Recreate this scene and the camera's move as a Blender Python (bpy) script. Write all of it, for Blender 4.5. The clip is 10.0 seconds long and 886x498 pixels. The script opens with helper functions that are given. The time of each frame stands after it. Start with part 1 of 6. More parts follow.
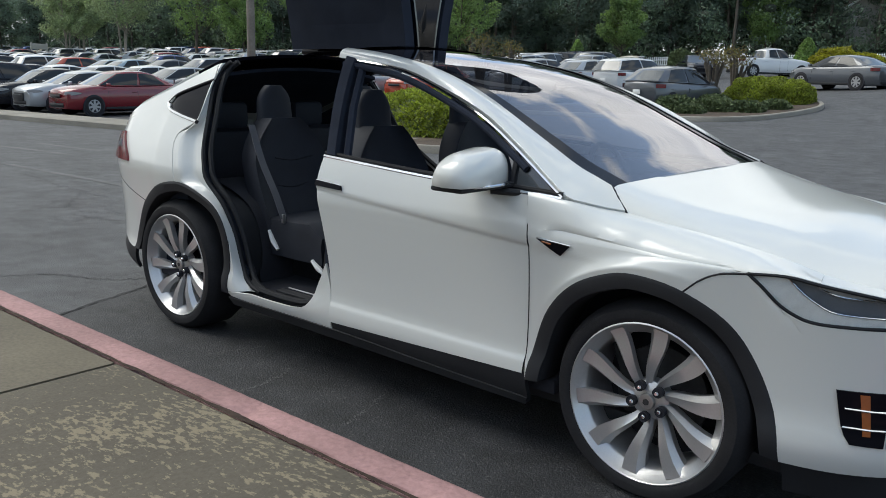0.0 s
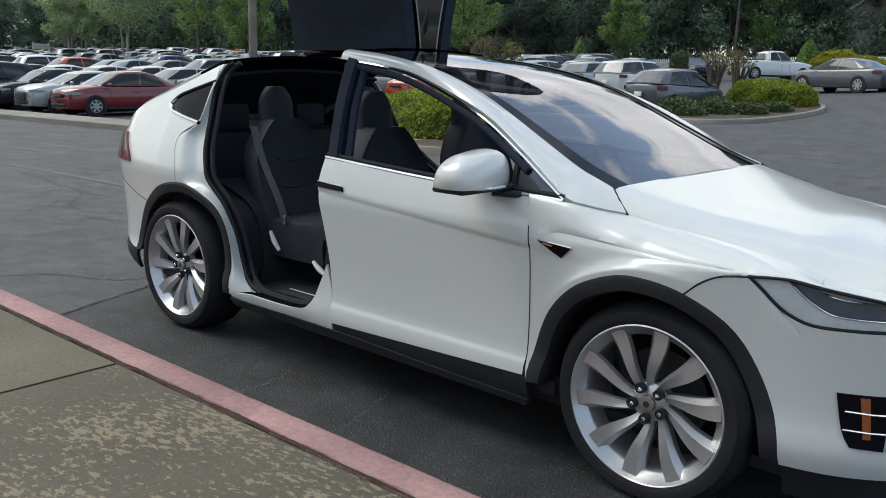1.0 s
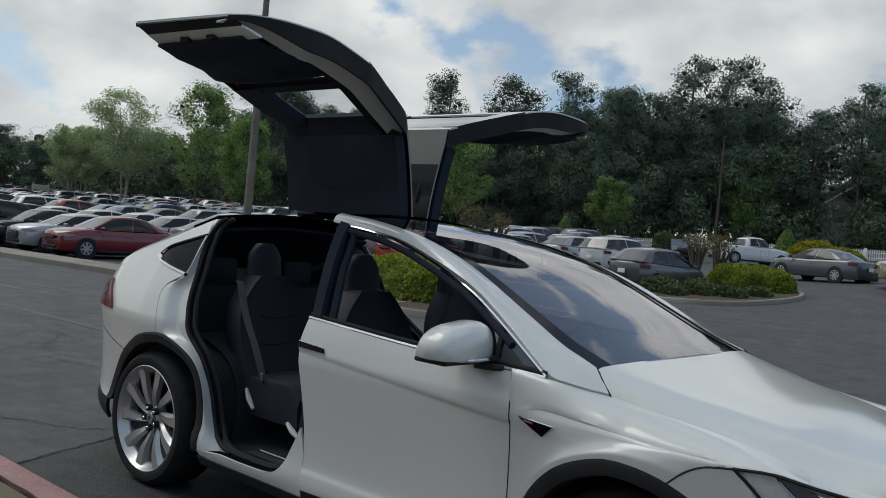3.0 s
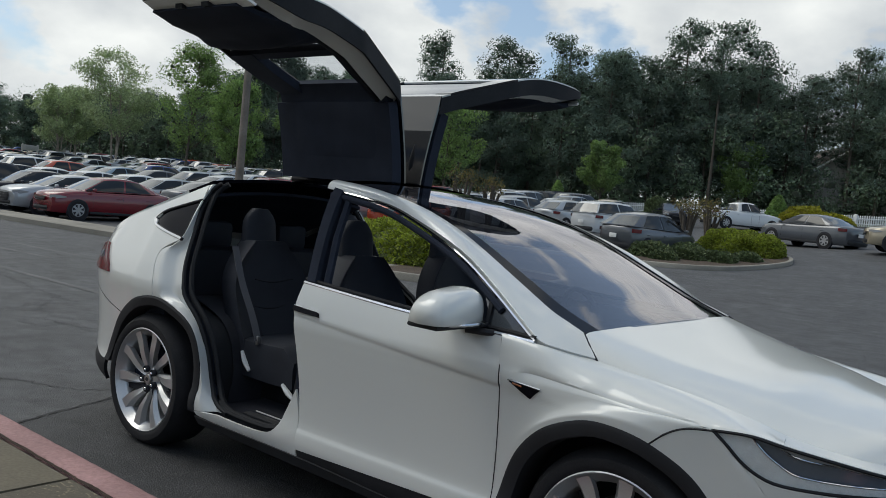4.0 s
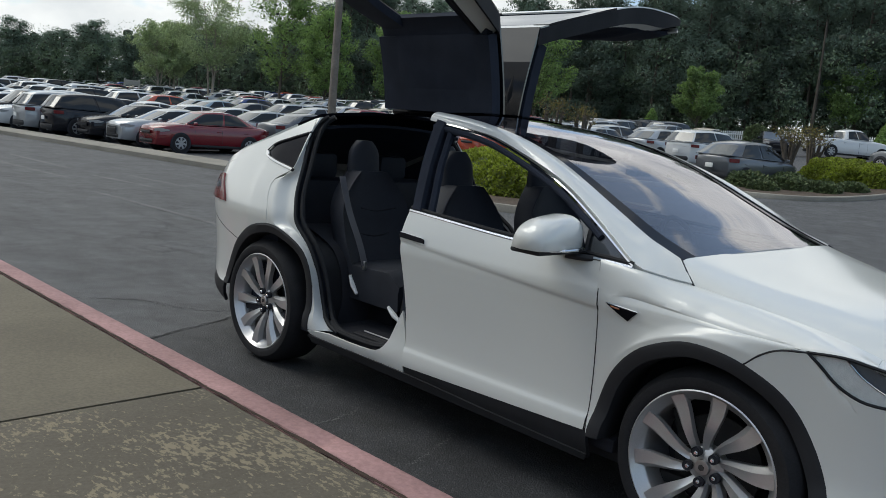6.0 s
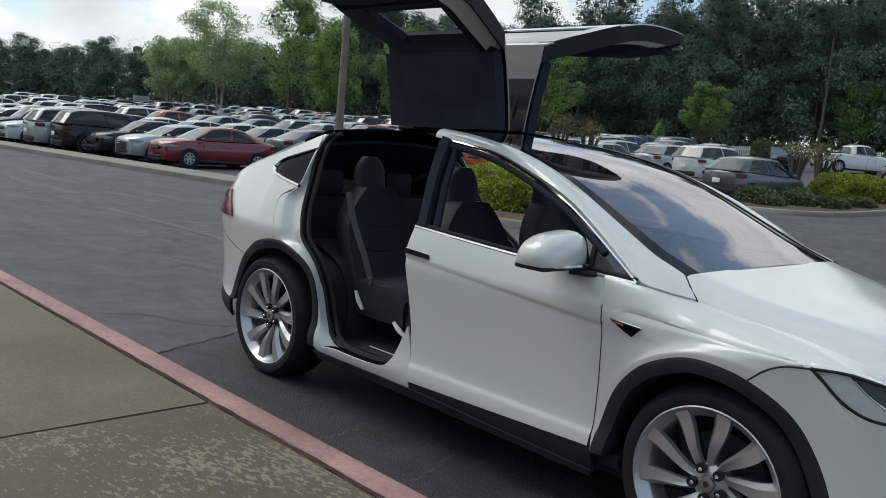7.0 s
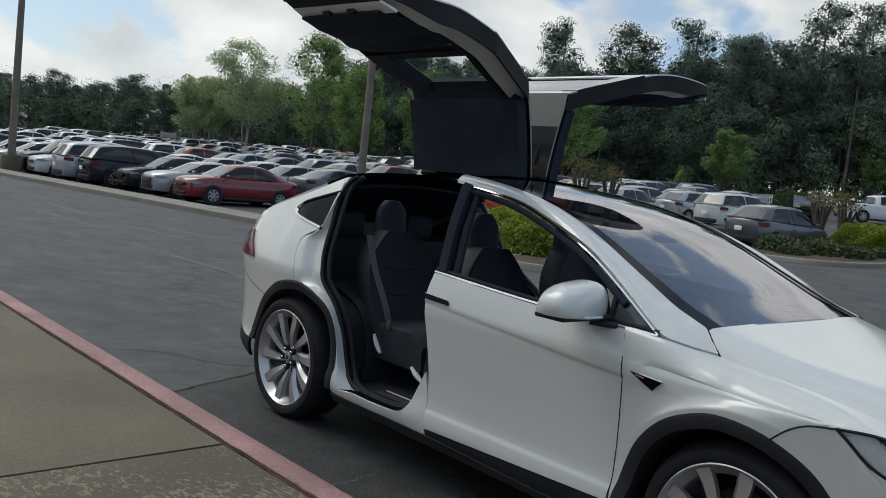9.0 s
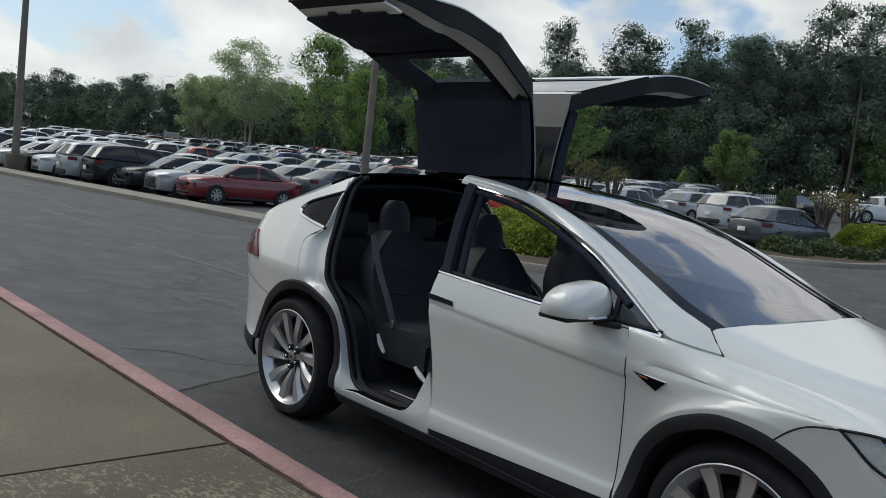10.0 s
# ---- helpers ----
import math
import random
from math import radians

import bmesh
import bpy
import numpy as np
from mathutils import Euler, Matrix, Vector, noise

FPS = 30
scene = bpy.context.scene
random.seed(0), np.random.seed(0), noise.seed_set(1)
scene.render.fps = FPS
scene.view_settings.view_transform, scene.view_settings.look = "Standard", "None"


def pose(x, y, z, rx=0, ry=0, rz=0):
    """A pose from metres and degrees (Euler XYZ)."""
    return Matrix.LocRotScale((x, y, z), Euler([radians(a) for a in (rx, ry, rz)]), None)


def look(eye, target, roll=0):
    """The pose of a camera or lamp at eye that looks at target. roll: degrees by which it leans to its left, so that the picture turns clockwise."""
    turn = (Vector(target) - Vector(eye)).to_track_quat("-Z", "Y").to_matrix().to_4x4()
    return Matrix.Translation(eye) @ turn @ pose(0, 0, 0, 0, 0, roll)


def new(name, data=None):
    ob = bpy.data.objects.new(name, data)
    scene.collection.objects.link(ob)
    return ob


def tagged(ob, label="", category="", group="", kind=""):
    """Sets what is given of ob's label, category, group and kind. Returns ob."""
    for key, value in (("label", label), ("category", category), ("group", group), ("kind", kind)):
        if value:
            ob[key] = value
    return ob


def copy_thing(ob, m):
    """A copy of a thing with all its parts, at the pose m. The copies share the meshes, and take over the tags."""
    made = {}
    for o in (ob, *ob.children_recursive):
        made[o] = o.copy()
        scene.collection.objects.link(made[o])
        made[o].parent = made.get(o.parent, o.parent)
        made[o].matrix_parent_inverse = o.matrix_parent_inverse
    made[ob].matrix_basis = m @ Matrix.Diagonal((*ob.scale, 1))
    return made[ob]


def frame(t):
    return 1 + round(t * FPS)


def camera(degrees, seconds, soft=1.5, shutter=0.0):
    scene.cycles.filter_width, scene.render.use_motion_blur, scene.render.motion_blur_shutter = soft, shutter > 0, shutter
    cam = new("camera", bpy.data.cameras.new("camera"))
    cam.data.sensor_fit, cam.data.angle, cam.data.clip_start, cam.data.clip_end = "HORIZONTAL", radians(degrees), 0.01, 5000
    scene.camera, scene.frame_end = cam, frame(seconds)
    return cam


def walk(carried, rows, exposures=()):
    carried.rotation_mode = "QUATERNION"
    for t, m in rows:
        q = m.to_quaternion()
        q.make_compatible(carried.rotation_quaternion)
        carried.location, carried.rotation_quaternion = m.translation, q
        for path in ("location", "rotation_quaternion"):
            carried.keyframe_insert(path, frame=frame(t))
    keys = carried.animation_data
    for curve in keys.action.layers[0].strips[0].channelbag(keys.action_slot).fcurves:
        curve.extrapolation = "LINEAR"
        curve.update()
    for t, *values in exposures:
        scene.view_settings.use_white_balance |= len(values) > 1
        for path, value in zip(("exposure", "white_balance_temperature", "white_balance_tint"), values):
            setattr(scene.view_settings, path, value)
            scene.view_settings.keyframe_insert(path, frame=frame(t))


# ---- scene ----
cam = camera(56.2, 10.0, soft=0.75)
PATH = [
    (0, (1.23, -3.536, 1.488), (-0.03, -2.038, 1.078), 1.5),
    (0.5, (1.231, -3.537, 1.489), (-0.03, -2.039, 1.081), 1.5),
    (1, (1.232, -3.54, 1.49), (-0.03, -2.043, 1.083), 1.7),
    (1.5, (1.226, -3.532, 1.493), (-0.037, -2.033, 1.098), 2.1),
    (1.6, (1.225, -3.532, 1.494), (-0.039, -2.032, 1.107), 2.18),
    (1.7, (1.222, -3.529, 1.497), (-0.047, -2.027, 1.152), 2.52),
    (1.8, (1.217, -3.526, 1.503), (-0.061, -2.019, 1.229), 3.14),
    (1.9, (1.21, -3.521, 1.51), (-0.078, -2.008, 1.327), 3.92),
    (2, (1.204, -3.517, 1.516), (-0.094, -1.999, 1.413), 4.6),
    (2.2, (1.204, -3.517, 1.518), (-0.102, -2.003, 1.529), 5.29),
    (2.5, (1.204, -3.517, 1.519), (-0.104, -2.004, 1.564), 5.5),
    (3, (1.217, -3.529, 1.512), (-0.059, -1.989, 1.495), 5.3),
    (3.2, (1.216, -3.528, 1.51), (-0.043, -1.976, 1.437), 5.2),
    (4.3, (1.277, -3.601, 1.535), (0.011, -2.058, 1.416), 6.0),
    (4.5, (1.28, -3.588, 1.532), (-0.047, -2.098, 1.393), 6.2),
    (5, (1.3, -3.69, 1.519), (-0.076, -2.261, 1.26), 5.2),
    (5.5, (1.303, -3.754, 1.527), (-0.085, -2.349, 1.212), 3.6),
    (6, (1.336, -3.758, 1.528), (-0.052, -2.347, 1.24), 5.2),
    (6.2, (1.338, -3.755, 1.531), (-0.055, -2.343, 1.271), 5.7),
    (7.5, (1.365, -3.768, 1.541), (-0.048, -2.374, 1.291), 4.9),
    (8, (1.355, -3.765, 1.557), (-0.072, -2.381, 1.332), 6.0),
    (8.5, (1.34, -3.753, 1.561), (-0.11, -2.385, 1.401), 6.3),
    (9, (1.346, -3.762, 1.559), (-0.106, -2.396, 1.398), 6.3),
    (9.5, (1.355, -3.768, 1.56), (-0.101, -2.407, 1.397), 6.3),
    (10, (1.35, -3.775, 1.561), (-0.106, -2.414, 1.399), 6.4),
]
EXPOSURES = [(0, 0.48, 6380, 6), (1.5, 0.48, 6380, 6), (2, 0.15, 6380, 6), (2.5, -0.32, 6380, 6), (3.2, -0.24, 6380, 6), (4.5, -0.02, 6380, 6), (5.0, 0.05, 6380, 6), (5.5, 0.32, 6380, 6), (6.0, 0.13, 6380, 6), (7.5, 0.14, 6380, 6), (8.5, -0.1, 6380, 6), (10, -0.07, 6380, 6)]
walk(cam, [(t, look(eye, target, roll)) for t, eye, target, roll in PATH], EXPOSURES)

# ---- world, sun, exposure ----
SUN_EL, SUN_ROT = radians(54), radians(250)


def build_world():
    w = bpy.data.worlds.new("sky")
    scene.world = w
    w.use_nodes = True
    nt = w.node_tree
    nt.nodes.clear()
    n = nt.nodes.new
    out, bg = n("ShaderNodeOutputWorld"), n("ShaderNodeBackground")
    sky = n("ShaderNodeTexSky")
    sky.sky_type, sky.sun_disc = "NISHITA", False
    sky.sun_elevation, sky.sun_rotation = SUN_EL, SUN_ROT
    sky.air_density, sky.dust_density = 1.0, 1.5
    tc, mp = n("ShaderNodeTexCoord"), n("ShaderNodeMapping")
    mp.inputs["Scale"].default_value = (1.0, 1.0, 1.7)
    mp.inputs["Location"].default_value = (0.35, 0.12, 0.0)
    big, fine = n("ShaderNodeTexNoise"), n("ShaderNodeTexNoise")
    big.inputs["Scale"].default_value, big.inputs["Detail"].default_value = 3.3, 7.0
    big.inputs["Roughness"].default_value = 0.5
    fine.inputs["Scale"].default_value, fine.inputs["Detail"].default_value = 5.0, 8.0
    cover, tone = n("ShaderNodeValToRGB"), n("ShaderNodeValToRGB")
    cover.color_ramp.elements[0].position, cover.color_ramp.elements[1].position = 0.415, 0.46
    tone.color_ramp.elements[0].position, tone.color_ramp.elements[1].position = 0.34, 0.66
    tone.color_ramp.elements[0].color = (4.15, 4.3, 4.55, 1)
    tone.color_ramp.elements[1].color = (7.2, 7.15, 7.0, 1)
    mix, haze = n("ShaderNodeMixRGB"), n("ShaderNodeMixRGB")
    haze.inputs["Fac"].default_value = 0.33
    haze.inputs["Color2"].default_value = (3.3, 4.1, 5.2, 1)
    bg.inputs["Strength"].default_value = 0.145
    lk = nt.links.new
    lk(tc.outputs["Generated"], mp.inputs["Vector"])
    lk(mp.outputs["Vector"], big.inputs["Vector"])
    lk(mp.outputs["Vector"], fine.inputs["Vector"])
    split, east, high = n("ShaderNodeSeparateXYZ"), n("ShaderNodeMath"), n("ShaderNodeMath")
    east.operation, high.operation = "MULTIPLY_ADD", "MULTIPLY_ADD"
    east.inputs[1].default_value, east.inputs[2].default_value = -0.12, -0.055
    high.inputs[1].default_value = -0.035
    both_ = n("ShaderNodeMath")
    lk(tc.outputs["Generated"], split.inputs["Vector"])
    lk(split.outputs["X"], east.inputs[0])
    lk(split.outputs["Z"], high.inputs[0])
    lk(east.outputs["Value"], high.inputs[2])
    lk(big.outputs["Fac"], both_.inputs[0])
    lk(high.outputs["Value"], both_.inputs[1])
    lk(both_.outputs["Value"], cover.inputs["Fac"])
    lk(fine.outputs["Fac"], tone.inputs["Fac"])
    lk(cover.outputs["Color"], mix.inputs["Fac"])
    lk(sky.outputs["Color"], haze.inputs["Color1"])
    lk(haze.outputs["Color"], mix.inputs["Color1"])
    lk(tone.outputs["Color"], mix.inputs["Color2"])
    lk(mix.outputs["Color"], bg.inputs["Color"])
    lk(bg.outputs["Background"], out.inputs["Surface"])


build_world()
sun = new("sun", bpy.data.lights.new("sun", "SUN"))
sun.data.energy, sun.data.angle, sun.data.color = 1.4, radians(40), (1.0, 0.95, 0.87)
az = SUN_ROT
sun_dir = Vector((math.sin(az) * math.cos(SUN_EL), math.cos(az) * math.cos(SUN_EL), math.sin(SUN_EL)))
sun.matrix_world = look(tuple(sun_dir * 50), (0, 0, 0))


# ---- materials ----
def mat(name, col, rough=0.5, metal=0.0, var=0.12, scales=(1.5, 30.0), bump=0.1, coat=0.0, spec=0.5, by_object=0.0, by_island=0.0, grain=0.02, clear=0.06):
    m = bpy.data.materials.new(name)
    m.use_nodes = True
    nt = m.node_tree
    b = nt.nodes["Principled BSDF"]
    n, lk = nt.nodes.new, nt.links.new
    b.inputs["Roughness"].default_value, b.inputs["Metallic"].default_value = rough, metal
    b.inputs["Specular IOR Level"].default_value = spec
    b.inputs["Coat Weight"].default_value, b.inputs["Coat Roughness"].default_value = coat, clear
    tc = n("ShaderNodeTexCoord")
    total = None
    for sc, amount in ((scales[0], var), (scales[1], var * 0.7)):
        t = n("ShaderNodeTexNoise")
        t.inputs["Scale"].default_value, t.inputs["Detail"].default_value = sc, 5.0
        lk(tc.outputs["Object"], t.inputs["Vector"])
        r = n("ShaderNodeMapRange")
        r.inputs["From Min"].default_value, r.inputs["From Max"].default_value = 0.25, 0.75
        r.inputs["To Min"].default_value, r.inputs["To Max"].default_value = 1 - amount, 1 + amount
        lk(t.outputs["Fac"], r.inputs["Value"])
        if total is None:
            total, first = r.outputs["Result"], t
        else:
            mu = n("ShaderNodeMath")
            mu.operation = "MULTIPLY"
            lk(total, mu.inputs[0])
            lk(r.outputs["Result"], mu.inputs[1])
            total = mu.outputs[0]
            last = t
    for amount, node, socket in ((by_object, "ShaderNodeObjectInfo", "Random"), (by_island, "ShaderNodeNewGeometry", "Random Per Island")):
        if amount:
            o, r, mu = n(node), n("ShaderNodeMapRange"), n("ShaderNodeMath")
            r.inputs["To Min"].default_value, r.inputs["To Max"].default_value = 1 - amount, 1 + amount
            lk(o.outputs[socket], r.inputs["Value"])
            mu.operation = "MULTIPLY"
            lk(total, mu.inputs[0])
            lk(r.outputs["Result"], mu.inputs[1])
            total = mu.outputs[0]
    v = n("ShaderNodeVectorMath")
    v.operation = "SCALE"
    v.inputs[0].default_value = col[:3]
    lk(total, v.inputs["Scale"])
    lk(v.outputs["Vector"], b.inputs["Base Color"])
    if bump:
        bp = n("ShaderNodeBump")
        bp.inputs["Strength"].default_value, bp.inputs["Distance"].default_value = bump, grain
        lk(last.outputs["Fac"], bp.inputs["Height"])
        lk(bp.outputs["Normal"], b.inputs["Normal"])
    return m


def glass(name, tint=(0.9, 0.95, 0.95), rough=0.0, alpha=0.25, base=(0.02, 0.025, 0.03), ior=1.52, sheen=(1, 1, 1)):
    """Thin tinted glass: see-through share by alpha, with a clear gloss on top."""
    m = bpy.data.materials.new(name)
    m.use_nodes = True
    nt = m.node_tree
    b = nt.nodes["Principled BSDF"]
    b.inputs["Base Color"].default_value = (*base, 1)
    b.inputs["Roughness"].default_value = rough
    b.inputs["IOR"].default_value = 1.52
    n, lk = nt.nodes.new, nt.links.new
    tr, mx = n("ShaderNodeBsdfTransparent"), n("ShaderNodeMixShader")
    tr.inputs["Color"].default_value = (*tint, 1)
    gl, ly, ad = n("ShaderNodeBsdfGlossy"), n("ShaderNodeLayerWeight"), n("ShaderNodeMixShader")
    gl.inputs["Roughness"].default_value = rough
    ly.inputs["Blend"].default_value = 0.5
    fall, gain = n("ShaderNodeMath"), n("ShaderNodeMapRange")
    fall.operation = "POWER"
    fall.inputs[1].default_value = 4.6
    gain.inputs["To Min"].default_value = ((ior - 1) / (ior + 1)) ** 2
    lk(ly.outputs["Facing"], fall.inputs[0])
    lk(fall.outputs["Value"], gain.inputs["Value"])
    gl.inputs["Color"].default_value = (*sheen, 1)
    mx.inputs["Fac"].default_value = 1 - alpha
    lk(tr.outputs["BSDF"], mx.inputs[2])
    lk(b.outputs["BSDF"], mx.inputs[1])
    lk(gain.outputs["Result"], ad.inputs["Fac"])
    lk(mx.outputs["Shader"], ad.inputs[1])
    lk(gl.outputs["BSDF"], ad.inputs[2])
    lk(ad.outputs["Shader"], nt.nodes["Material Output"].inputs["Surface"])
    mx.inputs["Fac"].default_value = alpha
    return m


M = {
    "white": mat("pearl_white_paint", (0.64, 0.65, 0.625), 0.3, 0, 0.015, (0.8, 900), 0.0, coat=1.0, clear=0.09),
    "black_trim": mat("black_plastic", (0.021, 0.022, 0.025), 0.6, 0, 0.2, (6, 300), 0.15, grain=0.001, spec=0.3),
    "gloss_black": mat("gloss_black", (0.006, 0.006, 0.009), 0.08, 0, 0.05, (3, 60), 0.0, spec=0.08),
    "rubber": mat("rubber", (0.019, 0.019, 0.021), 0.75, 0, 0.25, (9, 120), 0.2, grain=0.002, spec=0.25),
    "seal": mat("seal_rubber", (0.014, 0.015, 0.018), 0.65, 0, 0.2, (9, 90), 0.05, grain=0.001, spec=0.25),
    "rim": mat("satin_silver_alloy", (0.55, 0.55, 0.55), 0.3, 0.65, 0.06, (4, 150), 0.03, grain=0.001),
    "rim_dark": mat("brake_dark_metal", (0.05, 0.05, 0.052), 0.5, 0.5, 0.2, (8, 90), 0.05),
    "steel": mat("brushed_steel", (0.45, 0.45, 0.45), 0.35, 0.9, 0.1, (8, 200), 0.02),
    "chrome": mat("chrome", (0.75, 0.76, 0.77), 0.08, 1.0, 0.03, (3, 60), 0.0),
    "leather": mat("black_leather", (0.029, 0.032, 0.041), 0.6, 0, 0.2, (5, 260), 0.25, grain=0.001, spec=0.22),
    "trim_dark": mat("dark_fabric_trim", (0.022, 0.027, 0.041), 0.85, 0, 0.25, (5, 300), 0.3, grain=0.001, spec=0.15),
    # floor carpet, and also the painted shade inside wheels
    "carpet_and_shade": mat("dark_carpet_and_shade", (0.022, 0.023, 0.030), 0.95, 0, 0.3, (6, 300), 0.4, grain=0.002),
    "belt": mat("grey_webbing", (0.10, 0.10, 0.11), 0.7, 0, 0.1, (10, 300), 0.2, grain=0.001),
    "screen_glass": glass("windscreen_glass", (0.55, 0.58, 0.66), 0.0, 0.5, (0.012, 0.013, 0.017), 1.6, (1.0, 0.96, 1.0)),
    "dark_glass": glass("privacy_glass", (0.25, 0.26, 0.28), 0.0, 0.3),
    "clear_glass": glass("clear_glass", (0.8, 0.84, 0.84), 0.0, 0.85),
    "door_glass": glass("clear_door_glass", (0.93, 0.95, 0.95), 0.0, 0.97, (0.02, 0.02, 0.02), 1.12, (0.5, 0.5, 0.52)),
    "black_glass": mat("black_glass", (0.010, 0.011, 0.015), 0.04, 0, 0.05, (3, 60), 0.0, spec=0.6, coat=1.0, clear=0.02),
    "lamp_glass": glass("lamp_cover", (0.95, 0.97, 0.98), 0.0, 0.93, (0.1, 0.1, 0.1), 1.35),
    "red_lens": mat("red_lens", (0.12, 0.006, 0.010), 0.2, 0, 0.1, (8, 60), 0.0, coat=0.3),
    "amber": mat("amber_lens", (0.30, 0.085, 0.018), 0.2, 0, 0.1, (8, 60), 0.0, coat=0.6),
    "lamp_in": mat("lamp_reflector", (0.80, 0.81, 0.80), 0.25, 0.0, 0.1, (8, 60), 0.0),
    "lamp_black": mat("lamp_black_housing", (0.11, 0.13, 0.165), 0.15, 0.0, 0.1, (8, 60), 0.0, coat=0.6),
    "lot_lamp": mat("clear_lamp", (0.30, 0.31, 0.32), 0.15, 0.0, 0.1, (8, 60), 0.0, coat=0.8),
    "curb": mat("worn_pink_curb_paint", (0.365, 0.212, 0.205), 0.8, 0, 0.26, (2.2, 45), 0.5, grain=0.01),
    "concrete": mat("concrete", (0.145, 0.126, 0.090), 0.9, 0, 0.28, (0.9, 60), 0.4, grain=0.006),
    "strip": mat("pale_strip_concrete", (0.25, 0.232, 0.195), 0.9, 0, 0.25, (0.7, 40), 0.4, grain=0.006),
    "pole": mat("weathered_wood_pole", (0.17, 0.145, 0.12), 0.85, 0, 0.25, (1.2, 14), 0.5, grain=0.02),
    "bark": mat("bark", (0.09, 0.075, 0.06), 0.95, 0, 0.3, (1.5, 14), 0.6, grain=0.03),
    "pale_bark": mat("pale_bark", (0.26, 0.23, 0.19), 0.9, 0, 0.25, (1.5, 14), 0.5, grain=0.02),
    "pine": mat("pine_needles", (0.112, 0.155, 0.124), 0.75, 0, 0.3, (0.25, 3), 0.0, by_island=0.2, by_object=0.2),
    "leaf": mat("spring_leaves", (0.17, 0.25, 0.09), 0.65, 0, 0.25, (0.3, 4), 0.0, by_island=0.4, by_object=0.15),
    "leaf_pale": mat("pale_spring_leaves", (0.26, 0.31, 0.19), 0.65, 0, 0.25, (0.3, 4), 0.0, by_island=0.4),
    "leaf_wood": mat("woodland_leaves", (0.115, 0.160, 0.105), 0.7, 0, 0.35, (0.25, 3), 0.0, by_island=0.25),
    "leaf_rust": mat("bronze_new_leaves", (0.13, 0.105, 0.045), 0.65, 0, 0.25, (1.5, 9), 0.0, by_island=0.5),
    "shrub": mat("trimmed_shrub_leaves", (0.20, 0.23, 0.035), 0.6, 0, 0.25, (1.5, 9), 0.0, by_island=0.5),
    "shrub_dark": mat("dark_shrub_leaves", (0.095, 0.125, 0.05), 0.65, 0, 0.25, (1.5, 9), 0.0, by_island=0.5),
    "yellow_shrub": mat("yellow_green_shrub_leaves", (0.26, 0.24, 0.025), 0.6, 0, 0.25, (1.0, 9), 0.0, by_island=0.4),
    # dark filler for foliage cores: shaded depth put into the colour
    "crown_shade": mat("shaded_crown_core", (0.045, 0.055, 0.038), 0.95, 0, 0.3, (0.5, 6), 0.0),
    "grass": mat("grass", (0.075, 0.10, 0.030), 0.9, 0, 0.3, (0.3, 12), 0.6, grain=0.05),
    "fence_white": mat("white_fence_paint", (0.75, 0.75, 0.73), 0.6, 0, 0.08, (1, 20), 0.05),
    "grit": mat("brown_grit", (0.055, 0.034, 0.024), 0.95, 0, 0.4, (6, 60), 0.3, by_island=0.5),
    "roof": mat("brown_shingles", (0.12, 0.10, 0.085), 0.9, 0, 0.2, (2, 25), 0.4, grain=0.02),
    "mulch": mat("mulch", (0.07, 0.05, 0.035), 0.95, 0, 0.35, (2, 30), 0.6, grain=0.03),
    "line": mat("worn_white_line", (0.115, 0.115, 0.113), 0.85, 0, 0.4, (2.0, 30), 0.1),
    "crack": mat("asphalt_crack", (0.036, 0.036, 0.037), 0.95, 0, 0.2, (3, 30), 0.1),
    "white_lot": mat("white_car_paint", (0.62, 0.63, 0.63), 0.25, 0, 0.02, (1, 200), 0, coat=0.8),
    "silver_lot": mat("silver_car_paint", (0.40, 0.42, 0.44), 0.28, 0.35, 0.03, (1, 200), 0, coat=0.8),
    "grey_lot": mat("grey_car_paint", (0.088, 0.096, 0.11), 0.28, 0.3, 0.03, (1, 200), 0, coat=0.8),
    "dark_lot": mat("dark_car_paint", (0.010, 0.011, 0.016), 0.25, 0.0, 0.05, (1, 200), 0, coat=0.5, spec=0.2),
    "blue_lot": mat("blue_car_paint", (0.02, 0.045, 0.16), 0.25, 0.1, 0.05, (1, 200), 0, coat=0.9),
    "red_lot": mat("red_car_paint", (0.165, 0.007, 0.014), 0.25, 0.0, 0.05, (1, 200), 0, coat=0.9),
    "orange_lot": mat("orange_red_car_paint", (0.38, 0.055, 0.02), 0.25, 0.0, 0.05, (1, 200), 0, coat=0.9),
    "teal_lot": mat("pale_blue_car_paint", (0.22, 0.30, 0.36), 0.28, 0.3, 0.03, (1, 200), 0, coat=0.8),
    "tan_lot": mat("tan_car_paint", (0.38, 0.33, 0.24), 0.28, 0.2, 0.03, (1, 200), 0, coat=0.8),
    "wall": mat("painted_block_wall", (0.42, 0.40, 0.37), 0.85, 0, 0.1, (0.8, 12), 0.3, grain=0.01),
    "lot_glass": mat("car_window_glass", (0.016, 0.019, 0.022), 0.08, 0, 0.05, (3, 60), 0, spec=0.45),
    # same glass with a paler bluish base: reflected sky put into the colour
    "lot_screen_sky": mat("car_screen_sky_tint", (0.045, 0.055, 0.062), 0.10, 0, 0.05, (3, 60), 0, coat=0.5, spec=0.7, clear=0.05),
    "hub": mat("hubcap_silver", (0.40, 0.40, 0.41), 0.35, 0.6, 0.1, (6, 80), 0.0),
}


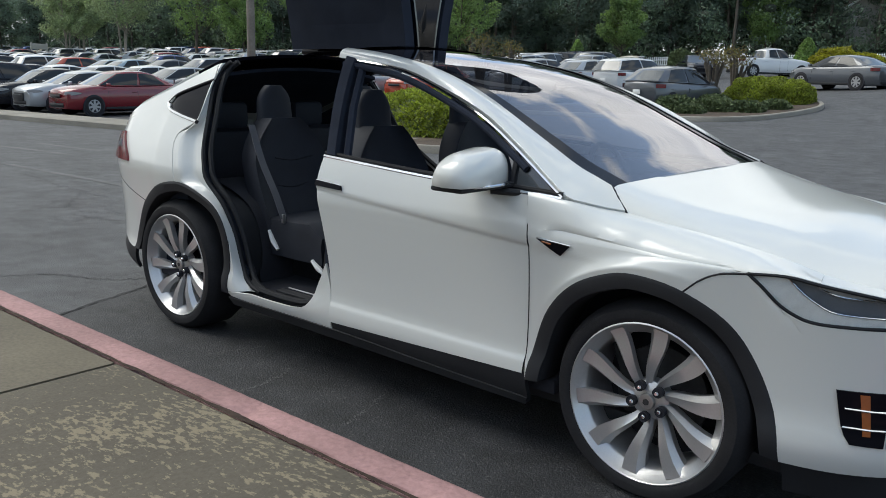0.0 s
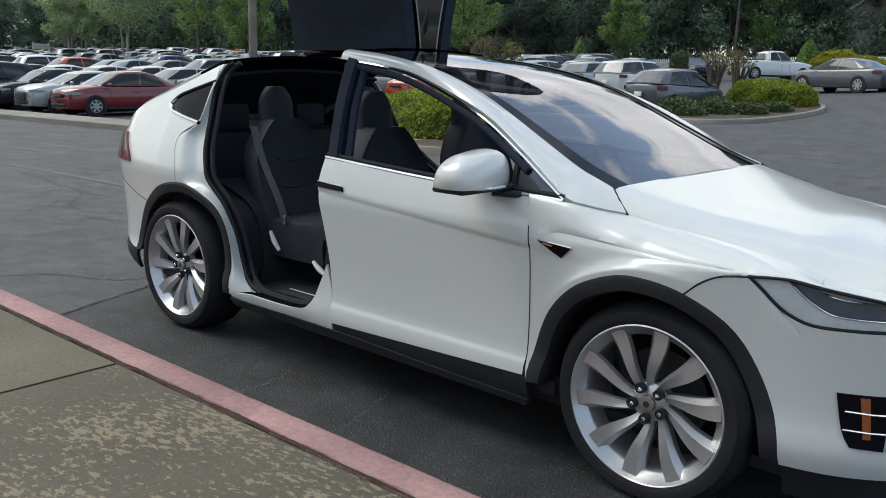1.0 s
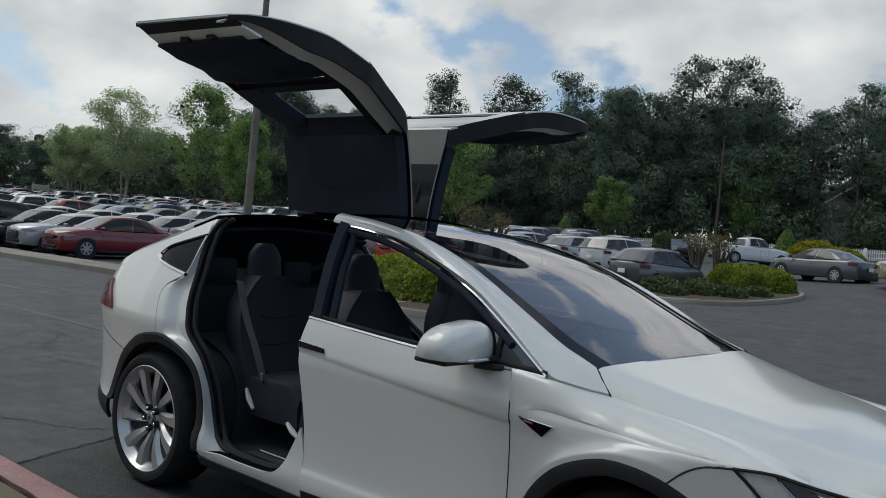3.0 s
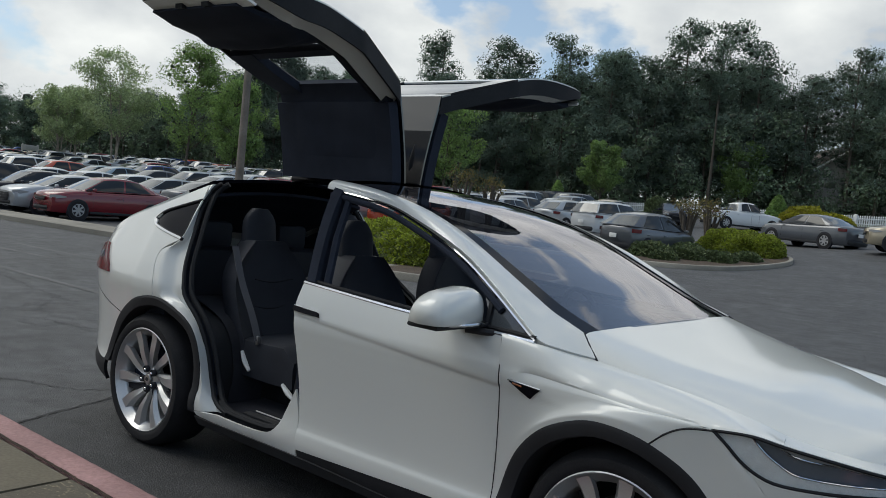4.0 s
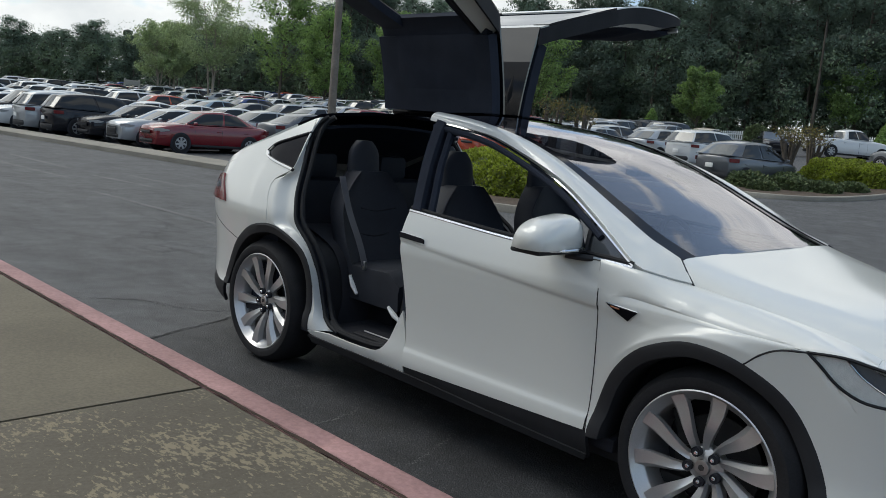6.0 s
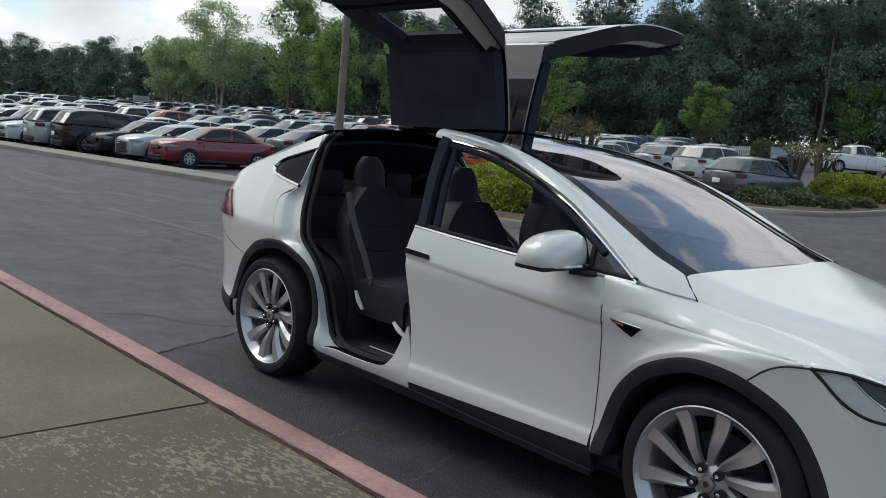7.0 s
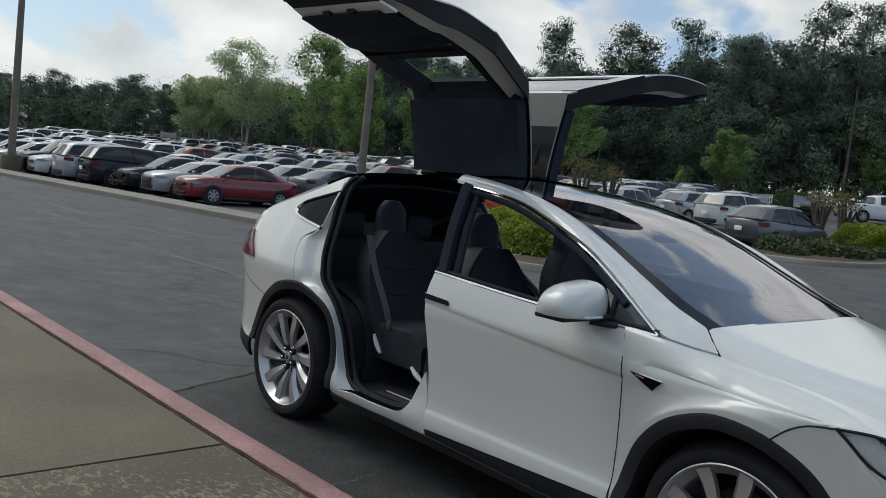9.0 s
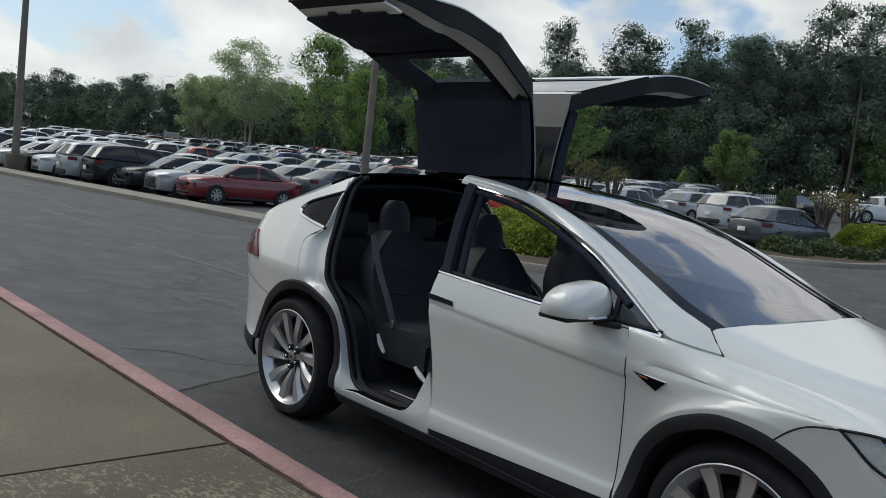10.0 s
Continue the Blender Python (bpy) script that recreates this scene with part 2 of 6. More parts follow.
def asphalt_material(name="asphalt", tone=(0.056, 0.057, 0.060), chip=(0.15, 0.148, 0.145, 1)):
    m = mat(name, tone, 0.7, 0, 0.3, (0.9, 110), 0.9, grain=0.01)
    nt = m.node_tree
    n, lk = nt.nodes.new, nt.links.new
    b = nt.nodes["Principled BSDF"]
    src = b.inputs["Base Color"].links[0].from_socket
    tc = n("ShaderNodeTexCoord")
    speck, ramp, mix = n("ShaderNodeTexNoise"), n("ShaderNodeValToRGB"), n("ShaderNodeMixRGB")
    speck.inputs["Scale"].default_value, speck.inputs["Detail"].default_value = 85.0, 4.0
    ramp.color_ramp.elements[0].position, ramp.color_ramp.elements[1].position = 0.56, 0.70
    mix.inputs["Color2"].default_value = chip
    lk(tc.outputs["Object"], speck.inputs["Vector"])
    lk(speck.outputs["Fac"], ramp.inputs["Fac"])
    lk(ramp.outputs["Color"], mix.inputs["Fac"])
    lk(src, mix.inputs["Color1"])
    wear, wr, wm = n("ShaderNodeTexNoise"), n("ShaderNodeMapRange"), n("ShaderNodeVectorMath")
    wear.inputs["Scale"].default_value, wear.inputs["Detail"].default_value, wear.inputs["Roughness"].default_value = 3.5, 9.0, 0.7
    wr.inputs["From Min"].default_value, wr.inputs["From Max"].default_value = 0.35, 0.65
    wr.inputs["To Min"].default_value, wr.inputs["To Max"].default_value = 0.64, 1.36
    wm.operation = "SCALE"
    lk(tc.outputs["Object"], wear.inputs["Vector"])
    lk(wear.outputs["Fac"], wr.inputs["Value"])
    lk(mix.outputs["Color"], wm.inputs[0])
    lk(wr.outputs["Result"], wm.inputs["Scale"])
    lk(wm.outputs["Vector"], b.inputs["Base Color"])
    return m


def worn_concrete():
    """Concrete whose top skin has scaled away in pale patches."""
    m = mat("scaled_concrete", (0.105, 0.091, 0.068), 0.92, 0, 0.2, (1.1, 60), 0.5, grain=0.008)
    nt = m.node_tree
    n, lk = nt.nodes.new, nt.links.new
    b = nt.nodes["Principled BSDF"]
    src = b.inputs["Base Color"].links[0].from_socket
    tc = n("ShaderNodeTexCoord")
    patch, ramp, mix, where = n("ShaderNodeTexNoise"), n("ShaderNodeValToRGB"), n("ShaderNodeMixRGB"), n("ShaderNodeMapping")
    where.inputs["Scale"].default_value, where.inputs["Rotation"].default_value = (0.75, 1.5, 1.0), (0, 0, radians(-35))
    patch.inputs["Scale"].default_value, patch.inputs["Detail"].default_value = 31.0, 9.0
    patch.inputs["Roughness"].default_value = 0.62
    wide, much, add = n("ShaderNodeTexNoise"), n("ShaderNodeMapRange"), n("ShaderNodeMath")
    wide.inputs["Scale"].default_value, wide.inputs["Detail"].default_value = 1.7, 3.0
    much.inputs["From Min"].default_value, much.inputs["From Max"].default_value = 0.3, 0.7
    much.inputs["To Min"].default_value, much.inputs["To Max"].default_value = -0.11, 0.07
    ramp.color_ramp.elements[0].position, ramp.color_ramp.elements[1].position = 0.51, 0.57
    mix.inputs["Color2"].default_value = (0.225, 0.19, 0.128, 1)
    lk(tc.outputs["Object"], where.inputs["Vector"])
    lk(where.outputs["Vector"], patch.inputs["Vector"])
    lk(tc.outputs["Object"], wide.inputs["Vector"])
    lk(wide.outputs["Fac"], much.inputs["Value"])
    lk(patch.outputs["Fac"], add.inputs[0])
    lk(much.outputs["Result"], add.inputs[1])
    lk(add.outputs["Value"], ramp.inputs["Fac"])
    lk(ramp.outputs["Color"], mix.inputs["Fac"])
    lk(src, mix.inputs["Color1"])
    lk(mix.outputs["Color"], b.inputs["Base Color"])
    return m


def let_light_through(m, share):
    """Leaves pass part of the light that falls on their far side."""
    nt = m.node_tree
    b, o = nt.nodes["Principled BSDF"], nt.nodes["Material Output"]
    tr, mx, sc = nt.nodes.new("ShaderNodeBsdfTranslucent"), nt.nodes.new("ShaderNodeMixShader"), nt.nodes.new("ShaderNodeVectorMath")
    sc.operation = "MULTIPLY"
    sc.inputs[1].default_value = (1.45, 1.6, 1.05)
    nt.links.new(b.inputs["Base Color"].links[0].from_socket, sc.inputs[0])
    nt.links.new(sc.outputs["Vector"], tr.inputs["Color"])
    mx.inputs["Fac"].default_value = share
    nt.links.new(b.outputs["BSDF"], mx.inputs[1])
    nt.links.new(tr.outputs["BSDF"], mx.inputs[2])
    nt.links.new(mx.outputs["Shader"], o.inputs["Surface"])


for key in ("pine", "leaf", "leaf_pale", "leaf_wood", "leaf_rust", "shrub", "yellow_shrub"):
    let_light_through(M[key], 0.22 if key in ("pine", "leaf_wood") else 0.4)
M["asphalt"], M["worn"] = asphalt_material(), worn_concrete()
M["asphalt_new"] = asphalt_material("new_asphalt", (0.030, 0.0305, 0.033), (0.085, 0.084, 0.082, 1))


# ---- mesh helpers ----
def finish(bm, smooth_angle=38):
    bmesh.ops.recalc_face_normals(bm, faces=bm.faces)
    for f in bm.faces:
        f.smooth = True
    for e in bm.edges:
        e.smooth = e.calc_face_angle(0) < radians(smooth_angle)


def part(name, bm, material, parent=None, label="", smooth=38, thick=0.0, fix=True):
    if fix:
        finish(bm, smooth)
    me = bpy.data.meshes.new(name)
    bm.to_mesh(me)
    bm.free()
    for m in material if isinstance(material, (list, tuple)) else [material]:
        me.materials.append(m)
    ob = new(name, me)
    if parent is not None:
        ob.parent = parent
    if label:
        tagged(ob, label)
    if thick:
        s = ob.modifiers.new("thickness", "SOLIDIFY")
        s.thickness, s.offset = thick, 0
        ob.modifiers.new("edges", "EDGE_SPLIT").split_angle = radians(40)
    return ob


def box(bm, c, size, bevel=0.0, turn=None):
    m = Matrix.Translation(c) @ (turn or Matrix()) @ Matrix.Diagonal((*size, 1))
    made = bmesh.ops.create_cube(bm, size=1, matrix=m)["verts"]
    if bevel:
        edges = list({e for v in made for e in v.link_edges})
        bmesh.ops.bevel(bm, geom=edges, offset=bevel, segments=2, profile=0.5, affect="EDGES")
    return bm


def spline(pts, n):
    """n + 1 even points along a smooth curve through pts."""
    p = np.array(pts, float)
    if len(p) == 2:
        t = np.linspace(0, 1, n + 1)[:, None]
        return p[0] * (1 - t) + p[1] * t
    q = np.vstack([2 * p[0] - p[1], p, 2 * p[-1] - p[-2]])
    out = []
    for i in range(1, len(q) - 2):
        a, b, c, d = q[i - 1 : i + 3]
        for t in np.linspace(0, 1, 16, endpoint=False):
            out.append(0.5 * (2 * b + (c - a) * t + (2 * a - 5 * b + 4 * c - d) * t * t + (3 * b - 3 * c + d - a) * t**3))
    out = np.array(out + [p[-1]])
    s = np.r_[0, np.cumsum(np.linalg.norm(np.diff(out, axis=0), axis=1))]
    w = np.linspace(0, s[-1], n + 1)
    return np.stack([np.interp(w, s, out[:, k]) for k in range(out.shape[1])], 1)


def coons(low, high, left, right, nu=16, nv=10):
    """A grid [u][v] between four curves: low and high run from left to right, left and right from low to high."""
    a, b, c, d = spline(low, nu), spline(high, nu), spline(left, nv), spline(right, nv)
    u, v = np.linspace(0, 1, nu + 1)[:, None, None], np.linspace(0, 1, nv + 1)[None, :, None]
    ruled = (1 - v) * a[:, None] + v * b[:, None] + (1 - u) * c[None] + u * d[None]
    corners = (1 - u) * (1 - v) * a[0] + u * (1 - v) * a[-1] + (1 - u) * v * b[0] + u * v * b[-1]
    return ruled - corners


def sheet(grid, bm=None):
    bm = bm or bmesh.new()
    vs = [[bm.verts.new(p) for p in row] for row in grid]
    for i in range(len(vs) - 1):
        for j in range(len(vs[0]) - 1):
            bm.faces.new((vs[i][j], vs[i + 1][j], vs[i + 1][j + 1], vs[i][j + 1]))
    return bm


def tube(pts, radius, sides=8, bm=None, samples=0):
    """A round bar along pts; radius may be one number or a list."""
    bm = bm or bmesh.new()
    p = spline(pts, samples) if samples else np.array(pts, float)
    rad = np.interp(np.linspace(0, 1, len(p)), np.linspace(0, 1, len(np.atleast_1d(radius))), np.atleast_1d(radius))
    rings = []
    for i, c in enumerate(p):
        d = Vector(p[min(i + 1, len(p) - 1)] - p[max(i - 1, 0)]).normalized()
        side = d.cross(Vector((0, 0, 1)) if abs(d.z) < 0.9 else Vector((1, 0, 0))).normalized()
        up = side.cross(d)
        rings.append([bm.verts.new(Vector(c) + float(rad[i]) * (math.cos(a) * side + math.sin(a) * up)) for a in np.linspace(0, math.tau, sides, endpoint=False)])
    for r0, r1 in zip(rings, rings[1:]):
        for k in range(sides):
            bm.faces.new((r0[k], r0[(k + 1) % sides], r1[(k + 1) % sides], r1[k]))
    bm.faces.new(rings[0][::-1])
    bm.faces.new(rings[-1])
    return bm


def lathe(profile, n=40, bm=None):
    """Turns (radius, height) rows about the y axis."""
    bm = bm or bmesh.new()
    rings = []
    for r, h in profile:
        if r < 1e-6:
            rings.append([bm.verts.new((0, h, 0))])
        else:
            rings.append([bm.verts.new((r * math.sin(a), h, r * math.cos(a))) for a in np.linspace(0, math.tau, n, endpoint=False)])
    for a, b in zip(rings, rings[1:]):
        for k in range(n):
            q = [a[k % len(a)], a[(k + 1) % len(a)], b[(k + 1) % len(b)], b[k % len(b)]]
            q = list(dict.fromkeys(q))
            if len(q) > 2:
                bm.faces.new(q)
    return bm


def mirrored(grid):
    g = np.array(grid, float).copy()
    g[..., 1] *= -1
    return g


# ---- ground ----
def ramp(v):
    return 0.5 * (v + math.sqrt(v * v + 16))


def ease(v):
    v = min(1.0, max(0.0, v))
    return v * v * (3 - 2 * v)


LOT_O, LOT_A = np.array((-25.4, 6.85)), radians(7.2)
LOT_U, LOT_V = np.array((math.cos(LOT_A), math.sin(LOT_A))), np.array((-math.sin(LOT_A), math.cos(LOT_A)))


def ground_z(x, y):
    """Level by the kerb, dipping a little at the far strip and rising gently beyond."""
    if y <= 0:
        return 0.0
    rise = 0.032 * (ramp(y - 12) - ramp(-12.0)) + 0.016 * (ramp(-x - 65) - ramp(-65.0))
    mound = 0.08 * ramp(x + 13) * ease((y - 20) / 14) * ease((25 - x) / 20)
    far_rise = 0.026 * max(0.0, y - 27) * ease((x + 55) / 30) * ease((60 - x) / 40)
    beyond = (x - LOT_O[0]) * LOT_V[0] + (y - LOT_O[1]) * LOT_V[1] - 8
    bearing = math.degrees(math.atan2(y + 3.6, x - 1.3))
    lot_rise = min(70.0, max(0.0, beyond)) * ease((bearing - 133) / 6) * (0.019 - 0.012 * ease((bearing - 146) / 18))
    return rise + mound + far_rise + lot_rise - 0.14 * math.exp(-(((y - 9) / 9) ** 2)) * ease((-x - 8) / 10)


def build_ground():
    xs = np.r_[np.linspace(-420, -70, 26)[:-1], np.linspace(-70, 20, 61)[:-1], np.linspace(20, 300, 20)]
    ys = np.r_[-300, -60, -8, np.linspace(-1.52, 6, 6), np.linspace(7.5, 80, 50), np.linspace(90, 500, 24)]
    grid = [[(x, y, ground_z(x, y) if y > 0 else (0.0 if y > -2 else -0.05)) for y in ys] for x in xs]
    tagged(part("ground", sheet(grid), M["asphalt"]), "grey worn asphalt of the car park, cracked", "ground", kind="structure")


build_ground()
# unseen wall, added only to hold low sky light off the car's side
bm = bmesh.new()
box(bm, (-10, -9.2, 1.4), (70, 0.3, 2.9))
tagged(part("wall_south", bm, M["wall"]), "unseen wall added behind the pavement to block low sky light", "wall", kind="structure")


# ---- the white car: x ahead from the front axle, y to its left, z up ----
PROFILE = spline([(0.12, 0.90), (0.25, 0.945), (0.33, 0.976), (0.395, 0.973), (0.43, 0.960), (0.49, 0.955), (0.62, 0.958), (0.78, 0.972), (0.86, 0.982), (0.91, 0.987), (0.96, 0.979), (1.06, 0.945), (1.20, 0.876), (1.35, 0.79), (1.50, 0.68), (1.58, 0.60), (1.66, 0.48)], 4000)
PLAN = spline([(-4.12, 0.62), (-4.04, 0.40), (-3.9, 0.24), (-3.6, 0.085), (-3.2, 0.02), (-2.9, 0.0), (-1.6, 0.0), (-0.6, 0.0), (-0.2, 0.0), (0.1, 0.008), (0.4, 0.045), (0.6, 0.10), (0.75, 0.185), (0.85, 0.29), (0.92, 0.44), (0.97, 0.70)], 3000)


def half_width(x, z):
    below = 0.962 - 0.07 * (x + 1.676) - z
    crease = 0.009 * np.clip(below / 0.013, 0, 1) * np.exp(-np.maximum(below, 0) / 0.16) * np.clip((-0.15 - x) / 0.35, 0, 1) * np.clip((x + 2.3) / 0.4, 0, 1)
    return np.interp(z, PROFILE[:, 0], PROFILE[:, 1]) - np.interp(x, PLAN[:, 0], PLAN[:, 1]) - crease


def skin(grid, out=0.0):
    """Lays a grid of (x, z) on the car's right side."""
    g = np.array(grid, float)
    return np.stack([g[..., 0], -(half_width(g[..., 0], g[..., 1]) + out), g[..., 1]], -1)


def both(name, grid, material, parent, label="", thick=0.012, smooth=38):
    """A panel on the right and its mirror on the left."""
    part(name, sheet(grid), material, parent, label, smooth, thick)
    part(name, sheet(mirrored(grid)), material, parent, label, smooth, thick)


car = tagged(new("electric_suv"), "pearl white electric SUV with raised wing doors, parked at the kerb", "car")

# outlines in side view
WING_MID = [(-0.508, 0.94), (-0.33, 0.935), (-0.11, 0.916), (0.08, 0.902), (0.21, 0.900), (0.325, 0.901)]
LAMP_TOP = [(0.325, 0.899), (0.43, 0.905), (0.53, 0.89)]
WING_EDGE = [(-0.53, -0.951, 1.060), (-0.40, -0.952, 1.050), (-0.328, -0.935, 1.041), (-0.255, -0.872, 1.021), (-0.180, -0.825, 1.009), (-0.06, -0.819, 0.993), (0.04, -0.814, 0.980), (0.214, -0.794, 0.953), (0.365, -0.774, 0.922), (0.49, -0.744, 0.884)]
BONNET_EDGE = [(-0.177, -0.82, 1.012), (0.04, -0.81, 0.982), (0.214, -0.79, 0.955), (0.365, -0.77, 0.924), (0.49, -0.74, 0.886), (0.68, -0.64, 0.845), (0.84, -0.42, 0.80)]
DOOR_REAR = [(-1.61, 0.33), (-1.625, 0.52), (-1.645, 0.68), (-1.685, 0.90), (-1.70, 0.99), (-1.70, 1.105)]
DOOR_FRONT = [(-0.50, 0.36), (-0.497, 0.51), (-0.50, 0.91), (-0.53, 1.06)]
BELT = [(-1.70, 1.105), (-1.03, 1.07), (-0.53, 1.06)]
ARCH_F = [(-0.485, 0.34), (-0.47, 0.44), (-0.41, 0.62), (-0.29, 0.755), (-0.13, 0.83), (0.0, 0.84), (0.13, 0.81)]
ARCH_F2 = [(0.13, 0.81), (0.28, 0.72), (0.385, 0.57), (0.45, 0.40), (0.465, 0.29)]
ARCH_R = [(-2.42, 0.325), (-2.43, 0.58), (-2.51, 0.755), (-2.70, 0.845), (-2.88, 0.87)]
ARCH_R2 = [(-2.88, 0.87), (-3.10, 0.82), (-3.30, 0.69), (-3.42, 0.50), (-3.45, 0.40)]
SEAL = [(-2.225, 0.345), (-2.313, 0.375), (-2.395, 0.456), (-2.452, 0.618), (-2.535, 0.772), (-2.655, 0.888), (-2.705, 0.976), (-2.745, 1.064), (-2.797, 1.246), (-2.868, 1.42), (-2.872, 1.489), (-2.83, 1.532)]
JAMB = [*ARCH_R, (-2.895, 0.94), (-2.945, 1.11), (-2.81, 1.20), (-2.84, 1.43), (-2.88, 1.515)]
DLO = [(-1.85, 1.555), (-1.48, 1.51), (-1.20, 1.44), (-0.88, 1.33), (-0.64, 1.21), (-0.38, 1.06)]


def far_side(grid):
    """The car's left side; its door opening reaches a little further back."""
    g = mirrored(grid)
    x, z = g[..., 0], g[..., 2]
    g[..., 0] = x - 0.2 * np.clip((x + 3.6) / 0.6, 0, 1) * np.clip((-2.2 - x) / 0.15, 0, 1) * np.clip((z - 0.86) / 0.2, 0, 1)
    return g


def flare(x, z):
    """How far the front wing swells out over the wheel."""
    return 0.032 * np.clip((x + 0.48) / 0.22, 0, 1) ** 0.8 * np.clip((0.33 - x) / 0.27, 0, 1) * np.clip((z - 0.45) / 0.2, 0, 1)


def sink(z):
    """How far the jamb of the wing door lies inside the car's side."""
    return np.interp(z, (1.05, 1.5), (0.055, 0.02))


def build_shell():
    # doors
    for s in (1, -1):
        flip = (lambda g: g) if s > 0 else far_side
        d = part("front_door", sheet(flip(skin(coons([(-1.61, 0.33), (-0.50, 0.36)], BELT, DOOR_REAR, DOOR_FRONT, 30, 90)))), M["white"], car, "white front door with its window wound down", thick=0.014)
        # flush handle
        h = skin(coons([(-1.70, 0.972), (-1.52, 0.965)], [(-1.695, 0.995), (-1.53, 0.985)], [(-1.70, 0.972), (-1.695, 0.995)], [(-1.52, 0.965), (-1.53, 0.985)], 6, 2), 0.012)
        part("door_handle", sheet(flip(h)), M["gloss_black"], d, "flush black door handle with a chrome edge", thick=0.016)
        part("handle_edge", tube(flip(skin([(-1.695, 0.999), (-1.6, 0.994), (-1.53, 0.989)], 0.018)), 0.003, 6), M["chrome"], d)
        # belt moulding and window surround
        top = np.array(spline(BELT + [(-0.38, 1.055)], 24))
        part("belt_moulding", tube(flip(skin(top, 0.004)), 0.009, 6), M["chrome"], d, "chrome strip below the window")
        part("belt_seal", tube(flip(skin(top + (0, 0.016), 0.002)), 0.009, 6), M["seal"], d)
        rail = np.array(spline(DLO, 30))
        part("window_moulding", tube(flip(skin(rail, 0.004)), 0.007, 6), M["chrome"], d, "thin chrome strip over the window")
        part("window_frame", tube(flip(skin(rail[:-4] + (-0.016, -0.024), -0.008)), 0.016, 8), M["trim_dark"], d)
        post = [(-1.675, 1.11), (-1.76, 1.33), (-1.86, 1.56)]
        if s > 0:
            part("rear_post", sheet(flip(skin(coons([(-1.675, 1.11), (-1.62, 1.11)], [(-1.86, 1.56), (-1.79, 1.55)], post, [(-1.62, 1.11), (-1.70, 1.33), (-1.79, 1.55)], 4, 10), 0.004))), M["trim_dark"], d, thick=0.03)
            part("post_trim", tube(flip(skin([(-1.575, 1.11), (-1.66, 1.33), (-1.745, 1.53)], -0.02)), 0.020, 6), M["trim_dark"], d)
        # fixed corner glass and its divider
        part("corner_glass", sheet(flip(skin(coons([(-0.62, 1.075), (-0.42, 1.075)], [(-0.64, 1.20), (-0.61, 1.19)], [(-0.62, 1.075), (-0.64, 1.20)], [(-0.42, 1.075), (-0.61, 1.19)], 4, 4), -0.012))), M["dark_glass"], d)
        part("corner_post", tube(flip(skin([(-0.62, 1.07), (-0.645, 1.21)], -0.008)), 0.013, 6), M["seal"], d)
        part("lower_cladding", sheet(flip(skin(coons([(-1.60, 0.28), (-0.49, 0.25)], [(-1.605, 0.360), (-0.485, 0.365)], [(-1.60, 0.28), (-1.605, 0.360)], [(-0.49, 0.235), (-0.485, 0.365)], 10, 3), -0.006))), M["black_trim"], car, "black lower door cladding", thick=0.02)
        part("door_gap", tube(flip(skin(spline(DOOR_FRONT, 60) + (0.002, 0), 0.006)), 0.003, 5), M["seal"], car)
        gap = skin(spline([(0.13, 0.81), (0.18, 0.855), (0.24, 0.886), (0.325, 0.898)], 14), 0.006)
        gap[:, 1] -= flare(gap[:, 0], gap[:, 2])
        part("wing_gap", tube(flip(gap), 0.0035, 5), M["seal"], car)
        # fender
        g = skin(coons(ARCH_F, WING_MID, [(-0.485, 0.34), (-0.497, 0.51), (-0.50, 0.91), (-0.508, 0.94)], [(0.13, 0.81), (0.23, 0.885), (0.325, 0.901)], 40, 26))
        v = np.linspace(0, 1, g.shape[1])[None]
        g[..., 1] -= flare(g[..., 0], g[..., 2]) * np.where(v < 0.26, 1.0, np.clip((1 - v) / 0.74, 0, 1) ** 1.5)
        bm = sheet(flip(g))
        # the wing rolls over to the bonnet gap and the foot of the pillar in one sweep
        we = spline(WING_EDGE, 90)
        lamp = skin(spline(LAMP_TOP, 14))[1:]
        feet = [(c[-1], (c[-1] - c[-4])[1:]) for c in g] + [(p, (0.0, 1.0)) for p in lamp]
        roll = []
        for p0, up in feet:
            x = -0.53 + (p0[0] + 0.508) * 1.02 / 1.038
            p2 = np.array([np.interp(x, we[:, 0], we[:, k]) for k in range(3)])
            lean = np.clip(up[0] / max(0.001, up[1]), 0.12, 0.7)
            p1 = p0 + np.array((0, lean, 1)) * max(0.9 * (p2[2] - p0[2]), 0.004)
            roll.append([p0 * (1 - t) ** 2 + 2 * p1 * t * (1 - t) + p2 * t * t for t in np.linspace(0, 1, 11)])
        sheet(flip(np.array(roll)), bm)
        bmesh.ops.remove_doubles(bm, verts=bm.verts, dist=0.0004)
        part("front_wing", bm, M["white"], car, smooth=75, thick=0.014)
        part("bonnet_gap", tube(flip(np.array([(-0.280, -0.770, 1.101), (-0.231, -0.802, 1.062), (-0.178, -0.830, 1.014)])), 0.004, 5), M["seal"], car)
        part("shut_line", tube(flip(we[(we[:, 0] > -0.37) & (we[:, 0] < 0.485)] + (0, -0.002, 0.0035)), 0.003, 5), M["seal"], car)
        # arrow shaped repeater
        b = part("side_repeater", sheet(flip(skin(coons([(-0.445, 0.902), (-0.35, 0.853)], [(-0.445, 0.906), (-0.305, 0.896)], [(-0.445, 0.902), (-0.445, 0.906)], [(-0.35, 0.853), (-0.305, 0.896)], 5, 3), 0.009))), M["gloss_black"], car, "small black arrow-shaped side repeater with chrome edge", thick=0.012)
        part("repeater_edge", tube(flip(skin([(-0.447, 0.908), (-0.38, 0.904), (-0.302, 0.898)], 0.018)), 0.0035, 6), M["chrome"], b)
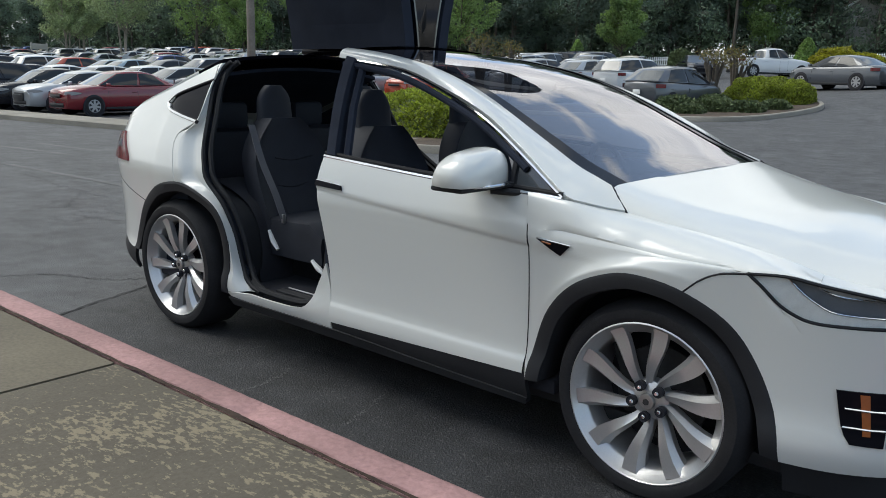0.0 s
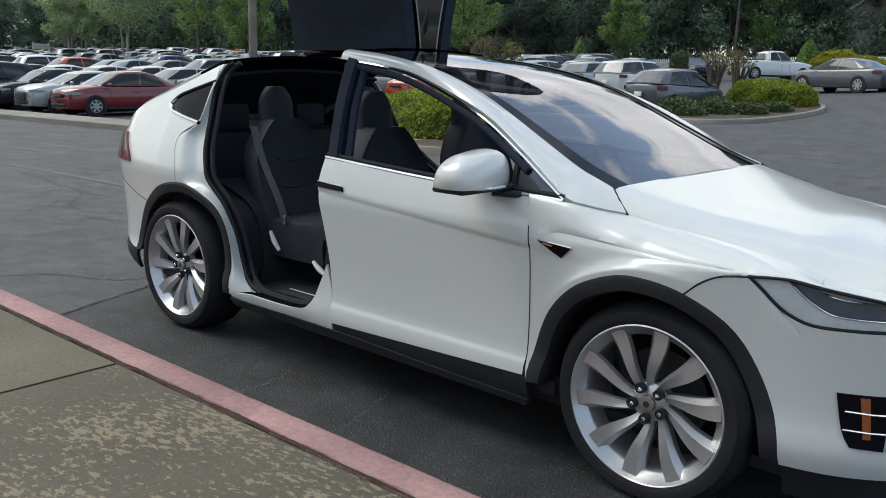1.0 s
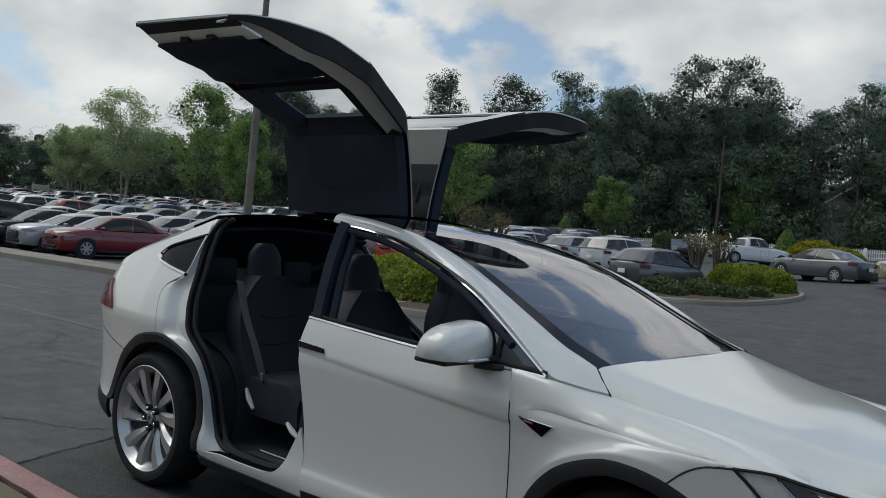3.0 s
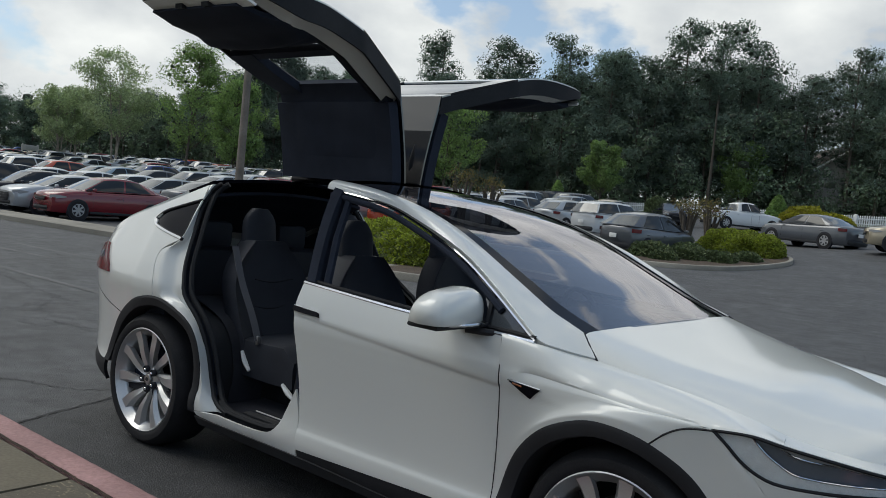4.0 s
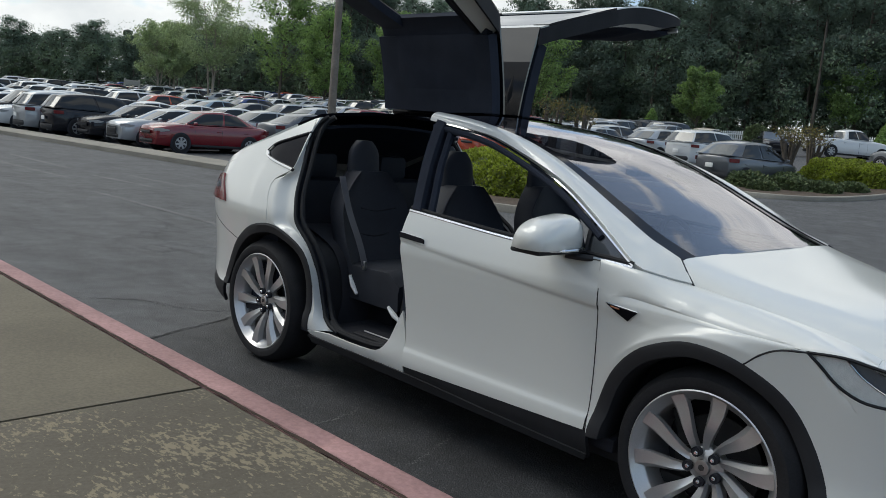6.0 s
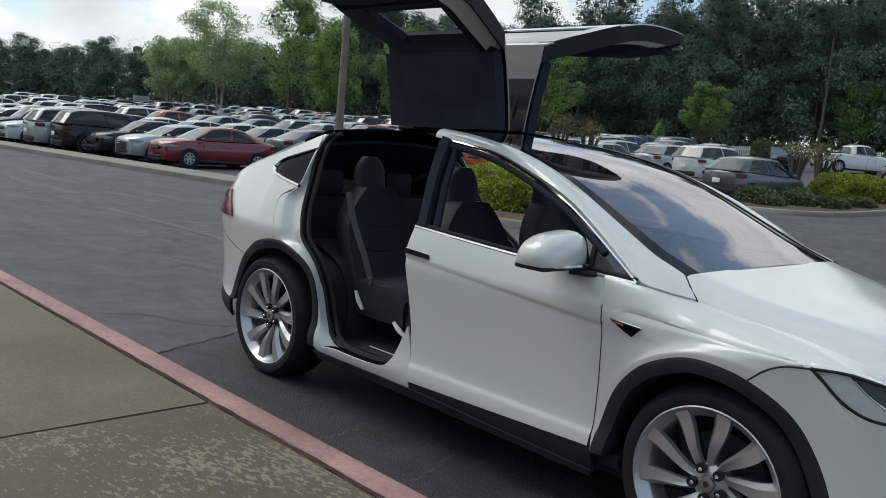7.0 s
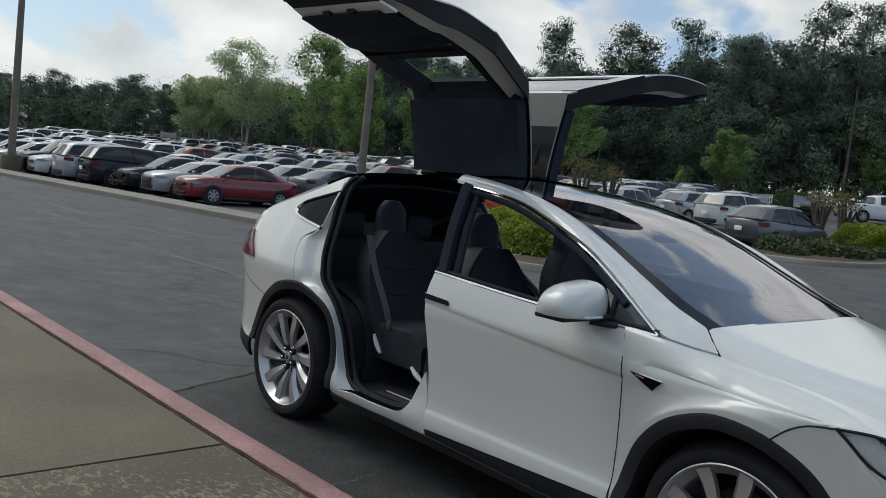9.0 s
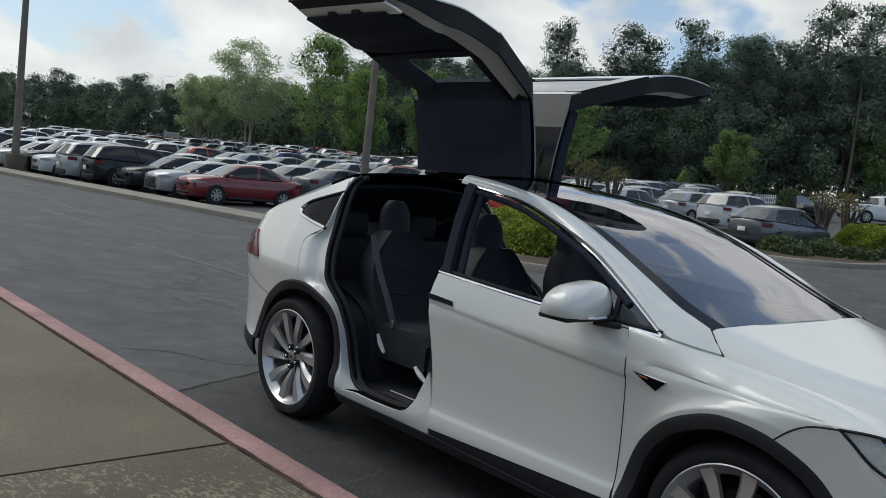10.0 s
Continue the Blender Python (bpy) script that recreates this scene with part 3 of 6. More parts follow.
        part("repeater_lens", tube(flip(skin([(-0.425, 0.898), (-0.385, 0.893)], 0.017)), 0.004, 6), M["amber"], b)
        # bumper sides round to the nose
        low = [(0.465, 0.29), (0.60, 0.285), (0.75, 0.285), (0.88, 0.285), (0.965, 0.285)]
        edge = [(0.13, 0.81), (0.23, 0.885), (0.325, 0.894), (0.365, 0.858), (0.421, 0.803), (0.477, 0.774), (0.53, 0.761), (0.629, 0.760), (0.74, 0.762), (0.85, 0.762), (0.955, 0.74)]
        g = skin(coons(low, edge, ARCH_F2[::-1], [(0.965, 0.285), (0.97, 0.5), (0.955, 0.74)], 34, 16))
        g[..., 1] -= flare(g[..., 0], g[..., 2])
        part("front_bumper", sheet(flip(g)), M["white"], car, thick=0.014)
        part("bumper_lip", sheet(flip(skin(coons([(0.47, 0.17), (0.93, 0.16)], [(0.468, 0.288), (0.955, 0.284)], [(0.47, 0.17), (0.468, 0.288)], [(0.93, 0.16), (0.955, 0.284)], 14, 3), -0.015))), M["black_trim"], car, thick=0.02)
        # air intake with fog lamp
        f = part("air_intake", sheet(flip(skin(coons([(0.655, 0.39), (0.74, 0.385)], [(0.60, 0.56), (0.735, 0.56)], [(0.655, 0.39), (0.625, 0.44), (0.60, 0.56)], [(0.74, 0.385), (0.735, 0.56)], 5, 6), 0.009))), M["gloss_black"], car, "dark recessed intake with an amber marker", thick=0.01)
        part("marker_lens", sheet(flip(skin(coons([(0.685, 0.42), (0.705, 0.42)], [(0.665, 0.552), (0.69, 0.552)], [(0.685, 0.42), (0.665, 0.552)], [(0.705, 0.42), (0.69, 0.552)], 2, 4), 0.016))), M["amber"], f, thick=0.004)
        part("intake_plate", sheet(flip(skin(coons([(0.745, 0.385), (0.85, 0.38)], [(0.74, 0.56), (0.85, 0.56)], [(0.745, 0.385), (0.74, 0.56)], [(0.85, 0.38), (0.85, 0.56)], 5, 4), 0.008))), M["silver_lot"], f, thick=0.008)
        for z in (0.445, 0.505):
            part("intake_bar", tube(flip(skin([(0.63, z), (0.70, z - 0.004), (0.78, z - 0.006), (0.85, z - 0.006)], 0.02)), 0.004, 6), M["chrome"], f)
        # strip between lamp and bonnet
        lt = skin(spline([(0.53, 0.89), (0.68, 0.865), (0.84, 0.83)], 10))
        be = spline(BONNET_EDGE[4:], 10) + (0, 0, -0.004)
        part("wing_top", sheet(flip(coons(lt, be, [lt[0], be[0]], [lt[-1], be[-1]], 10, 3))), M["white"], car, thick=0.012)
        # head lamp
        lo = [(0.325, 0.897), (0.365, 0.864), (0.421, 0.810), (0.477, 0.778), (0.53, 0.765), (0.629, 0.764), (0.72, 0.767), (0.84, 0.772)]
        hi = [(0.325, 0.899), (0.43, 0.905), (0.53, 0.89), (0.68, 0.865), (0.84, 0.83)]
        hl = part("head_lamp", sheet(flip(skin(coons(lo, hi, [lo[0], hi[0]], [lo[-1], hi[-1]], 20, 8), -0.02))), M["lamp_black"], car, "swept-back head lamp, clear cover over dark housing", thick=0.006)
        mid = [(0.44, 0.900), (0.482, 0.857), (0.526, 0.826), (0.577, 0.803), (0.703, 0.798), (0.84, 0.800)]
        upper = [(0.505, 0.892), (0.553, 0.867), (0.593, 0.857), (0.698, 0.850), (0.84, 0.822)]
        part("lamp_lower", sheet(flip(skin(coons(lo, mid, [lo[0], (0.38, 0.899), mid[0]], [lo[-1], mid[-1]], 20, 6), -0.008))), M["lamp_in"], hl, "pale frosted lower part of the lamp", thick=0.004)
        part("lamp_upper", sheet(flip(skin(coons(upper, [(0.51, 0.892), (0.60, 0.878), (0.68, 0.862), (0.84, 0.828)], [upper[0], (0.51, 0.892)], [upper[-1], (0.84, 0.828)], 12, 3), -0.010))), M["lot_lamp"], hl, thick=0.004)
        part("light_guide", tube(flip(skin(spline(mid, 20), -0.005)), 0.0028, 6), M["chrome"], hl, "bright metal line through the lamp")
        part("light_guide", tube(flip(skin(spline(upper, 16), -0.006)), 0.0028, 6), M["chrome"], hl, "bright metal line through the lamp")
        part("lamp_cover", sheet(flip(skin(coons(lo, hi, [lo[0], hi[0]], [lo[-1], hi[-1]], 20, 8), 0.003))), M["lamp_glass"], hl).visible_shadow = False
        part("lamp_gasket", tube(flip(skin(np.vstack([spline(lo, 24), spline(hi, 24)[::-1]]), 0.004)), 0.0055, 6), M["seal"], hl)
        # rear jamb of the wing door, stepping in to the seal
        jam = coons([(-2.42, 0.325), (-2.225, 0.345)], [(-2.88, 1.515), (-2.83, 1.532)], JAMB, SEAL, 10, 60)
        g = skin(jam)
        u = np.linspace(0, 1, 11)[:, None]
        g[..., 1] += sink(g[..., 2]) * np.clip((u - 0.30) / 0.35, 0, 1) ** 1.3
        part("door_jamb", sheet(flip(g)), M["white"], car, "white painted door jamb", thick=0.008)
        sg = skin(spline(SEAL, 40))
        sg[:, 1] += sink(sg[:, 2])
        for k, (dx, dy, r) in enumerate(((0.012, 0.0, 0.013), (0.04, 0.03, 0.016))):
            q = sg + (dx, dy, 0)
            part("door_seal", tube(flip(q), r, 7), M["seal"], car, "black rubber door seal")
        # rear wing below the quarter window
        top = [(-2.81, 1.20), (-2.98, 1.225), (-3.13, 1.255), (-3.19, 1.285), (-3.5, 1.215), (-3.8, 1.13), (-4.0, 1.075)]
        low = [(-2.88, 0.87), (-3.10, 0.82), (-3.30, 0.69), (-3.42, 0.50), (-3.455, 0.40), (-3.8, 0.47), (-4.06, 0.56)]
        g = skin(coons(low, top, [(-2.88, 0.87), (-2.895, 0.94), (-2.945, 1.11), (-2.81, 1.20)], [(-4.06, 0.56), (-4.09, 0.76), (-4.0, 1.075)], 50, 32))
        part("rear_wing", sheet(flip(g)), M["white"], car, thick=0.012)
        part("rear_valance", sheet(flip(skin(coons([(-3.455, 0.27), (-3.58, 0.33), (-3.70, 0.39)], [(-3.45, 0.405), (-3.6, 0.435), (-3.74, 0.465)], [(-3.455, 0.27), (-3.45, 0.405)], [(-3.70, 0.39), (-3.74, 0.465)], 12, 3), -0.012))), M["black_trim"], car, "black lower rear bumper", thick=0.02)
        # quarter window and the pillar over it
        wt = [(-3.19, 1.285), (-3.13, 1.335), (-3.0, 1.38), (-2.84, 1.43)]
        wl = [(-3.19, 1.285), (-3.13, 1.255), (-2.98, 1.225), (-2.81, 1.20)]
        q = part("quarter_window", sheet(flip(skin(coons(wl, wt, [wl[0], wt[0]], [(-2.81, 1.20), (-2.84, 1.43)], 12, 8), -0.006))), M["gloss_black"], car, "dark rear quarter window", thick=0.006)
        part("window_moulding", tube(flip(skin(spline(wl, 20), 0.003)), 0.012, 6), M["chrome"], q, "chrome strip under the quarter window")
        part("window_seal", tube(flip(skin(spline(wt, 20), 0.002)), 0.008, 6), M["seal"], q)
        wt2 = [(-4.0, 1.075), (-3.6, 1.19), (-3.19, 1.285), (-3.13, 1.335), (-3.0, 1.38), (-2.84, 1.43)]
        hi = [(-4.0, 1.10), (-3.6, 1.245), (-3.30, 1.345), (-3.1, 1.415), (-2.88, 1.515)]
        part("rear_pillar", sheet(flip(skin(coons(wt2, hi, [wt2[0], hi[0]], [wt2[-1], hi[-1]], 24, 4)))), M["white"], car, thick=0.012)
        # tail lamp
        tl = coons([(-3.44, 0.935), (-3.95, 0.93)], [(-3.63, 1.10), (-3.97, 1.07)], [(-3.44, 0.935), (-3.47, 0.975), (-3.63, 1.10)], [(-3.95, 0.94), (-3.97, 1.05)], 8, 6)
        t = part("tail_lamp", sheet(flip(skin(tl, 0.012))), M["red_lens"], car, "red wrap-round tail lamp", thick=0.02)
        part("clear_lens", sheet(flip(skin(coons([(-3.58, 1.015), (-3.92, 1.0)], [(-3.62, 1.055), (-3.93, 1.04)], [(-3.58, 1.015), (-3.62, 1.055)], [(-3.92, 0.99), (-3.93, 1.02)], 6, 3), 0.024))), M["lamp_black"], t, thick=0.003)
        part("bumper_gap", tube(flip(skin(spline([(-3.27, 0.715), (-3.45, 0.755), (-3.72, 0.83)], 14), 0.005)), 0.003, 5), M["seal"], car)
        # rocker: white under the opening, black below
        part("rocker", sheet(flip(skin(coons([(-2.42, 0.322), (-2.33, 0.300), (-1.61, 0.295)], [(-2.225, 0.345), (-2.03, 0.342), (-1.84, 0.352), (-1.76, 0.395), (-1.72, 0.48), (-1.66, 0.60)], [(-2.42, 0.322), (-2.225, 0.345)], [(-1.61, 0.295), (-1.62, 0.45), (-1.66, 0.60)], 24, 5)))), M["white"], car, "white rocker below the door opening", thick=0.012)
        g = skin(coons([(-2.40, 0.255), (-0.50, 0.225)], [(-2.42, 0.297), (-1.61, 0.295), (-1.0, 0.270), (-0.49, 0.255)], [(-2.40, 0.255), (-2.42, 0.297)], [(-0.50, 0.225), (-0.49, 0.255)], 20, 4), 0.002)
        part("side_sill", sheet(flip(g)), M["black_trim"], car, "black side sill", thick=0.02)
        # black wheel arch edges, turned in towards the wheels
        for pts, c in ((ARCH_F + ARCH_F2[1:], (0.0, 0.365)), (ARCH_R + ARCH_R2[1:], (-2.965, 0.37))):
            rim = np.array(spline(pts, 44))
            rows = []
            for k, (grow, out) in enumerate(((0.0, 0.006), (0.012, 0.012), (0.055, 0.004), (0.062, -0.03), (0.062, -0.10), (0.03, -0.26))):
                d = rim - np.array(c)
                d /= np.linalg.norm(d, axis=1)[:, None]
                row = skin(rim - d * grow, out)
                row[:, 1] -= flare(rim[:, 0], rim[:, 1])
                rows.append(row)
            part("wheel_arch", sheet(flip(np.array(rows))), M["black_trim"], car, "black wheel arch cladding", thick=0.004)
            inner = np.stack([skin(rim - (rim - np.array(c)) * 0.02, -0.22), skin(rim - (rim - np.array(c)) * 0.02, -0.45)], 0)
            part("wheel_housing", sheet(flip(inner)), M["carpet_and_shade"], car, thick=0.004)
        # roof side rail, from the bonnet corner back to the wing door
        hi = [(-0.278, -0.768, 1.093), (-0.36, -0.76, 1.121), (-0.45, -0.75, 1.154), (-0.63, -0.72, 1.24), (-0.93, -0.67, 1.384), (-1.12, -0.645, 1.459), (-1.30, -0.622, 1.512), (-1.50, -0.600, 1.553), (-1.70, -0.585, 1.582), (-1.92, -0.575, 1.602)]
        foot = we[(we[:, 0] > -0.35) & (we[:, 0] < -0.178)][::-1] + (0, 0, 0.006)
        lo3 = skin(spline([(-0.375, 1.062), (-0.64, 1.22), (-0.88, 1.34), (-1.20, 1.447), (-1.48, 1.516), (-1.92, 1.560)], 30))
        lo3 = np.vstack([foot, lo3])
        g = coons(lo3, hi, [lo3[0], hi[0]], [lo3[-1], hi[-1]], 60, 8)
        bow = np.sin(np.linspace(0, math.pi, 9))[None, 1:-1] * np.clip(np.arange(len(g)) / 14, 0, 1)[:, None]
        g[:, 1:-1, 1] -= 0.011 * bow
        g[:, 1:-1, 2] += 0.008 * bow
        part("roof_rail", sheet(flip(g)), M["white"], car, "white windscreen pillar and roof rail", thick=0.02, smooth=60)


build_shell()


def build_top():
    # windscreen running up into the roof
    edge = [(-0.27, 0.765, 1.085), (-0.45, 0.75, 1.154), (-0.63, 0.72, 1.24), (-0.93, 0.67, 1.384), (-1.12, 0.645, 1.459), (-1.30, 0.622, 1.512), (-1.50, 0.600, 1.553), (-1.70, 0.585, 1.582), (-1.90, 0.575, 1.602)]
    e = spline(edge, 40)
    rows = []
    for k, (x, y, z) in enumerate(e):
        a = np.linspace(-1, 1, 25)
        bow = 0.028
        rows.append([(x + (0.02 if k == 0 else 0.02 * (1 - k / 40)) * (1 - t * t), y * t, z + bow * (1 - t * t)) for t in a])
    rows = np.array(rows)
    part("windscreen", sheet(rows), M["screen_glass"], car, "tall tinted windscreen sweeping into the roof", smooth=60)
    part("windscreen_seal", tube(rows[:, 0], 0.008, 6), M["gloss_black"], car)
    part("windscreen_seal", tube(rows[:, -1], 0.008, 6), M["gloss_black"], car)
    for s in (0, -1):
        band = np.stack([rows[:, s], rows[:, 1 if s == 0 else -2] + (rows[:, 2 if s == 0 else -3] - rows[:, 1 if s == 0 else -2]) * np.linspace(0.8, -0.3, len(rows))[:, None]], 1)
        part("screen_border", sheet(band + (0, 0, 0.004)), M["gloss_black"], car, "black printed border of the windscreen")
    part("scuttle", sheet(np.stack([rows[0] + (0.03, 0, -0.03), rows[0] + (0.005, 0, -0.008)], 0)), M["seal"], car)
    # header behind the front seats and the spine between the wing doors
    part("roof_header", sheet(np.stack([rows[-1] + (0.03, 0, 0.006), rows[-1] + (-0.06, 0, 0.004), rows[-1] + (-0.07, 0, -0.06)], 0)), M["gloss_black"], car, "black roof cross beam")
    bm = bmesh.new()
    box(bm, (-2.4, 0, 1.61), (1.0, 0.12, 0.05), 0.02)
    part("roof_spine", bm, M["gloss_black"], car, "narrow roof spine carrying the door hinges")
    # bonnet
    near = BONNET_EDGE
    nr = spline(near, 24)
    g = []
    for k, p in enumerate(nr):
        row = []
        for t in np.sin(np.linspace(-1, 1, 35) * math.pi / 2):
            back = max(0.0, 1 - k / 14) ** 2.5
            square = 1 - abs(t) ** 40
            crown = (0.014 + 0.071 * ease(k / 18)) * (1 - t * t) + 0.080 * back * square + (0.009 * ((abs(t) / 0.74) ** 2 if abs(t) < 0.74 else (1 - abs(t)) / 0.26) - 0.009 * abs(t) ** 5) * min(1, k / 6)
            row.append((p[0] + (0.02 + 0.11 * max(0, k - 16) / 8) * (1 - t * t) - 0.105 * back * square, -p[1] * t, p[2] + crown))
        g.append(row)
    part("bonnet", sheet(np.array(g)), M["white"], car, "white bonnet with two soft creases", thick=0.012, smooth=60)
    # nose above the bumper
    nose = [[(0.955, -half_width(0.955, 0.74), 0.74), (1.0, 0, 0.74), (0.955, half_width(0.955, 0.74), 0.74)], [(0.86, -0.40, 0.795), (0.97, 0, 0.86), (0.86, 0.40, 0.795)]]
    part("nose", sheet(np.array([spline(nose[0], 12), spline(nose[1], 12)])), M["white"], car, thick=0.01)
    low = spline([(0.965, -half_width(0.965, 0.285), 0.285), (1.0, 0, 0.285), (0.965, half_width(0.965, 0.285), 0.285)], 12)
    part("nose", sheet(np.array([low, spline(nose[0], 12)])), M["white"], car, thick=0.01)
    # tailgate: roof behind the wing doors down to the lamps, then the rear face
    side = [(-2.86, -0.66, 1.535), (-3.1, -0.70, 1.445), (-3.30, -0.745, 1.36), (-3.6, -0.76, 1.25), (-4.0, -0.62, 1.10)]
    sd = spline(side, 24)
    g = []
    for k, p in enumerate(sd):
        g.append([(p[0] - 0.05 * (1 - t * t) * k / 24, -p[1] * t, p[2] + 0.045 * (1 - t * t)) for t in np.linspace(-1, 1, 15)])
    g = np.array(g)
    part("tailgate", sheet(g[4:]), M["white"], car, "white tailgate", thick=0.015)
    part("rear_screen", sheet(g[2:17, 2:-2] + (0, 0, 0.006)), M["dark_glass"], car, "dark rear screen")
    part("rear_roof", sheet(g[:5]), M["gloss_black"], car, "gloss black rear roof edge", thick=0.02)
    last = g[-1]
    down = np.array([last, last + (-0.05, 0, -0.2), last * (1, 1.05, 0) + (-0.02, 0, 0.56)])
    part("rear_bumper", sheet(down), M["white"], car, thick=0.015)
    # underbody and front bulkhead keep the light out
    bm = bmesh.new()
    box(bm, (-1.45, 0, 0.235), (3.9, 1.66, 0.05), 0.01)
    part("underbody", bm, M["black_trim"], car)


build_top()


def mirror_thing(s):
    """A door mirror: a loaf-shaped white shell over a dark foot."""
    c = np.array((-0.69, -1.09, 1.098))
    rings = []
    for v in np.linspace(-1, 1, 15):
        ring = []
        for a in np.linspace(0, math.tau, 29):
            k = max(0.0, 1 - abs(v) ** 3.4) ** 0.4
            x = 0.10 * np.sign(math.cos(a)) * abs(math.cos(a)) ** 0.75 * k
            z = math.sin(a)
            z = (0.124 * abs(z) ** 0.75 if z > 0 else -0.006 * abs(z) ** 0.5) * k * (1 + 0.13 * v)
            ring.append((c[0] + x - 0.035 * v + 0.03 * z / 0.1 * 0.2, s * (c[1] - 0.01 + 0.21 * v), c[2] + z))
        rings.append(ring)
    bm = sheet(np.array(rings))
    bmesh.ops.remove_doubles(bm, verts=bm.verts, dist=0.0005)
    m = part("door_mirror", bm, M["white"], car, "white door mirror on a black foot", smooth=60)
    part("mirror_band", tube([(c[0] + 0.10, s * (c[1] + 0.10), c[2] - 0.004), (c[0] + 0.105, s * (c[1] - 0.05), c[2] - 0.004), (c[0] + 0.07, s * (c[1] - 0.165), c[2] - 0.004)], 0.006, 6, samples=12), M["chrome"], m, "thin chrome band")
    part("mirror_under", box(bmesh.new(), (c[0] + 0.01, s * (c[1] - 0.005), c[2] - 0.014), (0.15, 0.33, 0.020), 0.009), M["black_trim"], m)
    part("mirror_base", tube([(c[0] + 0.02, s * -1.0, 1.062), (c[0] + 0.10, s * -0.96, 1.058), (c[0] + 0.16, s * -0.91, 1.058)], [0.016, 0.014, 0.014], 8, samples=8), M["black_trim"], m, "black mirror foot")


mirror_thing(1)


# ---- wheels ----
def build_wheel(radius, s, name="wheel"):
    """A wheel at its centre, facing -y; s = -1 turns it to +y."""
    e = new(name)
    e.parent = car
    R = 0.297
    w = 0.13
    part("tyre", lathe([(R - 0.012, -0.02), (R + 0.004, -0.034), (R + 0.02, -0.040), (R + 0.045, -0.038), (radius - 0.018, -0.018), (radius - 0.004, 0.004), (radius, 0.03), (radius, 0.2), (radius - 0.02, 0.24), (R - 0.01, 0.25)], 64), M["rubber"], e, "low profile tyre")
    part("rim", lathe([(R - 0.004, -0.026), (R, -0.032), (R - 0.005, -0.035), (R - 0.010, -0.030), (R - 0.014, -0.016), (R - 0.040, 0.006), (R - 0.046, 0.018), (R - 0.050, 0.06), (R - 0.052, 0.2), (R - 0.07, 0.22)], 64), M["rim"], e, "silver alloy rim")
    # dark disc closing the rim: shade behind the spokes put into its colour
    part("rim_barrel", lathe([(R - 0.045, 0.19), (0.08, 0.17), (0.0, 0.17)], 40), M["carpet_and_shade"], e)
    part("brake_disc", lathe([(0.0, 0.12), (0.05, 0.10), (0.07, 0.115), (0.178, 0.118), (0.18, 0.135), (0.0, 0.14)], 48), M["rim_dark"], e, "steel brake disc")
    bm = bmesh.new()
    box(bm, (-0.15, 0.105, 0.09), (0.07, 0.05, 0.16), 0.015, Matrix.Rotation(-0.5, 4, "Y"))
    part("brake_caliper", bm, M["rim_dark"], e)
    part("hub", lathe([(0.0, 0.012), (0.03, 0.012), (0.05, 0.018), (0.072, 0.03), (0.08, 0.06), (0.0, 0.08)], 40), M["rim"], e)
    cap = part("centre_cap", lathe([(0.0, -0.006), (0.028, -0.004), (0.031, 0.0), (0.031, 0.008)], 28), M["steel"], e, "round centre cap")
    part("cap_mark", lathe([(0.0, -0.008), (0.012, -0.0075), (0.013, -0.005)], 6), M["rim_dark"], cap)
    for k in range(5):
        a = math.tau * k / 5 - 0.62
        bm = lathe([(0.0, -0.008), (0.005, -0.008), (0.0085, -0.004), (0.0095, 0.0), (0.0095, 0.012), (0.013, 0.014), (0.013, 0.02)], 12)
        bmesh.ops.translate(bm, verts=bm.verts, vec=(0.057 * math.sin(a), -0.004, 0.057 * math.cos(a)))
        part("lug_nut", bm, M["chrome"], e, "chrome lug nut")
        # dark dish round each nut, its colour standing in for shade
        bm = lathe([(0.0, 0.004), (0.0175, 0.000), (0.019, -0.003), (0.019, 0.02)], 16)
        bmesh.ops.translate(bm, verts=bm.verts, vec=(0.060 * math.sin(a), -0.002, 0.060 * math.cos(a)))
        part("nut_recess", bm, M["carpet_and_shade"], e)
    spoke = None
    for k in range(10):
        if spoke is None:
            g = []
            n = 14
            for i in range(n + 1):
                t = i / n
                r = 0.045 + (R - 0.018 - 0.045) * t
                swirl = -0.30 * (1 - t) ** 2.0 + 0.05 * math.sin(math.pi * t)
                half = 0.0105 + 0.030 * t**0.9
                dep = 0.006 - 0.020 * math.sin(math.pi * t) ** 1.2 - 0.024 * t**3 + 0.02 * (1 - t)
                tw = 0.020 * t
                ring = []
                for off, dy in ((-1.0, 0.012 + tw), (-0.55, 0.000 + tw * 0.6), (-0.42, -0.004 + tw * 0.45), (0.2, 0.004), (1.0, 0.006 - tw * 0.2), (0.9, 0.035), (0.0, 0.05), (-0.9, 0.045 + tw)):
                    ang = swirl + off * half / r if r > 0.03 else swirl
                    ring.append((r * math.sin(ang), dep + dy, r * math.cos(ang)))
                g.append(ring + [ring[0]])
            bm = sheet(np.array(g))
            bmesh.ops.remove_doubles(bm, verts=bm.verts, dist=0.0002)
            spoke = part("spoke", bm, M["rim"], e, "swept turbine spoke", smooth=28)
        else:
            o = spoke.copy()
            scene.collection.objects.link(o)
            o.matrix_basis = Matrix.Rotation(math.tau * k / 10, 4, "Y")
    return e


WHEELS = [(0.0, 0.366, 0.372), (-2.965, 0.372, 0.379)]
for x, z, rad in WHEELS:
    for s in (1, -1):
        wheel = build_wheel(rad, s)
        wheel.matrix_basis = Matrix.Translation((x, -0.925 * s, z)) @ (Matrix() if s > 0 else Matrix.Rotation(math.pi, 4, "Z")) @ Matrix.Rotation(0.10 if x > -1 else 0.16, 4, "Y")


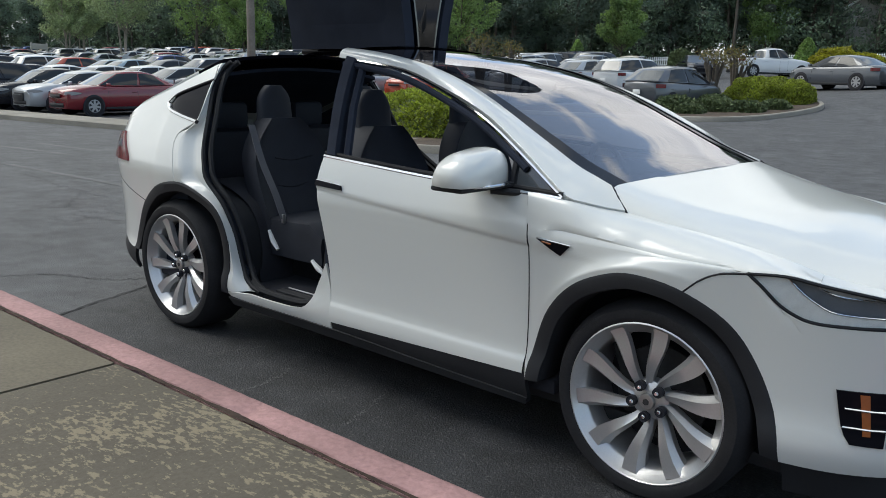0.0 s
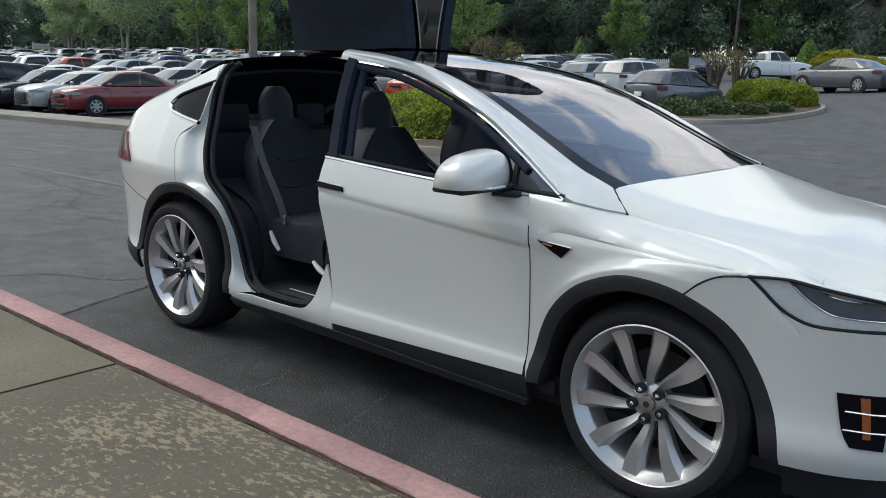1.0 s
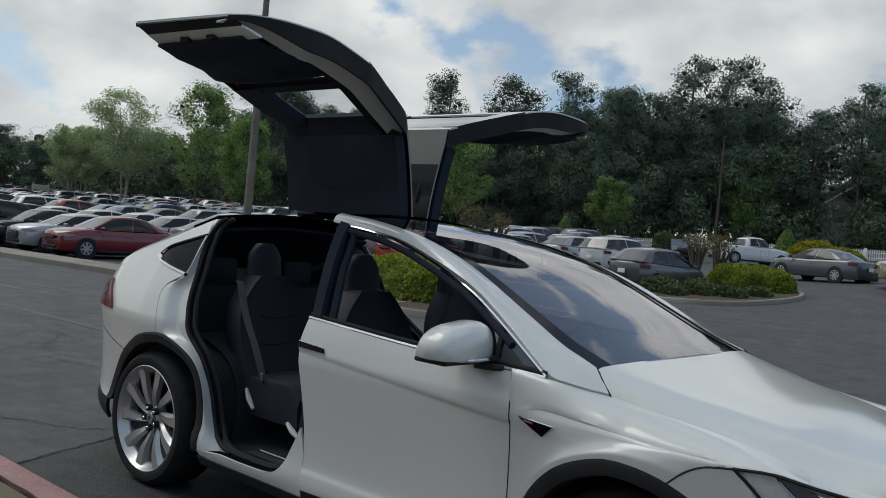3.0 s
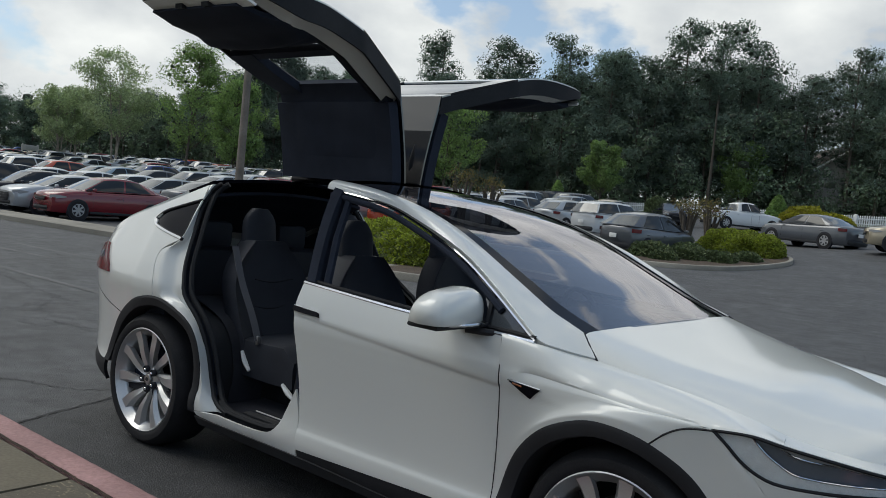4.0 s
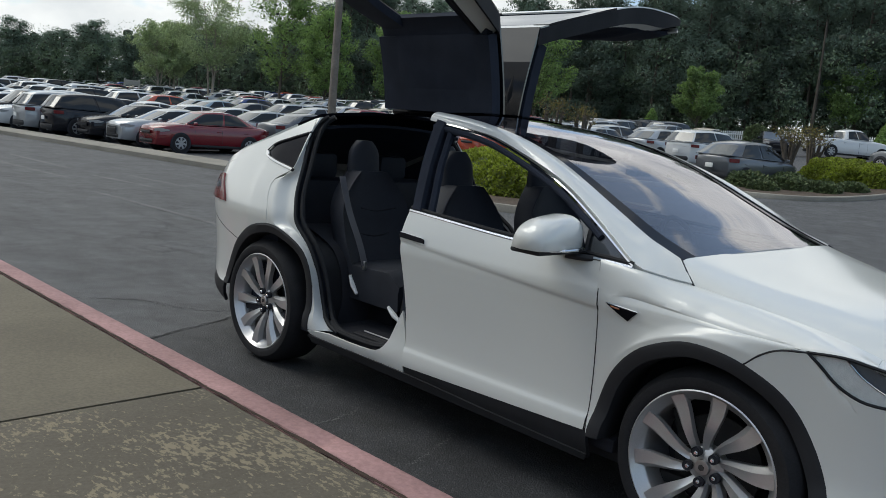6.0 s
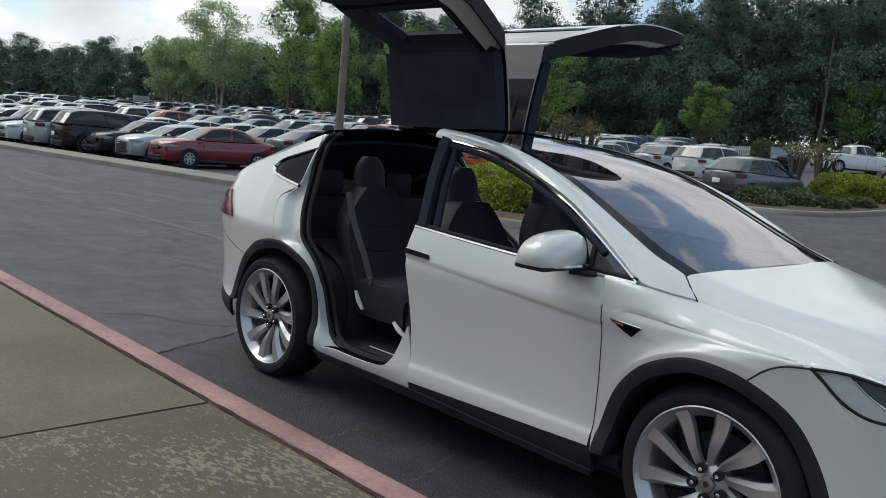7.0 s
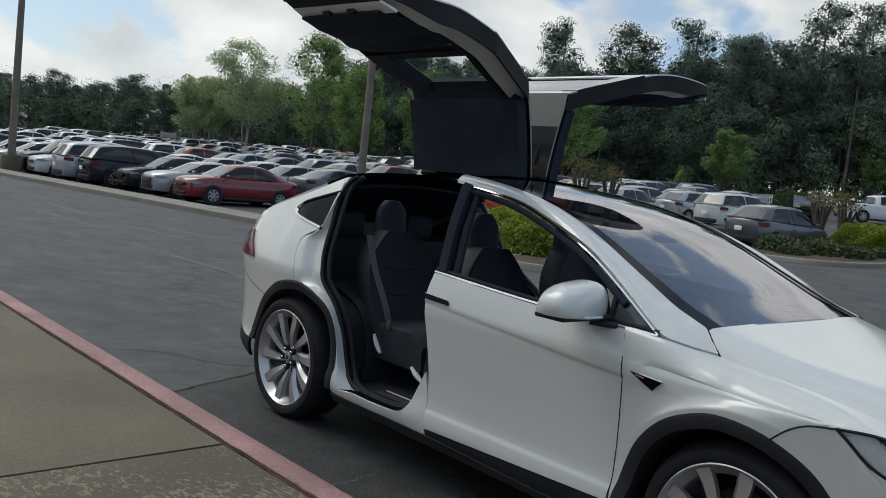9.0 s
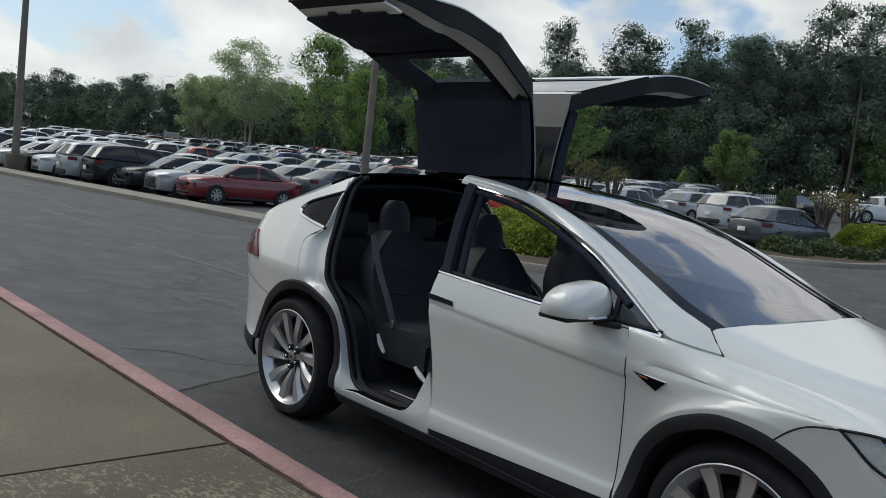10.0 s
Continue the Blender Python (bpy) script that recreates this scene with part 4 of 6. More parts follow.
# ---- wing doors ----
HINGE, SWING = np.array((0.0, -0.06, 1.635)), radians(-83)
W_FRONT = [(-1.77, 0.325), (-1.69, 0.40), (-1.655, 0.55), (-1.66, 0.72), (-1.705, 0.95), (-1.715, 1.105)]
W_REAR = [(-2.26, 0.19), (-2.34, 0.40), (-2.45, 0.60), (-2.57, 0.78), (-2.72, 0.92), (-2.80, 1.105)]


W_SIDE = spline([(0.15, 0.965), (0.30, 0.970), (0.45, 0.966), (0.62, 0.952), (0.85, 0.925), (1.06, 0.860), (1.30, 0.745), (1.50, 0.645), (1.60, 0.585)], 120)


def door_skin(grid):
    """Lays a grid of (x, z) on the curved side of the shut wing door."""
    g = np.array(grid, float)
    return np.stack([g[..., 0], -np.interp(g[..., 1], W_SIDE[:, 0], W_SIDE[:, 1]), g[..., 1]], -1)


def swung(grid, s):
    g = np.array(grid, float) - HINGE
    c, q = math.cos(SWING), math.sin(SWING)
    y, z = g[..., 1] * c - g[..., 2] * q, g[..., 1] * q + g[..., 2] * c
    out = np.stack([g[..., 0], y, z], -1) + HINGE
    return out if s > 0 else mirrored(out)


def between(grid, u0, u1, v0=0.0, v1=1.0):
    a, b = grid.shape[0] - 1, grid.shape[1] - 1
    return grid[round(u0 * a) : round(u1 * a) + 1, round(v0 * b) : round(v1 * b) + 1]


def inset(grid, depth):
    """Moves a side grid inwards, with a soft belly."""
    g = grid.copy()
    g[..., 1] += depth
    return g


def build_wing_door(s):
    d = new("wing_door")
    d.parent = car
    tagged(d, "raised wing door, white outside and dark trim inside")
    low2 = coons([W_FRONT[0], W_REAR[0]], [W_FRONT[-1], W_REAR[-1]], W_FRONT, W_REAR, 40, 30)
    win2 = coons([W_FRONT[-1], W_REAR[-1]], [(-1.87, 1.535), (-2.80, 1.535)], [W_FRONT[-1], (-1.87, 1.535)], [W_REAR[-1], (-2.82, 1.30), (-2.80, 1.535)], 40, 16)
    rail2 = coons([(-1.87, 1.535), (-2.80, 1.535)], [(-1.90, 1.575), (-2.84, 1.575)], [(-1.87, 1.535), (-1.90, 1.575)], [(-2.80, 1.535), (-2.84, 1.575)], 40, 6)
    low, win, rail = door_skin(low2), door_skin(win2), door_skin(rail2)
    a = np.linspace(0, 1, 13)
    roof = np.array([[(x, -0.605 + 0.545 * t, 1.575 + 0.055 * math.sin(t * math.pi / 2)) for t in a] for x in np.linspace(-1.90, -2.84, 25)])
    part("outer_panel", sheet(swung(low, s)), M["white"], d, "white door skin", thick=0.01)
    part("window_glass", sheet(swung(between(win, 0.12, 0.9, 0.2), s)), M["door_glass"] if s > 0 else M["black_glass"], d, "door window")
    part("window_frame", sheet(swung(between(win, 0, 0.13), s)), M["black_glass"], d, thick=0.02)
    part("window_frame", sheet(swung(between(win, 0.87, 1), s)), M["black_glass"], d, thick=0.02)
    part("cant_rail", sheet(swung(rail, s)), M["white"], d, "white roof rail on the door", thick=0.012)
    part("roof_panel", sheet(swung(roof, s)), M["black_glass"], d, "dark glass roof panel", thick=0.012)
    # edges about a hand deep, then the painted flange and the trim inside it
    whole = np.concatenate([low, win[:, 1:], rail[:, 1:]], 1)
    taper = lambda n: np.array([0.2 + 0.8 * ease(k / (n * 0.3)) for k in range(n)])
    deep = lambda edge, d0, d1: np.array([edge + np.stack([0 * edge[:, 0], (d0 + (d1 - d0) * t) * taper(len(edge)), 0 * edge[:, 0]], 1) for t in (0, 0.35, 0.7, 1)])
    part("door_edge", sheet(swung(deep(whole[0], 0.004, 0.105), s)), M["seal"], d, "black front edge of the door", thick=0.012)
    part("door_edge", sheet(swung(deep(low[-1], 0.004, 0.085), s)), M["seal"], d, "black rear edge of the door", thick=0.012)
    fl = inset(whole[1:6], 0.0)
    fl[..., 1] += np.linspace(0.062, 0.118, 5)[:, None] * taper(fl.shape[1])[None]
    part("flange", sheet(swung(fl, s)), M["white"], d, "white painted flange", thick=0.012)
    lip = inset(between(low, 0, 1.0, 0.0, 0.07), 0.0)
    lip[..., 1] += np.linspace(0.006, 0.040, lip.shape[1])[None]
    part("door_lip", sheet(swung(lip, s)), M["seal"], d, "black lower lip of the door", thick=0.012)
    lf = inset(between(low, 0, 1.0, 0.067, 0.17), 0.0)
    lf[..., 1] += np.linspace(0.042, 0.085, lf.shape[1])[None]
    part("flange", sheet(swung(lf, s)), M["white"], d, "white painted lower flange", thick=0.012)
    part("door_seal", tube(swung(inset(whole[6, 10:], 0.118), s), 0.012, 6), M["seal"], d, "black rubber seal")
    for u0 in (14, 25):
        p = inset(low[u0 : u0 + 4, 3:5], 0.074)
        part("latch_pocket", sheet(swung(p, s)), M["seal"], d, "black latch pocket", thick=0.02)
    t = inset(between(low, 0.115, 0.99, 0.12), 0.105)
    nu, nv = t.shape[:2]
    uu, vv = np.linspace(0, 1, nu)[:, None], np.linspace(0, 1, nv)[None]
    t[..., 1] += -0.03 * (1 - vv / 0.15).clip(0, 1) + 0.045 * np.sin(uu * np.pi) ** 0.5 * np.sin(vv * np.pi) ** 0.5 + 0.03 * np.exp(-((vv - 0.55) / 0.07) ** 2) * np.sin(uu * np.pi) ** 0.3 - 0.085 * ((vv - 0.72) / 0.28).clip(0, 1)
    part("inner_trim", sheet(swung(t, s)), M["trim_dark"], d, "dark padded door trim", thick=0.03)
    part("inner_frame", sheet(swung(inset(between(win, 0.1, 0.2), 0.09), s)), M["trim_dark"], d, thick=0.03)
    part("inner_frame", sheet(swung(inset(between(win, 0.80, 1.0), 0.06), s)), M["trim_dark"], d, thick=0.05)
    part("inner_rail", sheet(swung(inset(rail, 0.022), s)), M["trim_dark"], d, thick=0.03)
    bend = [[(x, -0.63 + 0.13 * t, 1.485 + 0.045 * math.sin(t * math.pi / 2)) for t in np.linspace(0, 1, 6)] for x in np.linspace(-1.93, -2.82, 20)]
    part("inner_cove", sheet(swung(np.array(bend), s)), M["trim_dark"], d, "dark cove between window and roof lining", thick=0.05)
    part("inner_belt", sheet(swung(inset(between(win, 0.1, 0.95, 0.0, 0.14), 0.06), s)), M["trim_dark"], d, thick=0.04)
    head = roof[:, 2:].copy()
    head[..., 2] -= 0.07
    part("headliner", sheet(swung(head, s)), M["trim_dark"], d, "dark roof lining", thick=0.07)
    frame_in = roof[3:-4, 2:-3].copy()
    frame_in[..., 2] -= 0.103 + 0.008 * np.sin(np.linspace(0, np.pi, frame_in.shape[0]))[:, None] ** 0.3 * np.sin(np.linspace(0, np.pi, frame_in.shape[1]))[None] ** 0.3
    part("roof_window_blind", sheet(swung(frame_in, s)), M["trim_dark"], d, "dark roof window panel", thick=0.004)
    for x in (-2.0, -2.72):
        p = swung(np.array([(x, -0.10, 1.60), (x, -0.18, 1.62), (x, -0.30, 1.60)]), s)
        part("hinge_arm", tube(p, 0.025, 8), M["seal"], d, "black hinge arm")


build_wing_door(1)
build_wing_door(-1)


# ---- inside the car ----
def seat(name, x, y, label, lift=0.0):
    """A bucket seat facing ahead; x, y: where the backrest meets the cushion."""
    st = new(name)
    st.parent = car
    tagged(st, label)
    g = []
    for v in np.linspace(0, 1, 17):
        z = 0.60 + 0.62 * v
        xc = x - 0.20 * v - 0.03 * math.sin(v * 3)
        w = 0.265 - 0.02 * v + 0.02 * math.sin(v * math.pi) - 0.135 * max(0.0, (v - 0.60) / 0.40) ** 1.7
        row = []
        for a in np.linspace(0, math.tau, 25):
            c, s = math.cos(a), math.sin(a)
            bolster = 0.085 * abs(c) ** 3 if s > 0 else 0
            row.append((xc + (0.045 if s > 0 else 0.075) * np.sign(s) * abs(s) ** 0.6 + bolster, y + w * np.sign(c) * abs(c) ** 0.7, z))
        g.append(row)
    bm = sheet(np.array(g))
    bmesh.ops.remove_doubles(bm, verts=bm.verts, dist=0.0005)
    bmesh.ops.holes_fill(bm, edges=bm.edges, sides=0)
    part("backrest", bm, M["leather"], st, smooth=50)
    g = []
    for v in np.linspace(0, 1, 17):
        z = 1.15 + 0.255 * v
        xc = x - 0.215 - 0.015 * v
        w = 0.122 - 0.012 * v - 0.06 * max(0.0, (v - 0.62) / 0.38) ** 2
        g.append([(xc + (0.055 - 0.02 * v) * np.sign(math.sin(a)) * abs(math.sin(a)) ** 0.7, y + w * np.sign(math.cos(a)) * abs(math.cos(a)) ** 0.9, z) for a in np.linspace(0, math.tau, 33)])
    bm = sheet(np.array(g))
    bmesh.ops.remove_doubles(bm, verts=bm.verts, dist=0.0005)
    bmesh.ops.holes_fill(bm, edges=bm.edges, sides=0)
    part("headrest", bm, M["leather"], st, smooth=50)
    g = []
    for v in np.linspace(0, 1, 12):
        xx = x - 0.02 + 0.50 * v
        w = 0.26 + 0.01 * math.sin(v * 3)
        top = 0.615 + lift + 0.02 * v - 0.07 * ease((v - 0.8) / 0.2)
        g.append([(xx, y + w * np.sign(math.cos(a)) * abs(math.cos(a)) ** 0.6, (top + 0.03 * abs(math.cos(a)) ** 3 if math.sin(a) > 0 else 0.45 + lift) - 0.08 + 0.08 * abs(math.sin(a)) ** 0.5) for a in np.linspace(0, math.tau, 21)])
    bm = sheet(np.array(g))
    bmesh.ops.remove_doubles(bm, verts=bm.verts, dist=0.0005)
    bmesh.ops.holes_fill(bm, edges=bm.edges, sides=0)
    part("cushion", bm, M["leather"], st, smooth=50)
    for r in (0.10, 0.22):
        part("seam", tube([(x - 0.20 * (0.62 - r) - 0.012 + 0.05, y - 0.14, 0.72 + r * 1.3), (x - 0.10 + 0.045, y, 0.70 + r * 1.3), (x - 0.20 * (0.62 - r) - 0.012 + 0.05, y + 0.14, 0.72 + r * 1.3)], 0.004, 5, samples=8), M["seal"], st)
    part("pedestal", box(bmesh.new(), (x + 0.12, y, 0.37), (0.26, 0.16, 0.20), 0.03), M["seal"], st, "black seat pedestal")
    return st


right_seat = seat("middle_seat", -2.49, -0.42, "black leather middle-row bucket seat with a grey belt", 0.07)
seat("middle_seat", -2.58, 0.40, "black leather middle-row bucket seat")
seat("front_seat", -1.70, -0.39, "black leather front bucket seat")
seat("front_seat", -1.74, 0.42, "black leather front bucket seat")
# belt across the near middle seat, with its tongue, and bright pedestal trims
web = spline([(-2.60, -0.675, 1.19), (-2.50, -0.685, 1.0), (-2.38, -0.69, 0.83), (-2.31, -0.69, 0.70)], 14)
part("seat_belt", sheet(np.stack([web + (0.01, -0.022, 0), web + (0.01, 0.022, 0)], 0)), M["belt"], right_seat, "grey belt webbing", thick=0.003)
part("belt_tongue", box(bmesh.new(), (-2.305, -0.69, 0.70), (0.02, 0.02, 0.05), 0.004), M["steel"], right_seat, "steel belt tongue")
for p, q in (((-2.43, -0.69, 0.62), (-2.356, -0.69, 0.52)), ((-2.072, -0.69, 0.505), (-1.968, -0.69, 0.443))):
    part("seat_trim", tube([p, ((p[0] + q[0]) / 2 - 0.01, p[1], (p[2] + q[2]) / 2), q], [0.010, 0.016, 0.010], 6, samples=6), M["lamp_in"], right_seat, "bright metal trim on the seat base")


def build_cabin():
    part("cabin_floor", box(bmesh.new(), (-1.9, 0, 0.30), (3.0, 1.80, 0.06), 0.01), M["carpet_and_shade"], car, "dark carpeted floor")
    part("sill_plate", box(bmesh.new(), (-1.9, -0.84, 0.355), (0.52, 0.05, 0.012), 0.004), M["black_trim"], car, "black sill plate")
    part("sill_plate", tube([(-2.13, -0.80, 0.365), (-1.66, -0.80, 0.365)], 0.004, 6), M["steel"], car)
    part("opening_seal", tube([(-2.30, -0.90, 0.385), (-2.22, -0.915, 0.358), (-2.03, -0.92, 0.352), (-1.85, -0.92, 0.362), (-1.775, -0.915, 0.405), (-1.735, -0.905, 0.48), (-1.71, -0.905, 0.60), (-1.70, -0.90, 0.75), (-1.74, -0.88, 1.0)], 0.018, 7, samples=24), M["seal"], car, "black rubber door seal")
    for s in (1, -1):
        g = np.array([[(x, s * -(half_width(x, z) - 0.10), z) for z in np.linspace(0.32 + 0.3 * ease((-x - 3.2) / 0.3), np.interp(-x, (2.9, 3.1, 3.3, 3.6, 4.0), (1.47, 1.38, 1.29, 1.17, 1.02)), 9)] for x in np.linspace(-2.92 - 0.12 * (s < 0), -3.75, 12)])
        part("rear_trim", sheet(g), M["trim_dark"], car, "dark rear side trim", thick=0.02)
        g = np.array([[(x, s * -(half_width(x, z) - 0.09), z) for z in np.linspace(0.32, 1.04, 7)] for x in np.linspace(-1.60, -0.52, 10)])
        part("door_lining", sheet(g), M["trim_dark"], car, "dark front door lining", thick=0.02)
        # centre post between front and wing doors
        if s > 0:
            part("centre_post", sheet(np.array([skin([(-1.64 - 0.18 * max(0, z - 1.1) / 0.45, z), (-1.70 - 0.18 * max(0, z - 1.1) / 0.45, z)], -0.055) * (1, s, 1) for z in np.linspace(0.50, 1.57, 14)])), M["trim_dark"], car, "dark centre post", thick=0.05)
        g = skin(coons([(-2.225, 0.345), (-2.36, 0.345)], [(-2.83, 1.532), (-2.94, 1.532)], SEAL, [(-2.36, 0.345), (-2.53, 0.70), (-2.76, 0.92), (-2.86, 1.10), (-2.94, 1.532)], 4, 24), -0.085) * (1, s, 1) - (0.2 * (s < 0), 0, 0)
        part("opening_trim", sheet(g), M["trim_dark"], car, "dark trim round the door opening", thick=0.03)
    # third row bench and rear panel
    part("rear_bench", box(bmesh.new(), (-3.25, 0, 0.85), (0.22, 1.2, 0.55), 0.06), M["leather"], car, "black rear bench")
    for y in (-0.32, 0.32):
        part("rear_headrest", box(bmesh.new(), (-3.3, y, 1.20), (0.10, 0.26, 0.18), 0.04), M["leather"], car)
    part("rear_lining", sheet(np.array([[(-3.85, y, z) for z in (0.62, 1.05)] for y in (-0.7, 0.7)])), M["trim_dark"], car, thick=0.02)
    part("rear_headliner", sheet(np.array([[(x, y, np.interp(-x, (2.86, 3.1, 3.3, 3.6, 4.0), (1.535, 1.445, 1.36, 1.25, 1.10)) - 0.055 + 0.045 * (1 - (y / 0.62) ** 2)) for y in np.linspace(-0.62, 0.62, 7)] for x in np.linspace(-2.92, -3.7, 8)])), M["trim_dark"], car, thick=0.02)
    # dashboard, wheel, screen, console
    g = [[(-0.30 - 0.42 * t, y, 1.02 + 0.02 * math.sin(t * 3) - 0.16 * ease((t - 0.75) / 0.25) - 0.03 * abs(y)) for t in np.linspace(0, 1, 9)] for y in np.linspace(-0.80, 0.80, 15)]
    part("dashboard", sheet(np.array(g)), M["trim_dark"], car, "dark soft dashboard", thick=0.03)
    part("dash_front", box(bmesh.new(), (-0.62, 0, 0.62), (0.2, 1.56, 0.56), 0.05), M["trim_dark"], car)
    part("bulkhead", box(bmesh.new(), (-0.42, 0, 0.62), (0.05, 1.56, 0.72), 0.01), M["carpet_and_shade"], car)
    part("touch_screen", box(bmesh.new(), (-0.74, 0, 0.92), (0.03, 0.25, 0.36), 0.01, Matrix.Rotation(-0.2, 4, "Y")), M["gloss_black"], car, "upright black touch screen")
    part("console", box(bmesh.new(), (-1.15, 0, 0.50), (0.75, 0.24, 0.34), 0.05), M["trim_dark"], car)
    ring = [(-0.93 - 0.07 * math.sin(a), 0.40 + 0.185 * math.cos(a), 0.98 + 0.17 * math.sin(a)) for a in np.linspace(0, math.tau, 33)]
    w = part("steering_wheel", tube(ring, 0.016, 8), M["leather"], car, "black steering wheel")
    part("wheel_hub", box(bmesh.new(), (-0.91, 0.40, 0.98), (0.05, 0.16, 0.10), 0.02), M["leather"], w)
    for dy, dz in ((-0.12, 0.01), (0.12, 0.01), (0, -0.11)):
        part("wheel_spoke", tube([(-0.91, 0.40, 0.98), (-0.925, 0.40 + dy * 1.35, 0.98 + dz * 1.35)], 0.018, 6), M["leather"], w)
    part("inner_mirror", box(bmesh.new(), (-1.0, 0, 1.40), (0.02, 0.22, 0.06), 0.01), M["gloss_black"], car, "black inner mirror")


build_cabin()


# ---- kerb and pavement ----
def build_pavement():
    rng = random.Random(3)
    prof = [(-1.500, 0.0), (-1.500, 0.105), (-1.512, 0.128), (-1.535, 0.140), (-1.60, 0.143), (-1.668, 0.141), (-1.678, 0.128), (-1.678, 0.02)]
    joints = [-26.3, -20.3, -14.3, -8.3, 3.7, 9.7]
    xs = np.arange(-60, 14, 0.04)
    xs = np.concatenate([np.arange(-60, -9, 0.5), np.arange(-9, 3, 0.03), np.arange(3, 14, 0.4)])
    g = []
    for x in xs:
        row = []
        for k, (y, z) in enumerate(prof):
            n = noise.noise(Vector((x * 1.7, k * 0.4, 1.0)))
            f = noise.noise(Vector((x * 14.0, k * 2.0, 4.0)))
            chip = 0.0
            if k in (5, 6):
                chip = 0.045 * max(0.0, noise.noise(Vector((x * 2.6, 0.2, 7.0))) - 0.12) + 0.012 * max(0, f)
            knock = 0.03 * math.exp(-(((x + 1.40) / 0.05) ** 2)) if k in (4, 5, 6) else 0.0
            row.append((x, y + 0.004 * n + 0.003 * f + chip * 1.2, z - (0.004 * n + 0.003 * abs(f) if z > 0.05 else 0) - chip * 0.35 - knock))
        g.append(row)
    tagged(part("kerb", sheet(np.array(g)), M["curb"], smooth=50), "worn pink-painted concrete kerb with chipped edge", "kerb", kind="structure")
    base = part("pavement", box(bmesh.new(), (-23, -16.2, 0.055), (74, 29.0, 0.07), 0.0), M["mulch"])
    tagged(base, "concrete pavement beside the kerb", "pavement", kind="structure")
    edges = [-26.29, -20.29, -14.29, -8.29, -2.29, 3.71, 9.71]
    rows = [-1.702, -6.0, -10.5]
    for i, (a, b) in enumerate(zip(edges, edges[1:])):
        for j, (c, d) in enumerate(zip(rows, rows[1:])):
            bm = bmesh.new()
            nx, ny = 40, 30
            gx, gy = np.linspace(a + 0.010, b - 0.010, nx + 1), np.linspace(d + 0.010, c - 0.0, ny + 1)
            top = [[(x, y + (0.006 * noise.noise(Vector((x * 9, 0, 2.0))) if jj == ny and j == 0 else 0), 0.140 + 0.003 * noise.noise(Vector((x * 0.8, y * 0.8, 0.3))) - (0.006 if (ii in (0, nx) or jj in (0, ny)) else 0)) for jj, y in enumerate(gy)] for ii, x in enumerate(gx)]
            sheet(np.array(top), bm)
            ring = [(gx[0], gy[0]), (gx[-1], gy[0]), (gx[-1], gy[-1]), (gx[0], gy[-1])]
            for (x0, y0), (x1, y1) in zip(ring, ring[1:] + ring[:1]):
                bm.faces.new([bm.verts.new(p) for p in ((x0, y0, 0.134), (x1, y1, 0.134), (x1, y1, 0.08), (x0, y0, 0.08))])
            part("slab", bm, M["worn"] if a > -3 else M["concrete"], base, "scaled, patchy concrete slab" if a > -3 else "smooth tan concrete slab")
    # grit gathered along the kerb joint
    bm = bmesh.new()
    for _ in range(1500):
        x = rng.uniform(-7, 1.5)
        y = -1.690 + rng.gauss(0, 0.010)
        r = rng.uniform(0.0010, 0.0032)
        bmesh.ops.create_icosphere(bm, subdivisions=1, radius=r, matrix=Matrix.Translation((x, y, 0.137 + r * 0.3)) @ Matrix.Diagonal((rng.uniform(0.7, 1.8), 1, 0.6, 1)))
    tagged(part("grit", bm, M["grit"], fix=False), "brown grit and leaf crumbs along the kerb joint", "grit", kind="stuff")


build_pavement()
rng = random.Random(21)
rows = []
for x in np.arange(-9, 2.2, 0.02):
    w = 0.006 + 0.012 * abs(noise.noise(Vector((x * 3.1, 0.4, 2.0)))) + 0.008 * abs(noise.noise(Vector((x * 17, 3.0, 1.0))))
    y = -1.688 + 0.006 * noise.noise(Vector((x * 6, 1.0, 5.0)))
    rows.append([(x, y - w, 0.1415), (x, y, 0.146 + 0.002 * rng.random()), (x, y + w * 0.8, 0.1435)])
tagged(part("joint_dirt", sheet(np.array(rows)), M["grit"]), "dark dirt packed along the kerb joint", "dirt", kind="structure")


def ribbon(name, pts, width, material, label, category, lift=0.004, wobble=0.0, n=0):
    rng = random.Random(len(pts) + int(abs(pts[0][0]) * 10))
    p = spline(pts, n or 30)
    rows = []
    for i, (x, y) in enumerate(p):
        d = p[min(i + 1, len(p) - 1)] - p[max(i - 1, 0)]
        d = np.array((-d[1], d[0])) / (np.linalg.norm(d) + 1e-9)
        w = width * (rng.uniform(0.5, 1.3) if wobble else 1) / 2
        o = d * rng.gauss(0, wobble) if wobble else 0
        a, b = np.array((x, y)) + o - d * w, np.array((x, y)) + o + d * w
        rows.append([(a[0], a[1], ground_z(*a) + lift), (b[0], b[1], ground_z(*b) + lift)])
    return tagged(part(name, sheet(np.array(rows)), material), label, category, kind="structure")


# newer, darker asphalt along the kerb under the parked car
g = [[(x0 - 0.36 * (y + 1.2) * (1 - f) + 12.5 * f, y, ground_z(0, y) + 0.004) for f in np.linspace(0, 1, 40)] for x0, y in zip(np.full(14, -3.70), np.linspace(-1.505, 1.15, 14))]
tagged(part("asphalt_patch", sheet(np.array(g)), M["asphalt_new"]), "darker newer asphalt along the kerb", "asphalt", kind="structure")
